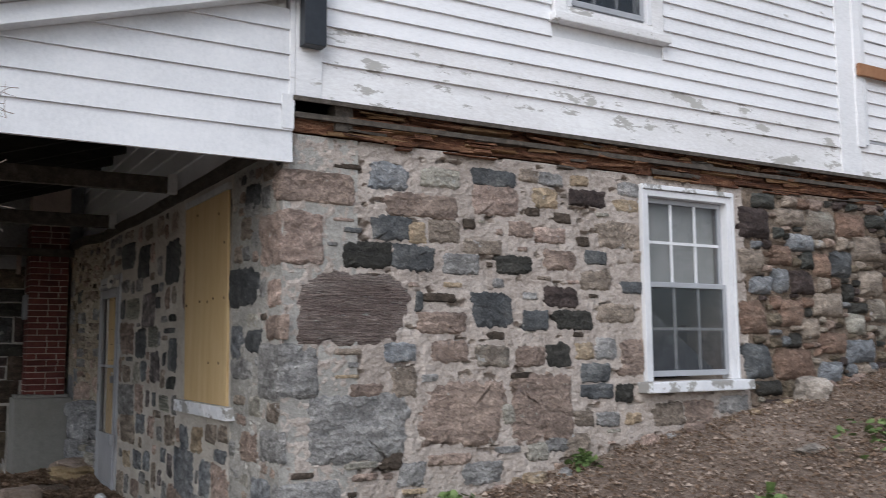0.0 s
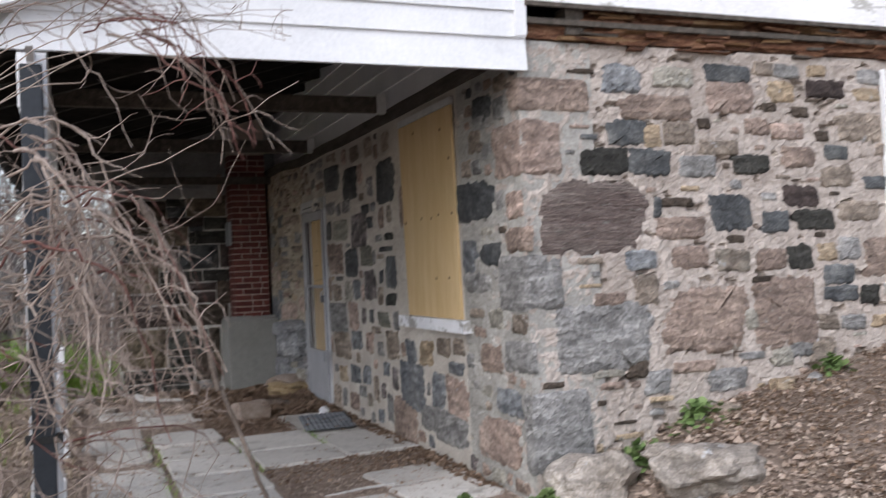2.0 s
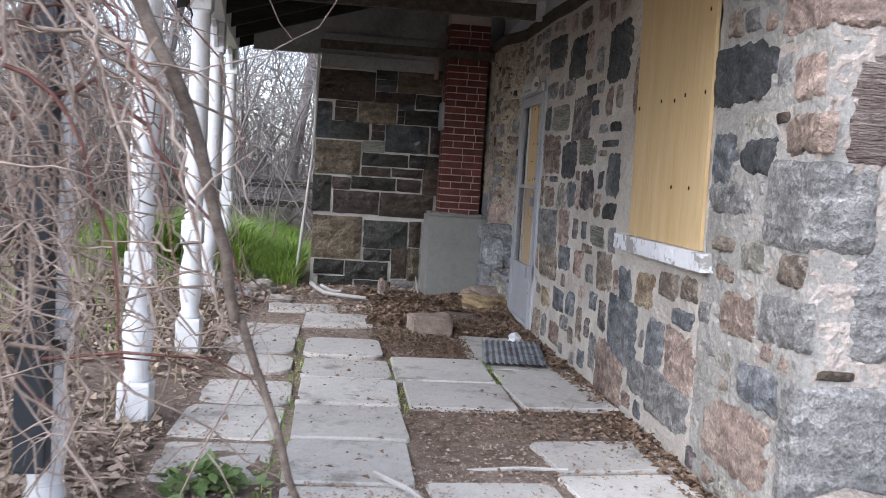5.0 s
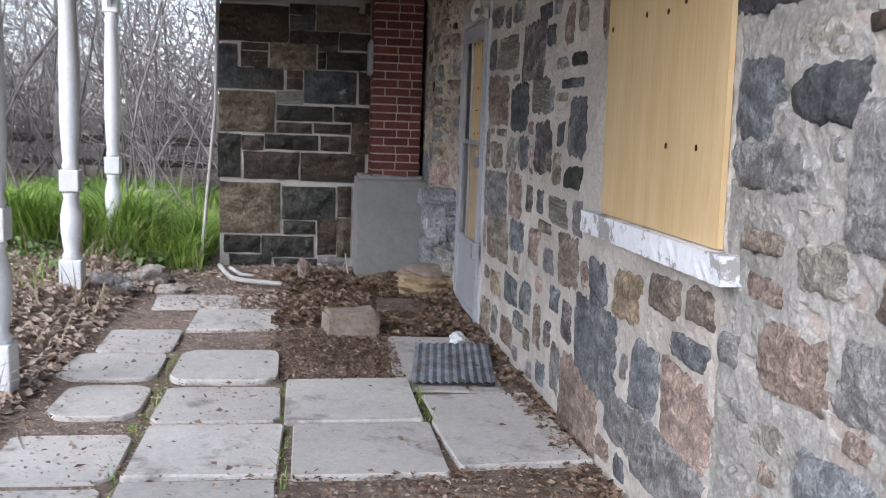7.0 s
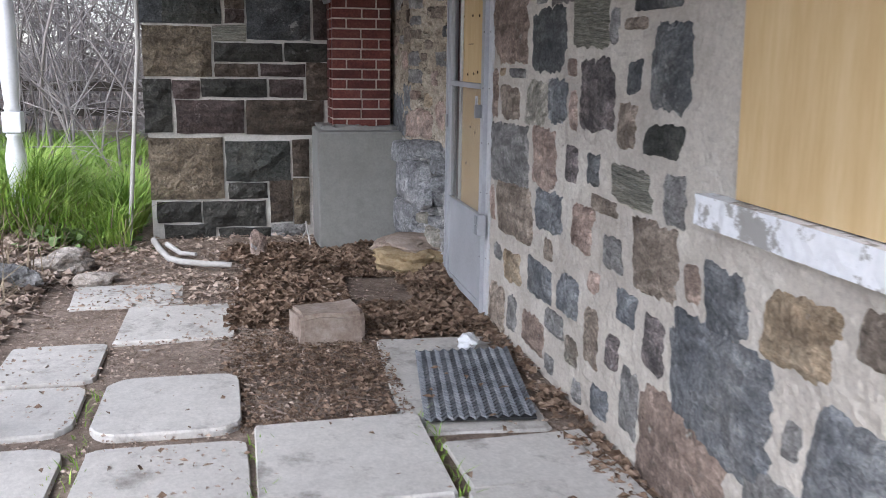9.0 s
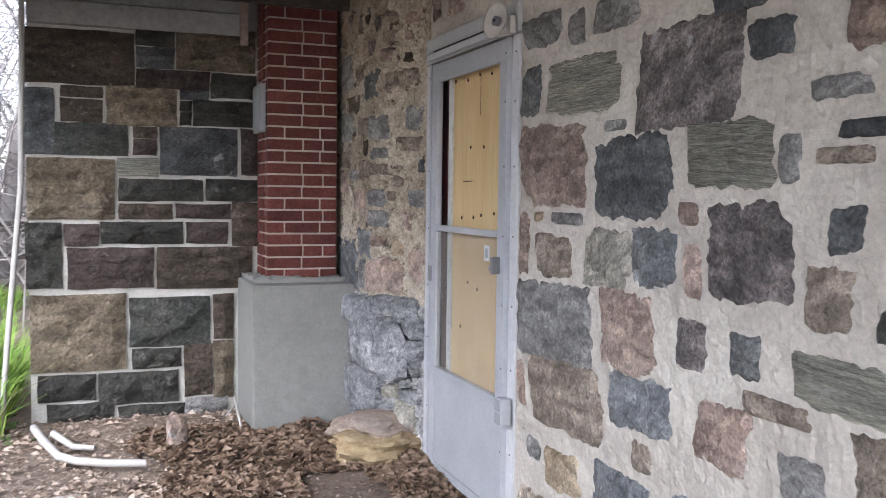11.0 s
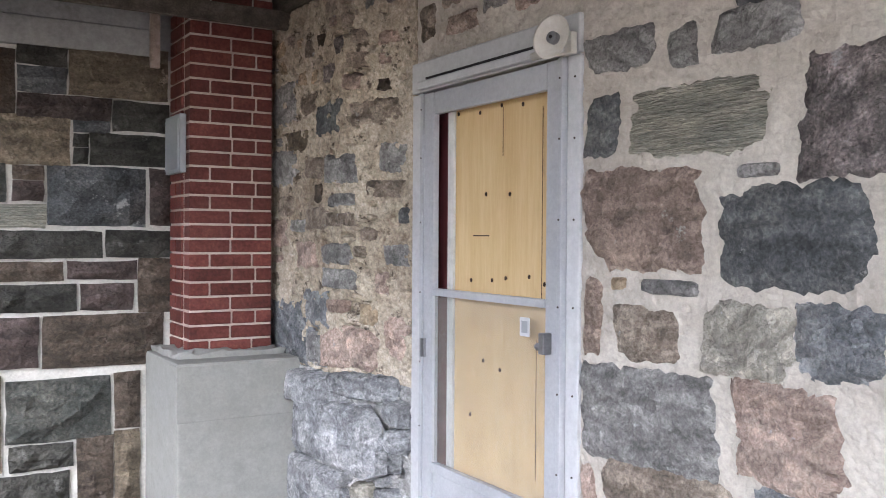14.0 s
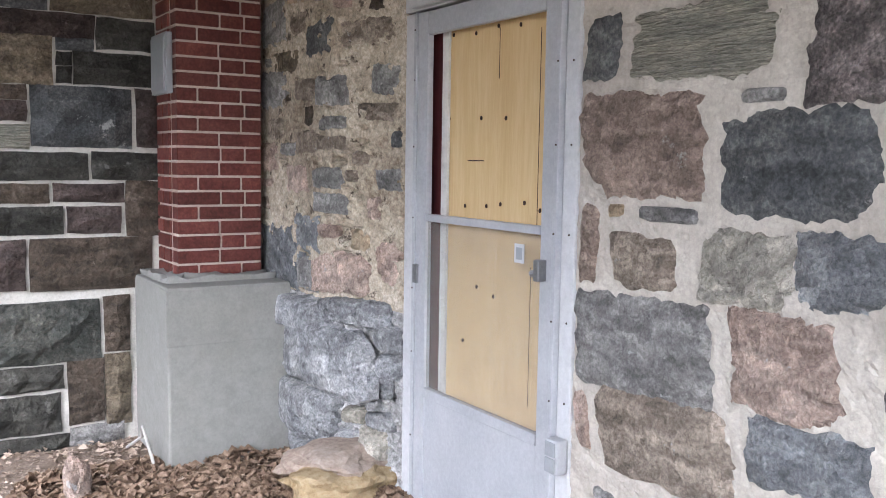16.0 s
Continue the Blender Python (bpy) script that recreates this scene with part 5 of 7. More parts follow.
    for name, paths, m_, lab in (("tendrils", light, TWIG, "pale grey-brown tendrils"), ("red_tendrils", red, REDTWIG, "reddish hanging tendrils"), ("stems", stem, VINESTEM, "thick woody stems")):
        paths = [(p, q) for p, q in ((keep_clear(p, name == "stems"), q) for p, q in paths) if len(p) > 2]
        a, b = tubes(paths, 4 if name != "stems" else 8, 0.35 if name != "stems" else 0.7)
        mesh_of(name, a, b, m_, v, lab, smooth=True)


def keep_clear(pts, woody, reach=-1.3):
    """The twig up to where it would reach into the way of the path or the bank."""
    out = []
    for q in pts:
        if q.x > reach or (q.x > -1.62 and q.z < 1.6 and not woody) or q.y > 0.45 or q.y < -1.3 or (q.y > 0.12 and q.x > -2.25):
            break
        out.append(q)
    return out


vines()


def brush():
    r = random.Random(23)
    near, far = [], []
    for i in range(560):
        x, y = r.uniform(-9.5, -3.1), r.uniform(0.4, 13)
        if x > -5.0 and 3.0 < y < 10.5:
            continue
        p = Vector((x, y, gz(x, y)))
        pts = arc(p, Vector((r.gauss(0, 0.35), r.gauss(0, 0.35), 1)), r.uniform(1.2, 4.2), 8, 0.035, 0.16, r)
        near.append((pts, r.uniform(0.004, 0.014)))
        for q in pts[2:]:
            near.append((arc(q, Vector((r.gauss(0, 1), r.gauss(0, 1), r.gauss(0.2, 0.7))), r.uniform(0.4, 1.3), 4, 0.06, 0.25, r), r.uniform(0.002, 0.005)))
    for i in range(2600):
        y = r.uniform(9, 24)
        x = r.uniform(-22, 8)
        if y < 11 and x > -1.5:
            continue
        if r.random() < 0.35:
            x, y = r.uniform(-24, -9), r.uniform(-1, 14)
        p = Vector((x, y, gz(x, y)))
        pts = arc(p, Vector((r.gauss(0, 0.25), r.gauss(0, 0.25), 1)), r.uniform(2.0, 6.5), 7, 0.02, 0.15, r)
        far.append((pts, r.uniform(0.008, 0.03)))
        for q in pts[1:]:
            for _ in range(2):
                far.append((arc(q, Vector((r.gauss(0, 1), r.gauss(0, 1), r.gauss(0.4, 0.6))), r.uniform(0.6, 2.2), 4, 0.03, 0.25, r), r.uniform(0.004, 0.009)))
    near = [(p, q) for p, q in near if all(c.x < -2.8 and c.y > -1.2 for c in p)]
    far = [(p, q) for p, q in far if all(c.x < -2.8 or c.y > 8 for c in p) and all(c.y > -3 for c in p)]
    a, b = tubes(near, 3, 0.3)
    mesh_of("thicket", a, b, BRUSH, None, "dense leafless grey-brown thicket beyond the porch", "bushes", kind="stuff", smooth=True)
    a, b = tubes(far, 3, 0.3)
    mesh_of("woodland", a, b, BRUSH, None, "leafless grey scrub woodland in the distance", "trees", kind="stuff", smooth=True)


brush()


def bare_tree(x, y, h, seed):
    r = random.Random(seed)
    t = thing("tree", "tall leafless grey tree at the wood's edge", "tree", (x, y, gz(x, y) - 0.05), "bare trees")
    trunk = arc(Vector((0, 0, 0)), Vector((r.gauss(0, 0.06), r.gauss(0, 0.06), 1)), h, 12, 0, 0.05, r)
    a, b = tubes([(trunk, h * 0.014)], 9, 0.25)
    mesh_of("trunk", a, b, BRUSH, t, smooth=True)
    limbs = []
    for q in trunk[4:]:
        for _ in range(3):
            l = arc(q, Vector((r.gauss(0, 1), r.gauss(0, 1), r.uniform(0.3, 1.2))), r.uniform(0.15, 0.36) * h, 7, -0.02, 0.17, r)
            limbs.append((l, h * 0.004))
            for s in l[2:]:
                for _ in range(2):
                    limbs.append((arc(s, Vector((r.gauss(0, 1), r.gauss(0, 1), r.gauss(0.3, 0.7))), r.uniform(0.3, 1.1), 4, 0, 0.25, r), 0.005))
    limbs = [(p, q) for p, q in limbs if all(c.x + x < -3.2 or c.y + y > 9 for c in p)]
    a, b = tubes(limbs, 3, 0.3)
    mesh_of("crown", a, b, BRUSH, t, smooth=True)


for i, (x, y, h) in enumerate(((-4.4, 11.5, 8), (-6.5, 13, 10), (-2.6, 14, 9), (-9, 9, 9), (-8, 4, 8), (-11, 15, 11), (0.5, 15, 9))):
    bare_tree(x, y, h, 60 + i)


def blades(name, spots, material, label, lo, hi, wide, lean=0.35, seed=5, category="grass"):
    r = random.Random(seed)
    vs, fs = [], []
    for x, y, k in spots:
        h = r.uniform(lo, hi) * k
        a = r.uniform(0, 6.283)
        dx, dy = math.cos(a), math.sin(a)
        z = gz(x, y) - 0.01
        w = wide * r.uniform(0.6, 1.3)
        l1, l2 = h * lean * r.uniform(0.1, 0.5), h * lean * r.uniform(0.5, 1.6)
        n = len(vs)
        vs += [(x - dy * w, y + dx * w, z), (x + dy * w, y - dx * w, z), (x + dx * l1 - dy * w * 0.8, y + dy * l1 + dx * w * 0.8, z + h * 0.6),
               (x + dx * l1 + dy * w * 0.8, y + dy * l1 - dx * w * 0.8, z + h * 0.6), (x + dx * l2, y + dy * l2, z + h)]
        fs += [(n, n + 1, n + 3, n + 2), (n + 2, n + 3, n + 4)]
    mesh_of(name, vs, fs, material, None, label, category, kind="stuff")


def scatter(n, x0, x1, y0, y1, seed, ok=lambda x, y: True, cluster=2.0):
    r = random.Random(seed)
    out = []
    while len(out) < n:
        x, y = r.uniform(x0, x1), r.uniform(y0, y1)
        if not ok(x, y):
            continue
        c = noise.noise(Vector((x * cluster, y * cluster, seed)))
        if c > r.uniform(-0.6, 0.5):
            out.append((x, y, 0.75 + 0.5 * c))
    return out


on_path = lambda x, y: -2.25 < x < 0.0 and -0.1 < y < 5.1
blades("grass", scatter(14000, -4.7, -1.9, 5.9, 12.5, 1, lambda x, y: x < -1.9 - 0.03 * y and y > 6.0 + 0.5 * max(0, -2.9 - x) * 0.2), GRASS, "lush fresh green spring grass behind the porch", 0.05, 0.27, 0.005, 1.3)
blades("grass", scatter(4600, -3.7, -1.92, 6.15, 8.6, 4, lambda x, y: x < -1.95 and y < 8.2 + 0.3 * x, 1.6), GRASS, "tall bright green grass clump beside the end wall", 0.2, 0.68, 0.006, 1.0, 9)
blades("grass", scatter(900, -4.5, -2.7, 1.5, 6.2, 2), GRASS, "thin new green grass beside the posts", 0.05, 0.2, 0.005, seed=6)
blades("dead_grass", scatter(700, -3.6, -1.95, 6.0, 8.4, 12, lambda x, y: True, 1.6), STRAW, "straw-coloured stalks among the fresh grass", 0.15, 0.5, 0.004, 1.0, 15)
blades("dead_grass", scatter(5200, -6.5, -2.3, -3.5, 8, 3), STRAW, "matted straw-coloured dead grass", 0.08, 0.32, 0.004, 1.3, 7)
blades("path_grass", [(rx, ry, 1) for rx, ry in ((rnd.gauss(-1.745, 0.025), rnd.uniform(0.3, 3.4)) for _ in range(200))] + [(rnd.gauss(-1.165, 0.02), rnd.uniform(1.6, 2.8), 1) for _ in range(60)] + [(rnd.gauss(-0.575, 0.02), rnd.uniform(2.2, 2.9), 1) for _ in range(90)], GRASS, "grass growing in the slab joints", 0.02, 0.06, 0.003, 0.8, 8)


def weeds(x, y, n, spread, label, seed):
    """A clump of small lobed leaves on short stalks."""
    r = random.Random(seed)
    vs, fs = [], []
    for _ in range(n):
        a, q = r.uniform(0, 6.283), abs(r.gauss(0, spread))
        cx, cy = x + q * math.cos(a), y + q * math.sin(a)
        cz = gz(cx, cy) + r.uniform(0.01, 0.13) * max(0.2, 1 - q / (spread * 2.5))
        s, t = r.uniform(0.014, 0.036), r.uniform(0, 6.283)
        tx, ty = r.gauss(0, 0.45), r.gauss(0, 0.45)
        b = len(vs)
        vs.append((cx, cy, cz - 0.004))
        for k in range(7):
            ang = t + k * 6.283 / 7
            rad = s * (1.0 if k % 2 else 0.72)
            ux, uy = rad * math.cos(ang), rad * math.sin(ang)
            vs.append((cx + ux, cy + uy, cz + tx * ux + ty * uy))
        fs += [(b, b + 1 + k, b + 1 + (k + 1) % 7) for k in range(7)]
    mesh_of("weed_clump", vs, fs, WEED, None, label, "weeds", "weed clumps", "stuff")


weeds(-0.02, 0.02 - 0.2, 230, 0.11, "bright green leafy weeds at the wall corner", 1)
weeds(-0.42, -0.02, 90, 0.08, "small green weeds beside the slabs", 2)
weeds(0.55, -0.12, 130, 0.10, "green weeds growing behind the boulder", 3)
weeds(0.95, -0.10, 150, 0.12, "green weeds at the foot of the side wall", 4)
weeds(0.15, -0.85, 70, 0.09, "sparse green weeds in the leaves", 5)
weeds(1.9, -0.16, 60, 0.06, "small weed tuft by the side wall", 6)
weeds(-1.95, 0.45, 120, 0.12, "green weeds growing beside the path", 7)
weeds(-2.75, -0.1, 160, 0.15, "low green weeds under the vine", 8)
weeds(-3.3, 0.1, 160, 0.16, "low yellow-green weeds in the brush", 9)
weeds(2.2, -1.35, 50, 0.06, "small weed tuft in the dirt", 10)
weeds(3.6, -1.1, 110, 0.2, "scattered green weeds on the bank", 11)
weeds(-2.35, 6.15, 300, 0.22, "leafy green weeds at the foot of the end wall", 14)
weeds(-2.6, 6.9, 260, 0.35, "broad green weeds behind the porch", 12)
weeds(-3.2, 6.0, 260, 0.4, "broad green weeds behind the porch", 13)


def litter(name, spots, material, label, size, lift, seed):
    r = random.Random(seed)
    vs, fs = [], []
    for x, y, _ in spots:
        s = size * r.uniform(0.6, 1.5)
        a, tilt = r.uniform(0, 6.283), r.gauss(0, 0.5)
        z = max(gz(x, y), lift(x, y)) + 0.008 + abs(r.gauss(0, 0.008))
        c, d = math.cos(a), math.sin(a)
        curl = r.uniform(0.1, 0.5) * s
        n = len(vs)
        for u, v, w in ((-1, 0, 0), (-0.2, 0.5, curl), (0.9, 0.1, 0.2 * curl), (-0.1, -0.5, curl), (0, 0, -0.2 * curl)):
            vs.append((x + s * (u * c - v * d), y + s * (u * d + v * c), z + w + tilt * s * v))
        fs += [(n, n + 4, n + 1), (n + 4, n + 2, n + 1), (n + 4, n + 3, n + 2), (n, n + 3, n + 4)]
    mesh_of(name, vs, fs, material, None, label, "leaves", kind="stuff")


on_bank = lambda x, y: y > -3.0 + 1.1 * noise.noise(Vector((x * 1.7, y * 1.7, 5))) + 0.5 * noise.noise(Vector((x * 9, y * 9, 2))) and x > 0.75 + 0.6 * noise.noise(Vector((x * 2, y * 2, 9)))
heap = lambda x, y: -0.04 + 0.07 * smooth01(noise.noise(Vector((x * 2.5, y * 2.5, 8))), -0.4, 0.5) * smooth01(y, 3.9, 4.6) if x > -1.3 and 3.8 < y < 6.0 else -9
in_heap = lambda x, y: not (-0.66 < x < -0.33 and 4.42 < y < 5.05) and not (x < -0.15 and x > -0.72 and y > 5.86) and (y > 4.1 or x > -0.62) and x > -1.25 - 0.25 * noise.noise(Vector((y * 2, 0, 0)))
litter("leaf_heap", scatter(10500, -1.35, -0.02, 3.85, 6.05, 21, in_heap, 1.2), LITTER, "drift of dry brown leaves before the door", 0.024, heap, 31)
litter("leaf_litter", scatter(19000, -3.4, 1.2, -3.0, 0.25, 22, lambda x, y: y < 0.05 or x < -2.2 or x > 0.0, 0.8), PALELEAF, "bleached dead leaves strewn in front of the porch", 0.021, lambda x, y: -9, 32)
litter("leaf_litter", scatter(9500, -3.6, -2.0, 0.2, 6.2, 23, lambda x, y: not on_path(x, y), 1.0), PALELEAF, "bleached dead leaves along the posts", 0.026, lambda x, y: -9, 33)
litter("leaf_litter", scatter(1500, -0.14, -0.01, 0.4, 4.2, 24, lambda x, y: True, 3), LITTER, "dry leaves gathered along the wall foot", 0.02, lambda x, y: -0.03, 34)
litter("leaf_litter", scatter(1700, -1.3, -0.05, 0.9, 5.2, 25, lambda x, y: (1.15 < y < 1.75 and x > -1.15) or (2.85 < y < 4.0 and x < -0.66) or (y > 3.85 and x < -1.0), 1.5), LITTER, "dry leaf crumbs in the bare earth", 0.014, lambda x, y: -9, 35)
litter("leaf_litter", scatter(14000, 0.8, 7, -4.4, -0.03, 26, on_bank, 0.9), LITTER, "dead leaves and chips over the bank", 0.015, lambda x, y: -9, 36)
litter("leaf_litter", scatter(6500, 0.6, 6.5, -4.4, -0.05, 29, on_bank, 1.3), PALELEAF, "pale stone chips and leaf scraps over the bank", 0.017, lambda x, y: -9, 39)
litter("leaf_litter", scatter(1500, -2.2, -0.7, 4.5, 6.4, 27, lambda x, y: not (x > -0.72 and y > 5.85), 1.2), PALELEAF, "pale leaf scraps near the end wall", 0.018, lambda x, y: -9, 37)


litter("leaf_litter", scatter(170, -2.2, -0.05, 0.1, 4.6, 28, lambda x, y: True, 1.6), LITTER, "stray dry leaves lying on the slabs", 0.017, lambda x, y: 0.014, 38)


litter("grit", scatter(11000, -2.3, -0.02, 0.0, 6.4, 41, lambda x, y: not (x > -0.72 and y > 5.85), 1.0), PALELEAF, "pale grit and crumbs between the slabs", 0.009, lambda x, y: -9, 51)
litter("grit", scatter(5000, -1.25, -0.6, 2.88, 4.0, 42, lambda x, y: True, 1.6), LITTER, "dark crumbs in the bare earth by the path", 0.008, lambda x, y: -9, 52)
litter("grit", scatter(16000, 0.5, 6.5, -4.4, -0.03, 43, on_bank, 1.2), LITTER, "brown bark crumbs over the bank", 0.011, lambda x, y: -9, 53)
litter("grit", scatter(9000, 0.5, 6.5, -4.4, -0.03, 44, on_bank, 1.8), PALELEAF, "pale grit over the bank", 0.009, lambda x, y: -9, 54)
twig_r = random.Random(77)
bits = []
for _ in range(420):
    x, y = twig_r.choice(((twig_r.uniform(0.5, 6), twig_r.uniform(-3, -0.1)), (twig_r.uniform(-3.2, 0.4), twig_r.uniform(-2.4, -0.05)), (twig_r.uniform(-1.4, -0.6), twig_r.uniform(2.9, 4.6)), (twig_r.uniform(-3.2, -2.1), twig_r.uniform(0.2, 6))))
    a, q = twig_r.uniform(0, 6.283), twig_r.uniform(0.04, 0.22)
    pts = [Vector((x + math.cos(a) * q * f + twig_r.gauss(0, 0.006), y + math.sin(a) * q * f + twig_r.gauss(0, 0.006), 0)) for f in (-0.5, 0, 0.5)]
    for p in pts:
        p.z = gz(p.x, p.y) + 0.012
    bits.append((pts, twig_r.uniform(0.0018, 0.0045)))
vs, fs = tubes(bits, 4, 0.5)
mesh_of("fallen_twigs", vs, fs, TWIG, None, "bare broken twigs strewn over the ground", "twigs", kind="stuff")


# ---- bricks of the pier ----
def brick_mesh(w, d, h):
    return box(-w / 2, w / 2, -d / 2, d / 2, -h / 2, h / 2, 0.0)


shapes = {}


def brick(cx, cy, cz, w, d, h):
    key = (round(w, 3), round(d, 3), round(h, 3))
    if key not in shapes:
        bm = brick_mesh(*key)
        bmesh.ops.bevel(bm, geom=bm.edges[:], offset=0.003, segments=1, affect="EDGES")
        me = bpy.data.meshes.new("brick")
        bm.to_mesh(me)
        bm.free()
        me.materials.append(BRICK)
        shapes[key] = me
    o = new("brick", shapes[key])
    o.parent = pier
    o.location = (cx, cy, cz)


PITCH = 0.0668
course = 0
z = 0.782
while z < 2.62:
    h = PITCH - 0.011
    cz = z + h / 2
    a, b = -0.592, -0.188
    # front face: a whole brick and pieces, the joints shifting by half a brick
    joints = [a, a + 0.198, a + 0.404] if course % 2 else [a, a + 0.100, a + 0.302, a + 0.404]
    if course % 3 == 2:
        joints = [a, a + 0.205, a + 0.32, a + 0.404]
    for i, (p, q) in enumerate(zip(joints, joints[1:])):
        brick((p + q) / 2, 6.176, cz, q - p - 0.010, 0.09, h)
    side = [6.23, 6.33, 6.436] if course % 2 else [6.23, 6.436]
    for p, q in zip(side, side[1:]):
        brick(-0.552, (p + q) / 2, cz, 0.09, q - p - 0.010, h)
    z += PITCH
    course += 1

# ---- stones of the walls ----
SPOTS = {"A": [], "B": []}
AWAY = {"A": pose(0, 0, 0, 0, 0, -90), "B": Matrix()}


def outline(w, h, r, n, jag):
    """A broken outline of straight, unequal sides that fills w by h."""
    x, y = w / 2, h / 2
    lean = r.uniform(-0.10, 0.10) * h
    poly = []
    for sx, sy in ((1, -1), (1, 1), (-1, 1), (-1, -1)):
        cx, cy = r.choice((r.uniform(0.02, 0.08), r.uniform(0.08, 0.25))), r.choice((r.uniform(0.02, 0.10), r.uniform(0.10, 0.30)))
        p = (sx * (x - w * cx) + lean * sy, sy * y * r.uniform(0.90, 1.06))
        q = (sx * x * r.uniform(0.92, 1.05) + lean * sy * 0.6, sy * (y - h * cy))
        poly += [q, p] if sx * sy > 0 else [p, q]
    poly.sort(key=lambda c: math.atan2(c[1] / y, c[0] / x))
    m = len(poly)
    lens = [math.dist(poly[i], poly[(i + 1) % m]) for i in range(m)]
    total, out, j = sum(lens), [], min(w, h) * jag
    ph = r.uniform(0, 90)
    small = min(1.0, min(w, h) / 0.14)
    for k in range(n):
        d = total * k / n
        i = 0
        while d > lens[i] and i < m - 1:
            d -= lens[i]
            i += 1
        f = d / max(1e-6, lens[i])
        p, q = poly[i], poly[(i + 1) % m]
        ex, ey = p[0] + (q[0] - p[0]) * f, p[1] + (q[1] - p[1]) * f
        g = small * (0.010 * noise.noise(Vector((ex * 16, ey * 16, ph))) + 0.008 * noise.noise(Vector((ex * 45, ey * 45, ph + 7))))
        m_ = 1 + g / max(0.03, math.hypot(ex, ey)) * 1.3
        out.append((ex * m_ + r.uniform(-j, j), ey * m_ + r.uniform(-j, j)))
    return out


def field_stone(wall, u, v, w, h, tone, parent, proud=0.010, seed=None, jag=0.02, rim=-0.005, cleft=0.05, dome=9.0):
    """A bedded stone: its rim sinks into the mortar, its face is broken into a few cleft planes."""
    r = random.Random(int(u * 9973 + v * 7919) if seed is None else seed)
    n = 64 if w * h > 0.035 else (40 if w * h > 0.012 else 22)
    bm = bmesh.new()
    ring = outline(w, h, r, n, jag)
    ph = r.uniform(0, 90)
    tip = cleft * min(1.0, (0.3 if cleft > 0.2 else 0.16) / max(w, h))
    planes = [(r.uniform(-tip, tip), r.uniform(-tip, tip), r.uniform(0, 0.25) * proud) for _ in range(5)]
    rows = [[bm.verts.new((px * 1.02, 0.03, pz * 1.02)) for px, pz in ring]]
    for k in (1.0, 0.95, 0.84, 0.64, 0.40, 0.18):
        row = []
        for px, pz in ring:
            a, c = px * k, pz * k
            d = rim + (proud - rim) * (1 - k ** dome) / (1 - 0.18 ** dome)
            if k < 1:
                d += min(gx * a + gy * c + o for gx, gy, o in planes) + (0.006 * noise.noise(Vector((a * 13, c * 13, ph))) + 0.004 * noise.noise(Vector((a * 38, c * 38, ph)))) * min(1.0, (1 - k) * 12)
            row.append(bm.verts.new((a, -d, c)))
        rows.append(row)
    for p, q in zip(rows, rows[1:]):
        for k in range(n):
            bm.faces.new((p[k], p[(k + 1) % n], q[(k + 1) % n], q[k]))
    bm.faces.new(rows[-1])
    bmesh.ops.recalc_face_normals(bm, faces=bm.faces[:])
    for f in bm.faces:
        f.smooth = cleft < 0.2
    o = obj("stone", bm, STONE[tone], parent)
    lean = math.atan((bulge(u + 0.05) - bulge(u - 0.05)) / 0.1) if u < 3.99 or u > 5.1 else 0
    o.matrix_world = (Matrix.Translation((-bulge(u), u, v)) @ Matrix.Rotation(lean, 4, "Z") if wall == "A" else Matrix.Translation((u, 0, v))) @ AWAY[wall]
    SPOTS[wall].append((u, v, w, h))
    return o


def porch_stone(u, v, w, h, tone):
    w, h = w * 1.05, h * 1.06
    if v < 2.05 and u + w / 2 > 4.03:
        # the stones beside the door stop at its frame
        u, w = (u - w / 2 + 4.03) / 2, 4.03 - u + w / 2
    field_stone("A", u, v, w, h, tone, wall_porch if u > 0.86 else wall_corner, proud=0.012, rim=-0.001)


def side_stone(u, v, w, h, tone):
    if u < 3.62:
        field_stone("B", u, v, w * 1.09, h * 1.12, tone, wall_side, proud=0.013, rim=-0.003, cleft=0.06, jag=0.04, dome=14.0)
    else:
        old = {"brown": ("umber", "rust", "brown", "ochre"), "red": ("rust", "rust", "red"), "purple": ("plum", "purple"), "grey": ("slate", "blue")}
        tone = random.Random(u * 31 + v).choice(old.get(tone, (tone,)))
        field_stone("B", u, v, w * 1.04, h * 1.06, tone, wall_side_old, proud=0.055, rim=0.008, cleft=0.10, dome=3.0)


def rubble_stone(u, v, w, h, tone):
    """Above, stones half drowned in plaster; below, heavy blocks that stand out of it."""
    low = v < 0.74
    field_stone("A", u, v, w * 1.06, h * 1.08, "limed" if low else tone, wall_rubble_foot if low else wall_rubble, proud=0.075 if low else 0.009, rim=0.02 if low else -0.004, cleft=0.34 if low else 0.06, dome=14.0 if low else 9.0, jag=0.03)


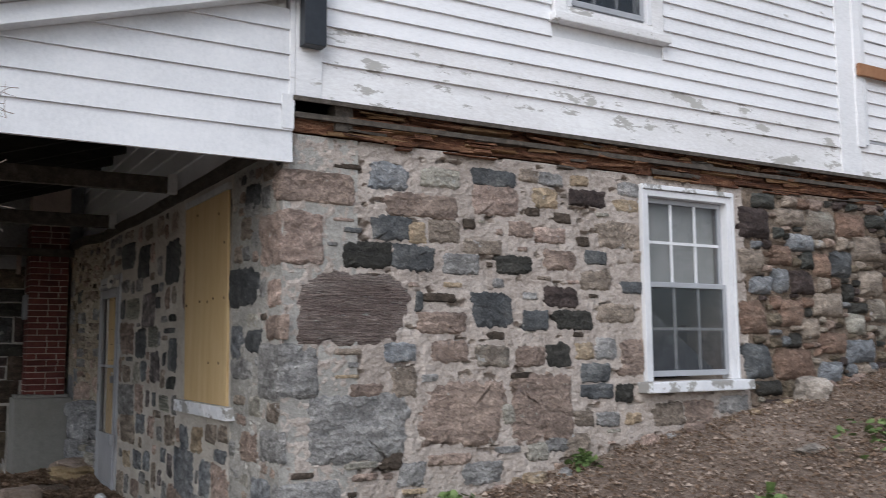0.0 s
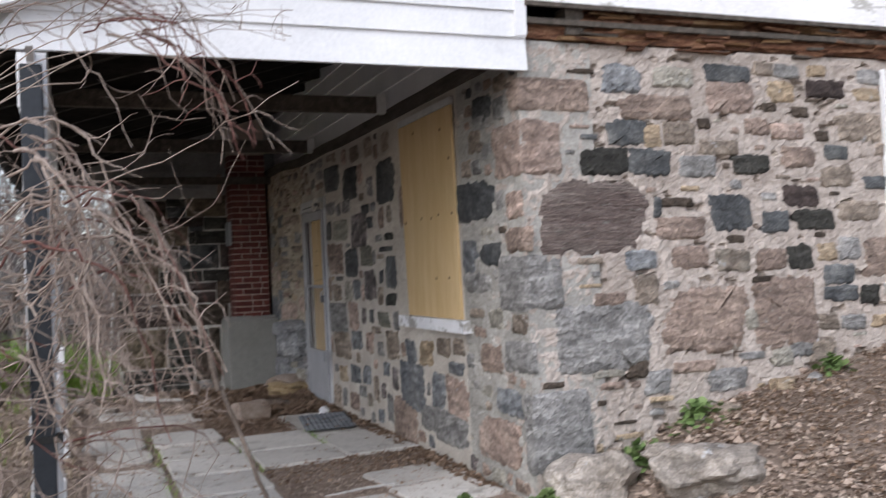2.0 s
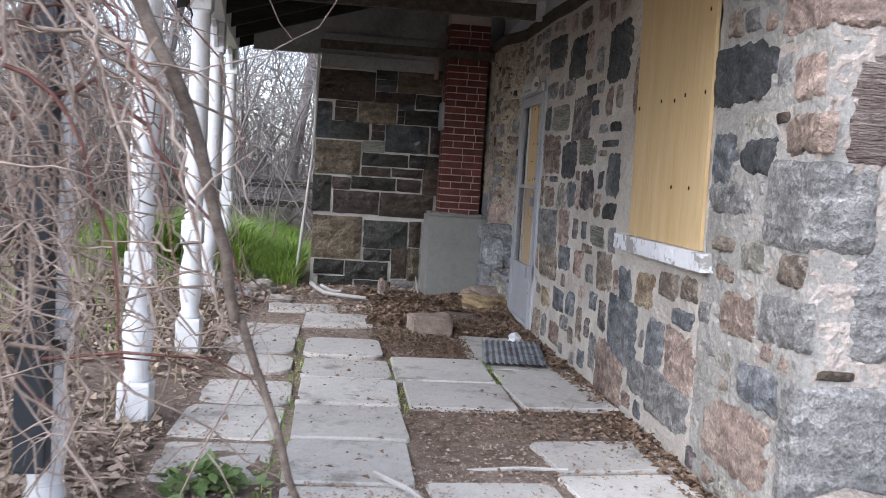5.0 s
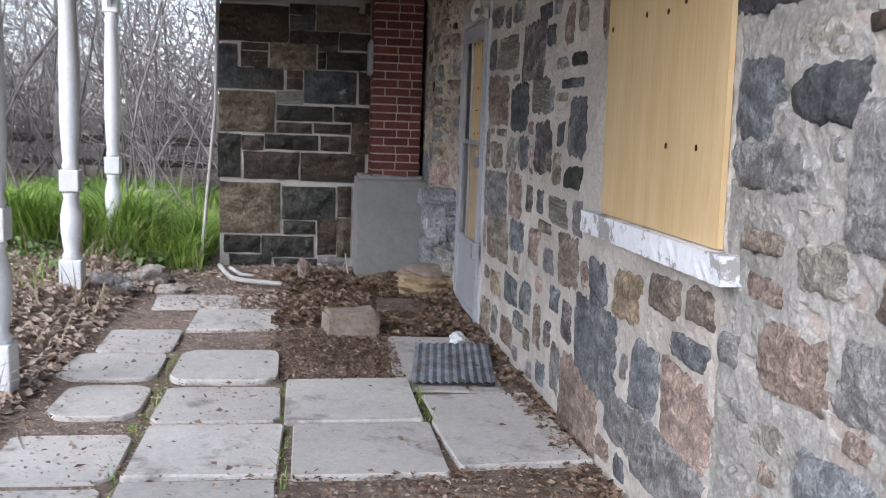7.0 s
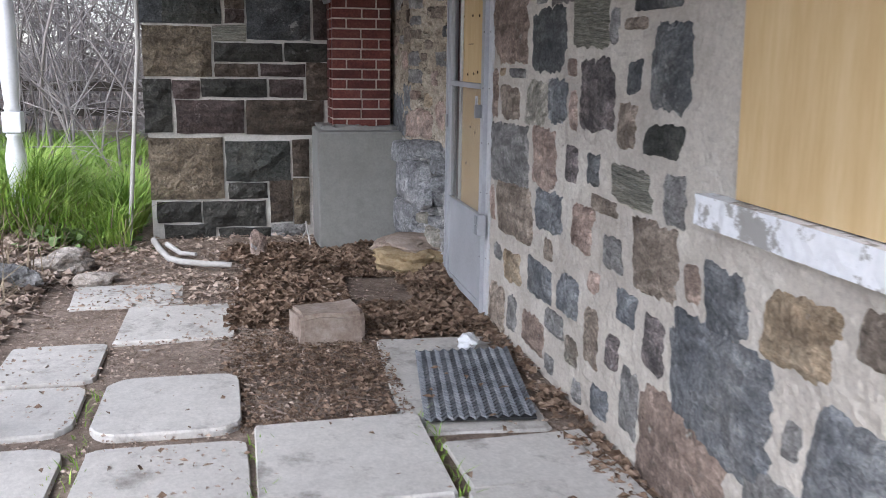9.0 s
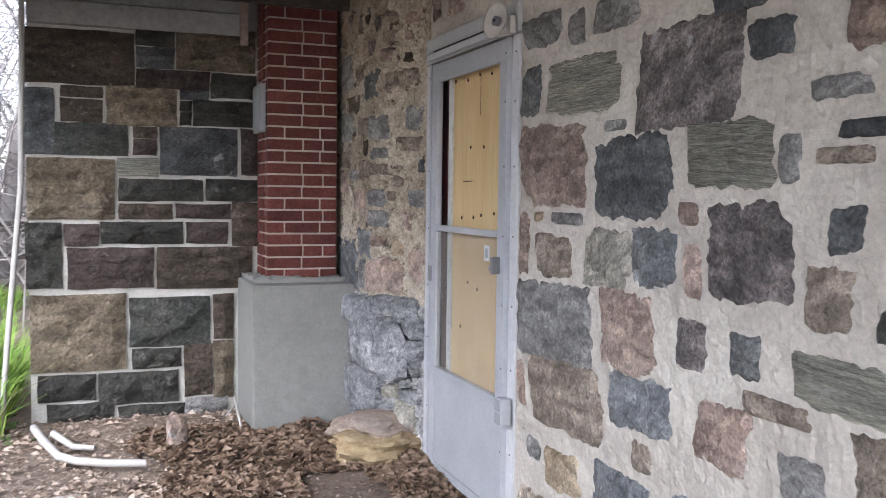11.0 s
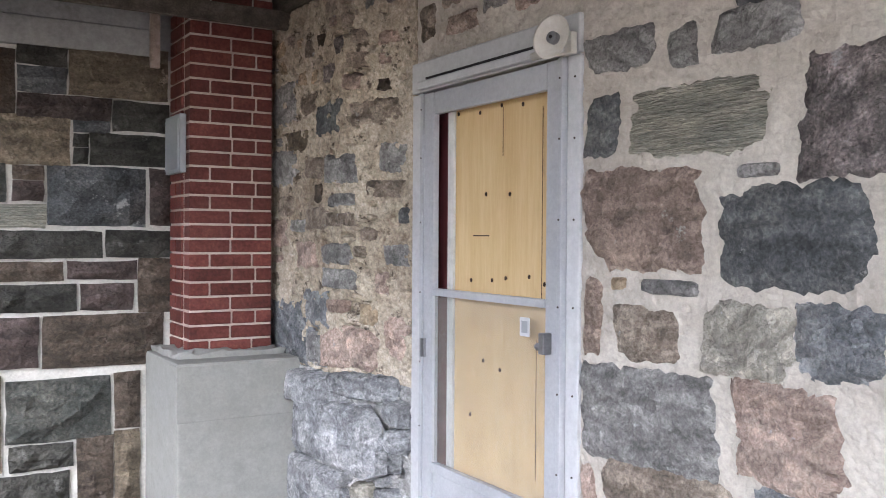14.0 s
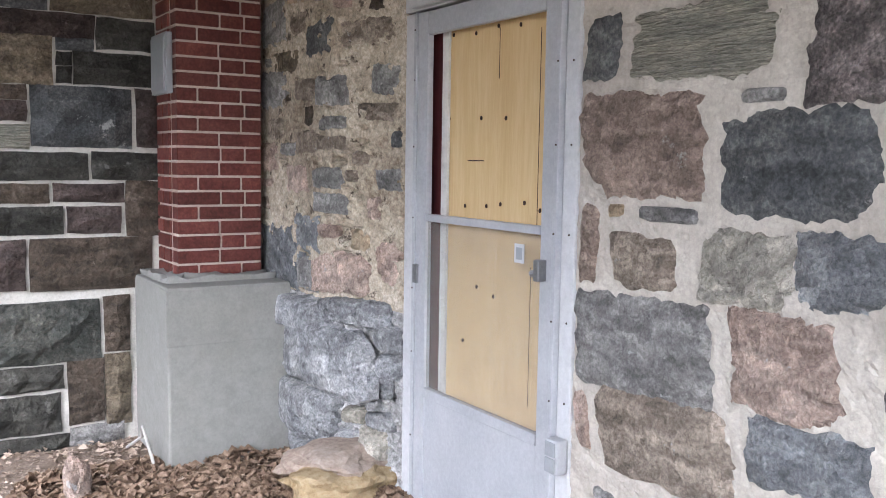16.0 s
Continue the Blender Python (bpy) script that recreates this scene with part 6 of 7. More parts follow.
def end_stone(u, v, w, h, tone):
    """A squared stone with a broken face, standing a little behind the raised joints."""
    r = random.Random(int(u * 9973 + v * 7919))
    bm = bmesh.new()
    w, h = w + 0.010, h + 0.009
    nu, nv = max(2, min(6, int(w / 0.065))), max(2, min(5, int(h / 0.06)))
    g = {}
    for i in range(nu + 1):
        for j in range(nv + 1):
            edge = i in (0, nu) or j in (0, nv)
            d = 0.004 if edge else r.uniform(0.008, 0.048)
            e = 0.004 if edge else 0.014
            g[i, j] = bm.verts.new((-w / 2 + w * i / nu + r.uniform(-e, e), -d, -h / 2 + h * j / nv + r.uniform(-e, e)))
    for i in range(nu):
        for j in range(nv):
            bm.faces.new((g[i, j], g[i + 1, j], g[i + 1, j + 1], g[i, j + 1]))
    rim = [g[i, 0] for i in range(nu + 1)] + [g[nu, j] for j in range(1, nv + 1)] + [g[i, nv] for i in range(nu - 1, -1, -1)] + [g[0, j] for j in range(nv - 1, 0, -1)]
    back = [bm.verts.new((p.co.x, 0.03, p.co.z)) for p in rim]
    for k in range(len(rim)):
        bm.faces.new((rim[k], back[k], back[(k + 1) % len(rim)], rim[(k + 1) % len(rim)]))
    bmesh.ops.recalc_face_normals(bm, faces=bm.faces[:])
    # Darker tones put the shade under the porch roof into the stone colour.
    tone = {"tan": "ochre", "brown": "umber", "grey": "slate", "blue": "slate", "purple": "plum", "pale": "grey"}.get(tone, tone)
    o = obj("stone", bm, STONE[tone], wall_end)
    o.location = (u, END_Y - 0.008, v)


# porch wall
porch_stone(3.988, 1.64, 0.174, 0.171, "dark")
porch_stone(3.626, 1.632, 0.487, 0.176, "layer")
porch_stone(3.442, 1.491, 0.123, 0.032, "grey")
porch_stone(3.846, 1.375, 0.457, 0.266, "purple")
porch_stone(3.351, 1.333, 0.405, 0.236, "dark")
porch_stone(3.89, 1.2, 0.053, 0.035, "tan")
porch_stone(3.718, 1.198, 0.191, 0.039, "grey")
porch_stone(4.017, 1.101, 0.117, 0.226, "purple")
porch_stone(3.792, 1.068, 0.213, 0.139, "brown")
porch_stone(3.474, 1.08, 0.271, 0.187, "pale")
porch_stone(3.222, 1.097, 0.217, 0.16, "blue")
porch_stone(3.814, 0.837, 0.503, 0.26, "grey")
porch_stone(3.364, 0.864, 0.288, 0.247, "pink")
porch_stone(4.016, 0.588, 0.079, 0.167, "pink")
porch_stone(3.699, 0.596, 0.454, 0.238, "brown")
porch_stone(3.284, 0.664, 0.321, 0.165, "blue")
porch_stone(3.09, 1.61, 0.463, 0.28, "mottled")
porch_stone(2.91, 1.382, 0.323, 0.163, "layer")
porch_stone(3.46, 1.835, 0.255, 0.1, "grey")
porch_stone(2.884, 1.77, 0.202, 0.073, "dark")
porch_stone(2.765, 1.652, 0.152, 0.093, "dark")
porch_stone(3.924, 1.848, 0.298, 0.108, "grey")
porch_stone(3.058, 1.232, 0.08, 0.06, "pink")
porch_stone(2.828, 1.144, 0.294, 0.243, "mottled")
porch_stone(2.824, 0.884, 0.11, 0.104, "dark")
porch_stone(2.899, 0.664, 0.204, 0.165, "pink")
porch_stone(2.542, 1.514, 0.165, 0.052, "grey")
porch_stone(2.295, 1.515, 0.211, 0.055, "green")
porch_stone(2.384, 1.421, 0.306, 0.038, "dark")
porch_stone(2.526, 1.367, 0.158, 0.038, "brown")
porch_stone(2.277, 1.24, 0.248, 0.239, "dark")
porch_stone(2.29, 1.028, 0.238, 0.094, "green")
porch_stone(2.496, 0.869, 0.293, 0.12, "layer")
porch_stone(2.204, 0.867, 0.133, 0.14, "grey")
porch_stone(2.713, 0.776, 0.222, 0.053, "brown")
porch_stone(3.708, 0.332, 0.215, 0.14, "tan")
porch_stone(3.372, 0.358, 0.323, 0.15, "blue")
porch_stone(3.02, 0.381, 0.233, 0.15, "blue")
porch_stone(2.616, 0.631, 0.146, 0.111, "grey")
porch_stone(2.303, 0.676, 0.318, 0.217, "brown")
porch_stone(3.434, 0.118, 0.308, 0.139, "purple")
porch_stone(3.904, 0.11, 0.201, 0.205, "brown")
porch_stone(3.166, 0.234, 0.215, 0.091, "grey")
porch_stone(1.903, 0.404, 0.528, 0.335, "blue")
porch_stone(1.376, 0.441, 0.225, 0.232, "blue")
porch_stone(1.886, 0.66, 0.214, 0.177, "blue")
porch_stone(1.583, 0.67, 0.278, 0.17, "tan")
porch_stone(1.249, 0.734, 0.242, 0.118, "brown")
porch_stone(0.987, 0.752, 0.174, 0.107, "brown")
porch_stone(1.047, 0.609, 0.268, 0.079, "blue")
porch_stone(1.049, 0.42, 0.366, 0.238, "pink")
porch_stone(1.188, 0.206, 0.559, 0.209, "grey")
porch_stone(1.58, 0.226, 0.299, 0.162, "grey")
porch_stone(2.086, 0.147, 0.493, 0.31, "purple")
porch_stone(0.802, 0.679, 0.125, 0.086, "grey")
porch_stone(0.436, 0.252, 0.553, 0.264, "pink")
porch_stone(3.311, 2.021, 0.446, 0.267, "dark")
porch_stone(2.33, 1.949, 0.415, 0.321, "dark")
porch_stone(3.834, 2.122, 0.404, 0.233, "dark")
porch_stone(1.95, 1.72, 0.074, 0.284, "purple")
porch_stone(0.602, 1.998, 0.16, 0.13, "brown")
porch_stone(0.739, 1.851, 0.126, 0.1, "brown")
porch_stone(0.49, 2.101, 0.229, 0.08, "grey")

porch_stone(0.648, 1.645, 0.55, 0.225, "dark")
porch_stone(0.442, 1.322, 0.285, 0.121, "dark")
porch_stone(0.765, 1.317, 0.188, 0.181, "blue")
porch_stone(0.11, 1.585, 0.20, 0.15, "pink")
porch_stone(0.10, 1.393, 0.27, 0.12, "purple")
porch_stone(0.655, 1.157, 0.385, 0.12, "grey")
porch_stone(0.274, 1.455, 0.094, 0.039, "umber")
porch_stone(0.11, 0.935, 0.19, 0.108, "brown")
porch_stone(0.15, 0.75, 0.32, 0.165, "grey")
porch_stone(0.50, 0.715, 0.30, 0.165, "purple")
porch_stone(0.295, 0.49, 0.33, 0.14, "blue")
porch_stone(0.674, 0.976, 0.203, 0.054, "brown")
porch_stone(0.41, 0.952, 0.19, 0.111, "pale")
porch_stone(0.49, 2.17, 0.26, 0.15, "dark")

# side wall
side_stone(0.648, 2.269, 0.24, 0.144, "blue")
side_stone(0.996, 2.292, 0.264, 0.111, "pale")
side_stone(0.868, 2.113, 0.461, 0.135, "purple")
side_stone(0.666, 1.966, 0.239, 0.132, "dark")
side_stone(0.832, 1.951, 0.114, 0.117, "tan")
side_stone(1.022, 1.971, 0.205, 0.123, "brown")
side_stone(0.422, 1.943, 0.105, 0.029, "dark")
side_stone(0.51, 1.806, 0.292, 0.139, "slate")
side_stone(0.812, 1.803, 0.276, 0.143, "dark")
side_stone(1.142, 1.777, 0.253, 0.113, "grey")
side_stone(1.387, 2.327, 0.306, 0.1, "dark")
side_stone(1.4, 2.192, 0.318, 0.171, "pink")
side_stone(1.198, 2.028, 0.082, 0.059, "umber")
side_stone(1.578, 2.016, 0.175, 0.097, "purple")
side_stone(1.823, 1.991, 0.228, 0.092, "pink")
side_stone(1.29, 1.891, 0.269, 0.087, "brown")
side_stone(1.535, 1.787, 0.268, 0.107, "slate")
side_stone(1.894, 1.833, 0.244, 0.121, "purple")
side_stone(2.194, 1.866, 0.184, 0.083, "dark")
side_stone(2.082, 1.966, 0.105, 0.06, "umber")
side_stone(2.398, 2.023, 0.352, 0.174, "brown")
side_stone(2.13, 2.258, 0.299, 0.103, "plum")
side_stone(1.783, 2.231, 0.182, 0.122, "tan")
side_stone(1.831, 2.355, 0.184, 0.082, "grey")
side_stone(1.646, 2.365, 0.142, 0.073, "brown")
side_stone(2.065, 2.369, 0.144, 0.069, "tan")
side_stone(2.475, 2.232, 0.215, 0.078, "tan")
side_stone(2.497, 2.346, 0.18, 0.091, "grey")
side_stone(2.19, 1.716, 0.241, 0.12, "brown")
side_stone(2.505, 1.672, 0.214, 0.077, "dark")
side_stone(2.569, 1.887, 0.103, 0.078, "brown")
side_stone(1.645, 1.599, 0.11, 0.043, "grey")
side_stone(1.893, 1.597, 0.252, 0.117, "plum")
side_stone(1.357, 1.506, 0.291, 0.214, "dark")
side_stone(1.686, 1.441, 0.198, 0.117, "dark")
side_stone(1.993, 1.453, 0.279, 0.117, "slate")
side_stone(2.354, 1.498, 0.297, 0.113, "brown")
side_stone(1.917, 2.111, 0.139, 0.063, "umber")
side_stone(1.679, 2.137, 0.111, 0.051, "umber")
side_stone(0.986, 1.572, 0.214, 0.05, "umber")
side_stone(0.847, 1.547, 0.049, 0.106, "dark")
side_stone(1.005, 1.422, 0.33, 0.117, "purple")
side_stone(0.72, 1.254, 0.202, 0.106, "blue")
side_stone(1.051, 1.255, 0.234, 0.117, "purple")
side_stone(1.357, 1.227, 0.24, 0.123, "red")
side_stone(1.649, 1.218, 0.218, 0.116, "purple")
side_stone(1.86, 1.225, 0.203, 0.136, "slate")
side_stone(2.079, 1.25, 0.141, 0.099, "tan")
side_stone(2.259, 1.264, 0.17, 0.13, "grey")
side_stone(2.492, 1.215, 0.201, 0.226, "purple")
side_stone(2.165, 1.108, 0.247, 0.11, "dark")
side_stone(2.174, 0.989, 0.271, 0.091, "dark")
side_stone(2.407, 0.973, 0.148, 0.111, "slate")
side_stone(1.56, 1.103, 0.128, 0.035, "umber")
side_stone(0.747, 1.08, 0.147, 0.177, "brown")
side_stone(0.505, 1.042, 0.193, 0.072, "purple")
side_stone(1.157, 0.884, 0.526, 0.341, "purple")
side_stone(1.733, 0.902, 0.457, 0.395, "purple")
side_stone(0.447, 0.833, 0.575, 0.339, "grey")
side_stone(1.47, 0.874, 0.084, 0.119, "pale")
side_stone(2.054, 0.817, 0.162, 0.097, "brown")
side_stone(2.255, 0.804, 0.192, 0.091, "grey")
side_stone(2.475, 0.803, 0.15, 0.074, "tan")
side_stone(1.467, 0.658, 0.167, 0.041, "grey")
side_stone(1.69, 0.631, 0.152, 0.103, "pale")
side_stone(1.834, 0.67, 0.178, 0.098, "grey")
side_stone(2.003, 0.65, 0.206, 0.135, "brown")
side_stone(1.056, 0.628, 0.29, 0.065, "purple")
side_stone(1.271, 0.533, 0.261, 0.115, "grey")
side_stone(0.791, 0.561, 0.165, 0.126, "grey")
side_stone(0.668, 0.648, 0.133, 0.094, "umber")
side_stone(0.48, 0.633, 0.207, 0.037, "pale")
side_stone(0.423, 1.512, 0.626, 0.364, "band")
side_stone(3.71, 1.16, 0.274, 0.248, "dark")
side_stone(4.108, 1.133, 0.439, 0.23, "brown")
side_stone(4.724, 1.916, 0.257, 0.192, "dark")
side_stone(4.876, 1.446, 0.217, 0.154, "pale")
side_stone(2.804, 0.814, 0.273, 0.141, "brown")
side_stone(3.096, 0.815, 0.275, 0.156, "purple")
side_stone(3.67, 1.482, 0.274, 0.23, "red")
side_stone(3.732, 2.192, 0.31, 0.215, "purple")
side_stone(4.142, 2.262, 0.35, 0.133, "brown")
side_stone(4.502, 2.23, 0.313, 0.205, "red")
side_stone(4.015, 1.96, 0.226, 0.153, "brown")
side_stone(4.245, 1.761, 0.266, 0.176, "purple")
side_stone(4.537, 1.59, 0.346, 0.179, "brown")
side_stone(5.091, 1.774, 0.3, 0.21, "brown")
side_stone(4.581, 1.291, 0.346, 0.155, "red")
side_stone(4.932, 1.232, 0.363, 0.181, "grey")
side_stone(4.097, 1.529, 0.26, 0.194, "red")
side_stone(3.682, 1.913, 0.245, 0.17, "brown")
side_stone(3.778, 1.725, 0.217, 0.127, "grey")
side_stone(4.877, 2.242, 0.366, 0.187, "red")
side_stone(4.252, 2.07, 0.301, 0.133, "blue")
side_stone(5.082, 2.066, 0.376, 0.188, "brown")
side_stone(4.486, 1.902, 0.193, 0.18, "red")
side_stone(4.527, 1.06, 0.274, 0.175, "blue")
side_stone(4.15, 0.93, 0.324, 0.149, "brown")
side_stone(3.82, 0.96, 0.277, 0.104, "grey")
side_stone(3.438, 0.86, 0.29, 0.121, "grey")
side_stone(4.317, 1.4, 0.2, 0.153, "brown")
side_stone(5.174, 1.555, 0.211, 0.186, "red")

# bulging wall beside the door
rubble_stone(6.090, 1.949, 0.3, 0.193, "grey")
rubble_stone(5.583, 1.833, 0.236, 0.136, "dark")
rubble_stone(5.936, 1.767, 0.295, 0.093, "ochre")
rubble_stone(6.092, 1.651, 0.286, 0.166, "grey")
rubble_stone(5.741, 1.627, 0.243, 0.089, "brown")
rubble_stone(5.481, 1.609, 0.236, 0.113, "grey")
rubble_stone(5.160, 1.639, 0.189, 0.117, "grey")
rubble_stone(5.211, 1.518, 0.234, 0.069, "brown")
rubble_stone(6.054, 1.47, 0.208, 0.091, "brown")
rubble_stone(5.708, 1.403, 0.227, 0.094, "brown")
rubble_stone(5.487, 1.397, 0.215, 0.055, "brown")
rubble_stone(5.457, 1.48, 0.189, 0.054, "grey")
rubble_stone(5.104, 1.41, 0.073, 0.058, "dark")
rubble_stone(5.916, 1.373, 0.181, 0.055, "grey")
rubble_stone(6.149, 1.339, 0.217, 0.128, "pink")
rubble_stone(5.521, 1.253, 0.253, 0.085, "grey")
rubble_stone(5.811, 1.243, 0.239, 0.118, "pink")
rubble_stone(5.144, 1.255, 0.169, 0.091, "grey")
rubble_stone(5.254, 1.832, 0.318, 0.102, "brown")
rubble_stone(5.790, 1.92, 0.196, 0.085, "brown")
rubble_stone(6.026, 0.88, 0.473, 0.285, "blue")
rubble_stone(5.705, 1.006, 0.267, 0.164, "blue")
rubble_stone(5.412, 0.861, 0.329, 0.157, "pink")
rubble_stone(5.708, 0.828, 0.23, 0.138, "grey")
rubble_stone(5.150, 0.924, 0.133, 0.169, "pink")
rubble_stone(5.491, 1.149, 0.262, 0.075, "grey")
rubble_stone(5.502, 1.033, 0.161, 0.055, "pink")
rubble_stone(5.747, 0.654, 0.648, 0.139, "pale")
rubble_stone(5.320, 0.719, 0.366, 0.096, "pale")
rubble_stone(5.493, 0.507, 0.719, 0.251, "layer")
rubble_stone(5.714, 0.232, 0.589, 0.203, "pale")
rubble_stone(5.111, 0.635, 0.131, 0.091, "pale")
rubble_stone(5.301, 0.438, 0.373, 0.106, "pale")
rubble_stone(5.092, 0.529, 0.092, 0.091, "grey")

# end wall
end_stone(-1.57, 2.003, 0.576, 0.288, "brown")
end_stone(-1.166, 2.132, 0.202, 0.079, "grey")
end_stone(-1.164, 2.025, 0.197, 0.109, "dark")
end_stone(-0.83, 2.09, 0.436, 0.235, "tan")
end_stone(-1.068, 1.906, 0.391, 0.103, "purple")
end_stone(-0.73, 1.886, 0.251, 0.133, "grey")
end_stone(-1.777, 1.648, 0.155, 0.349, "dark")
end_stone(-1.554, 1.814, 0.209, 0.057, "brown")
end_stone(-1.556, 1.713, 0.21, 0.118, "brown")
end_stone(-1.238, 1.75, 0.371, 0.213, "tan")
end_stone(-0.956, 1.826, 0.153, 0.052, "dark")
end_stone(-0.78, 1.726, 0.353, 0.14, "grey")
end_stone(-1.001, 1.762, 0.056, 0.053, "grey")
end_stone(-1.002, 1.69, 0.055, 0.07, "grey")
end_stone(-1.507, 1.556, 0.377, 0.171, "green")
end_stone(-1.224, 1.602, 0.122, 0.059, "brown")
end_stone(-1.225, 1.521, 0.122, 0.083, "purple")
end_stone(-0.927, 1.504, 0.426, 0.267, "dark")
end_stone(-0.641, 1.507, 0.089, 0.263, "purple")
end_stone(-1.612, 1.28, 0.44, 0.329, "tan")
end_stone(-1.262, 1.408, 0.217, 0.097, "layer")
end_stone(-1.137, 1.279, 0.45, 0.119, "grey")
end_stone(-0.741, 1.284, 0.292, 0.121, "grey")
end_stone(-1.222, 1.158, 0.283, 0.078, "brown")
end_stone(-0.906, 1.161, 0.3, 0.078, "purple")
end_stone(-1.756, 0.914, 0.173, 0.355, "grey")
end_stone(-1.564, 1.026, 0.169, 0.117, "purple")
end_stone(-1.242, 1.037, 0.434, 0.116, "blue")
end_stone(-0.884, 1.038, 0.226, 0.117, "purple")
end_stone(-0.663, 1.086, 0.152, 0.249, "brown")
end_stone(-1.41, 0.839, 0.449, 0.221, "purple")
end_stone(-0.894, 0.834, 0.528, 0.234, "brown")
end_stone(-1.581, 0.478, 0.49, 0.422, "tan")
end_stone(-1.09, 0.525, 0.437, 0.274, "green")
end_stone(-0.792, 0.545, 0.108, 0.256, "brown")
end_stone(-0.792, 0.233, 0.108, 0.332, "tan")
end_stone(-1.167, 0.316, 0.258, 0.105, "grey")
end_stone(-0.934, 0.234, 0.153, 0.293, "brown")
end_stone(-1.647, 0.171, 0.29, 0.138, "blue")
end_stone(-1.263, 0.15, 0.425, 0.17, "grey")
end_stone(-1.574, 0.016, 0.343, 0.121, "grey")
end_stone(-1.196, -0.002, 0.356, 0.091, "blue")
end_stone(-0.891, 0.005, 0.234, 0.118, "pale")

# rounded quoins that turn the corner
def quoin(z0, z1, la, lb, tone, seed):
    bm = bmesh.new()
    bmesh.ops.create_icosphere(bm, subdivisions=4, radius=1.0)
    for v in bm.verts:
        c = v.co.normalized()
        s = (abs(c.x) ** 14 + abs(c.y) ** 14 + abs(c.z) ** 14) ** (-1 / 14) * (1 + 0.09 * noise.noise(c * 1.6 + Vector((seed, 0, 0))) + 0.035 * noise.noise(c * 6 + Vector((0, seed, 0))))
        v.co = Vector((c.x * (lb + 0.02) / 2 * s, c.y * (la + 0.02) / 2 * s, c.z * (z1 - z0) / 2 * s))
    o = obj("stone", bm, STONE[tone], wall_corner)
    o.location = ((lb - 0.006) / 2, (la - 0.006) / 2, (z0 + z1) / 2)
    SPOTS["A"].append((la / 2, (z0 + z1) / 2, la, z1 - z0))
    SPOTS["B"].append((lb / 2, (z0 + z1) / 2, lb, z1 - z0))


quoin(1.73, 2.04, 0.34, 0.24, "pink", 3)
quoin(1.00, 1.31, 0.34, 0.21, "grey", 5)
quoin(2.08, 2.26, 0.12, 0.42, "purple", 7)
quoin(0.13, 0.57, 0.09, 0.35, "grey", 9)


def fill(wall, parent, u0, u1, v0, v1, count, wr, hr, gap, tones, seed, holes, tries=9000, **kw):
    """Smaller stones in the gaps that the large ones leave."""
    r = random.Random(seed)
    made = 0
    for k in range(tries):
        f = 1 - 0.6 * k / tries
        w, h = r.uniform(*wr) * f, r.uniform(*hr) * f
        u, v = r.uniform(u0 + w / 2, u1 - w / 2), r.uniform(v0 + h / 2, v1 - h / 2)
        if any(a - w / 2 - 0.03 < u < b + w / 2 + 0.03 and c - h / 2 - 0.03 < v < d + h / 2 + 0.03 for a, b, c, d in holes):
            continue
        if any(abs(u - a) < (w + c) / 2 * 0.95 + gap and abs(v - b) < (h + d) / 2 * 0.95 + gap for a, b, c, d in SPOTS[wall]):
            continue
        field_stone(wall, u, v, w, h, r.choice(tones), parent, **kw)
        made += 1
        if made >= count:
            break


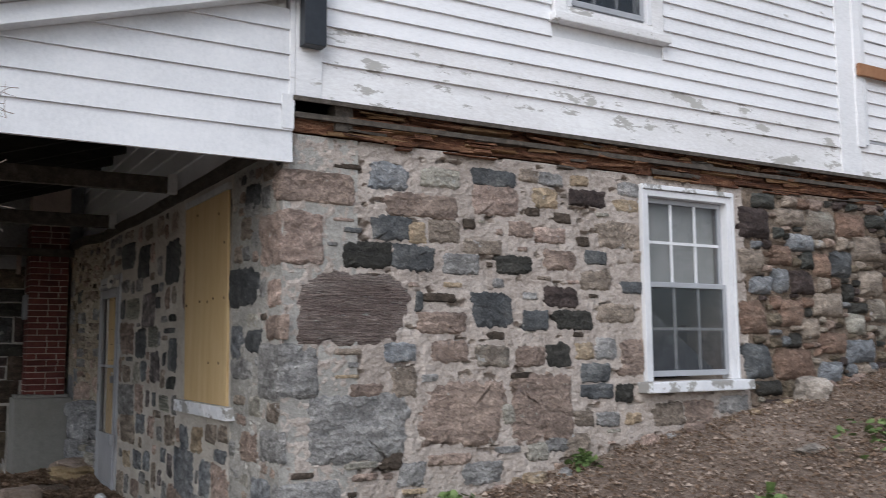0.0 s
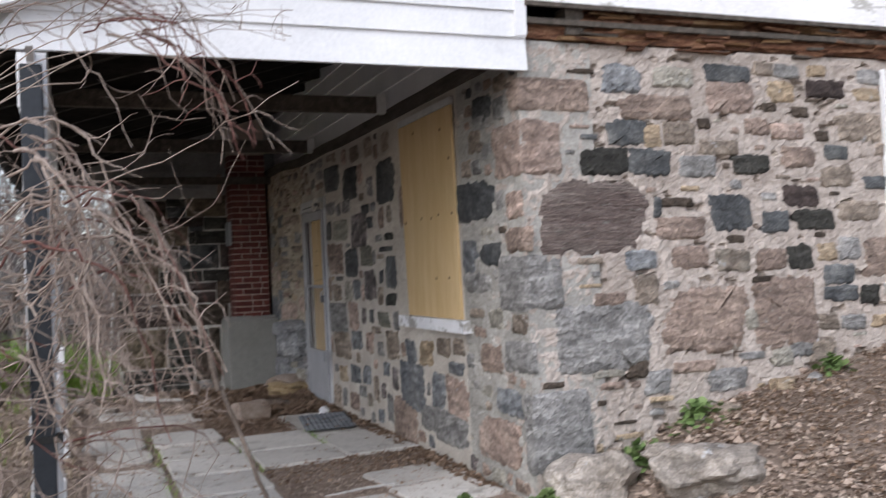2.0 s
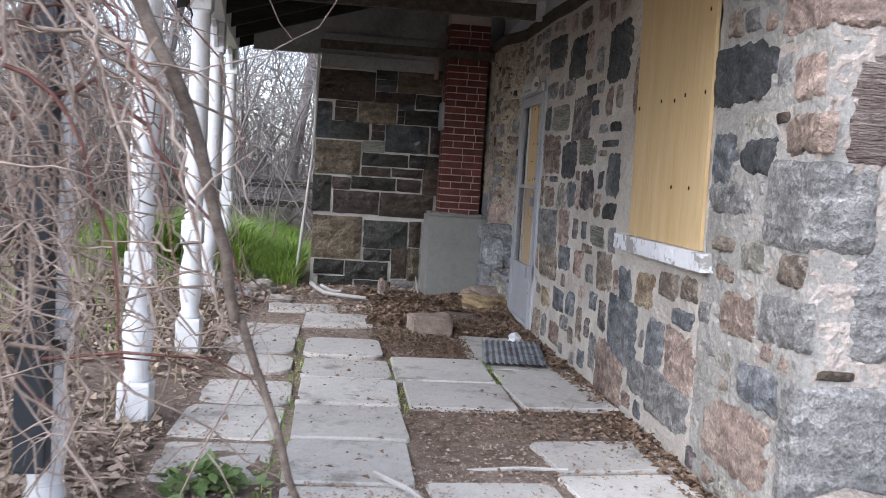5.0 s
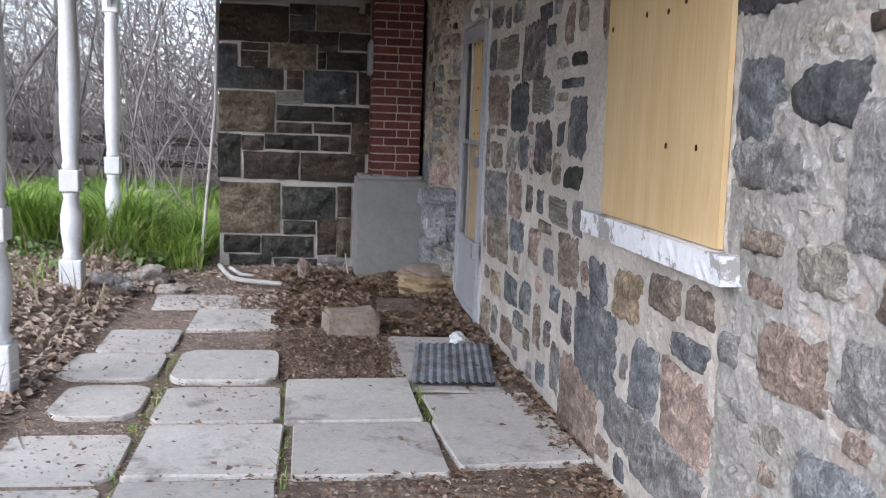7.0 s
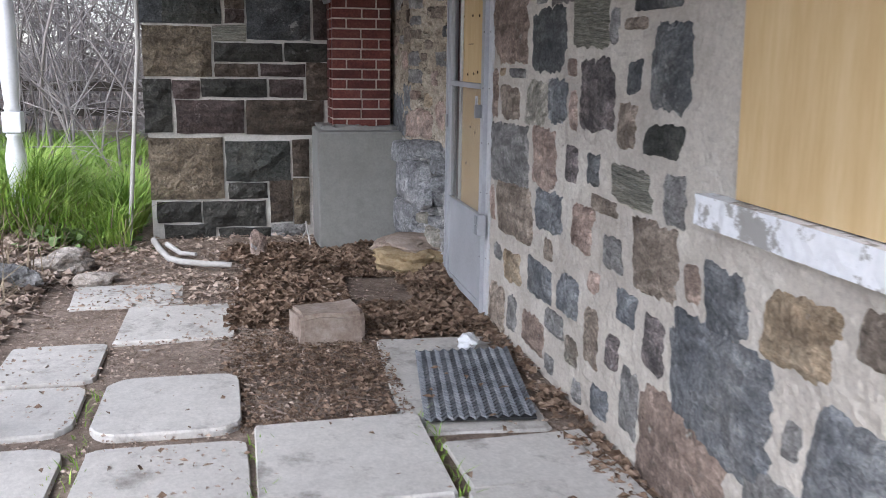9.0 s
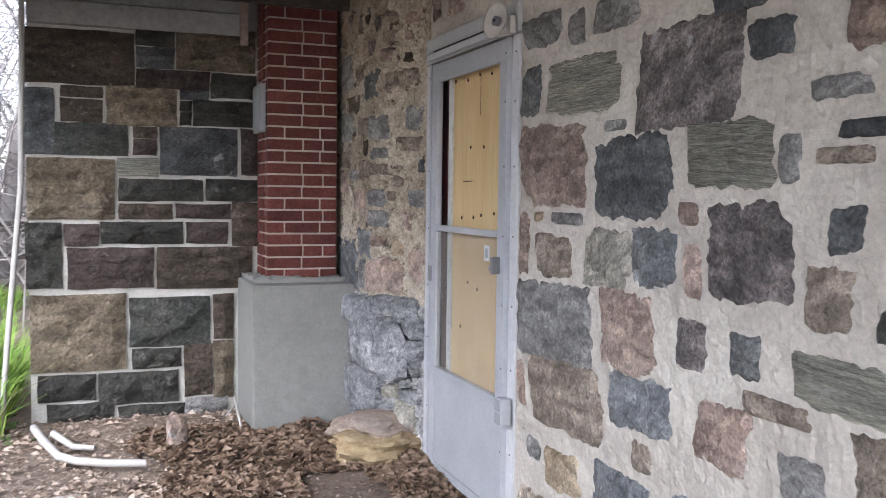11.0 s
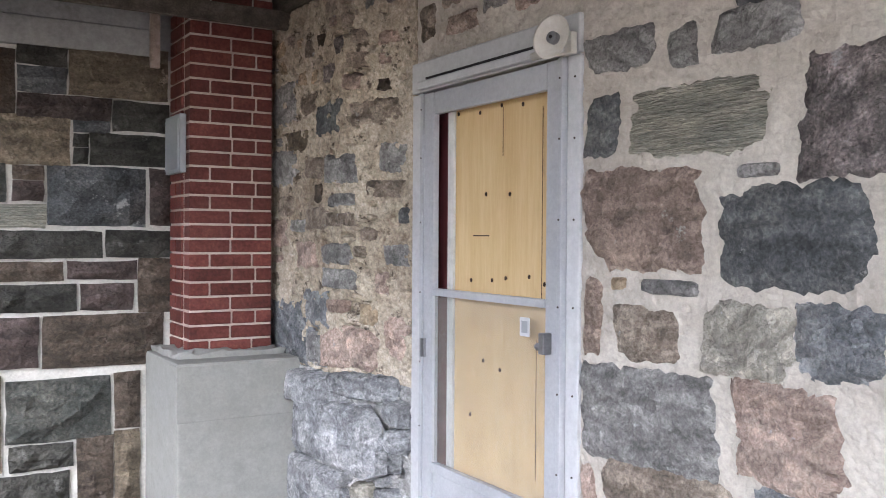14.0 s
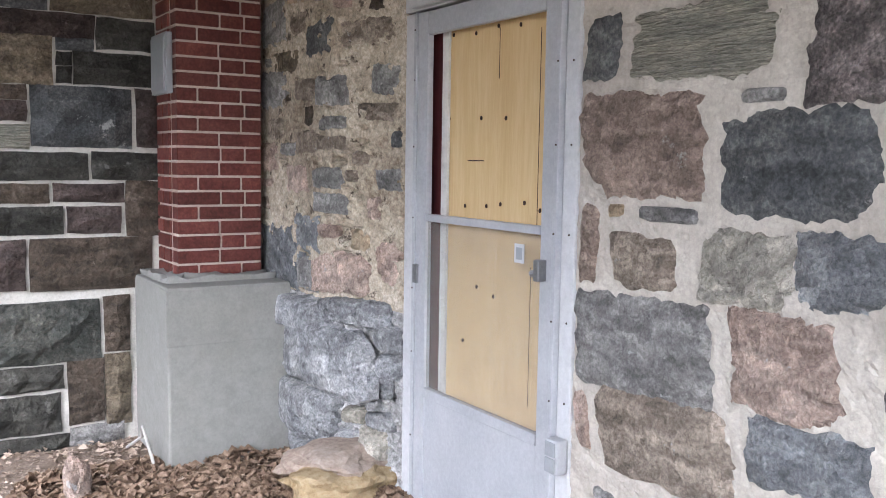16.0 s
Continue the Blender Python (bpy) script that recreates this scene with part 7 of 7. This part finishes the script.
HOLES_A = [(4.0, 5.06, -0.1, 2.02), (0.76, 2.07, 0.82, 2.38)]
MIX = ["purple", "grey", "brown", "dark", "grey", "blue", "red", "mottled", "brown", "pink"]
fill("A", wall_corner, 0.02, 0.74, 1.75, 2.34, 12, (0.12, 0.26), (0.10, 0.18), 0.02, ["brown", "grey", "dark", "purple"], 40, HOLES_A)
fill("A", wall_porch, 0.75, 4.05, 0.0, 2.36, 130, (0.12, 0.34), (0.12, 0.28), 0.024, MIX, 41, HOLES_A)
fill("A", wall_corner, 0.02, 0.78, 0.3, 1.78, 9, (0.12, 0.30), (0.08, 0.20), 0.02, ["grey", "pale", "brown", "pale", "purple"], 49, HOLES_A, proud=0.004, rim=-0.003)
fill("A", wall_corner, 0.02, 0.75, 0.0, 0.40, 10, (0.12, 0.30), (0.10, 0.18), 0.03, ["grey", "pink", "purple", "pale"], 46, HOLES_A)
fill("A", wall_rubble, 5.09, 6.5, 0.74, 2.34, 46, (0.05, 0.16), (0.04, 0.10), 0.02, ["brown", "grey", "pink", "umber", "tan", "brown", "mottled"], 42, HOLES_A, proud=0.008, rim=-0.004, jag=0.05)
fill("A", wall_porch, 4.05, 5.02, 2.0, 2.36, 12, (0.1, 0.25), (0.08, 0.15), 0.03, ["brown", "pink", "grey"], 47, HOLES_A)
fill("A", wall_rubble_foot, 5.08, 6.5, -0.05, 0.76, 46, (0.10, 0.30), (0.06, 0.18), 0.002, ["limed", "limed", "pale", "limed", "grey"], 43, HOLES_A, proud=0.045, rim=0.008, jag=0.04, cleft=0.3, dome=12.0)
HOLES_B = [(2.44, 3.60, 0.95, 2.43)]
fill("B", wall_side, 0.02, 2.6, 0.0, 2.40, 90, (0.05, 0.20), (0.018, 0.06), 0.012, ["purple", "grey", "brown", "umber", "pink", "tan", "pale", "umber"], 44, HOLES_B, proud=0.010, jag=0.05)
fill("B", wall_side_old, 3.63, 7.0, 0.7, 2.44, 190, (0.10, 0.26), (0.09, 0.19), 0.002, ["rust", "red", "brown", "purple", "slate", "ochre", "rust", "umber", "blue", "green", "plum"], 45, HOLES_B, proud=0.055, rim=0.008, cleft=0.1, dome=3.0)
fill("B", wall_side_old, 3.63, 7.0, 0.7, 2.44, 120, (0.05, 0.12), (0.04, 0.09), 0.0, ["rust", "red", "umber", "purple", "slate", "ochre", "plum"], 48, HOLES_B, proud=0.045, rim=0.006, cleft=0.1, dome=3.0)
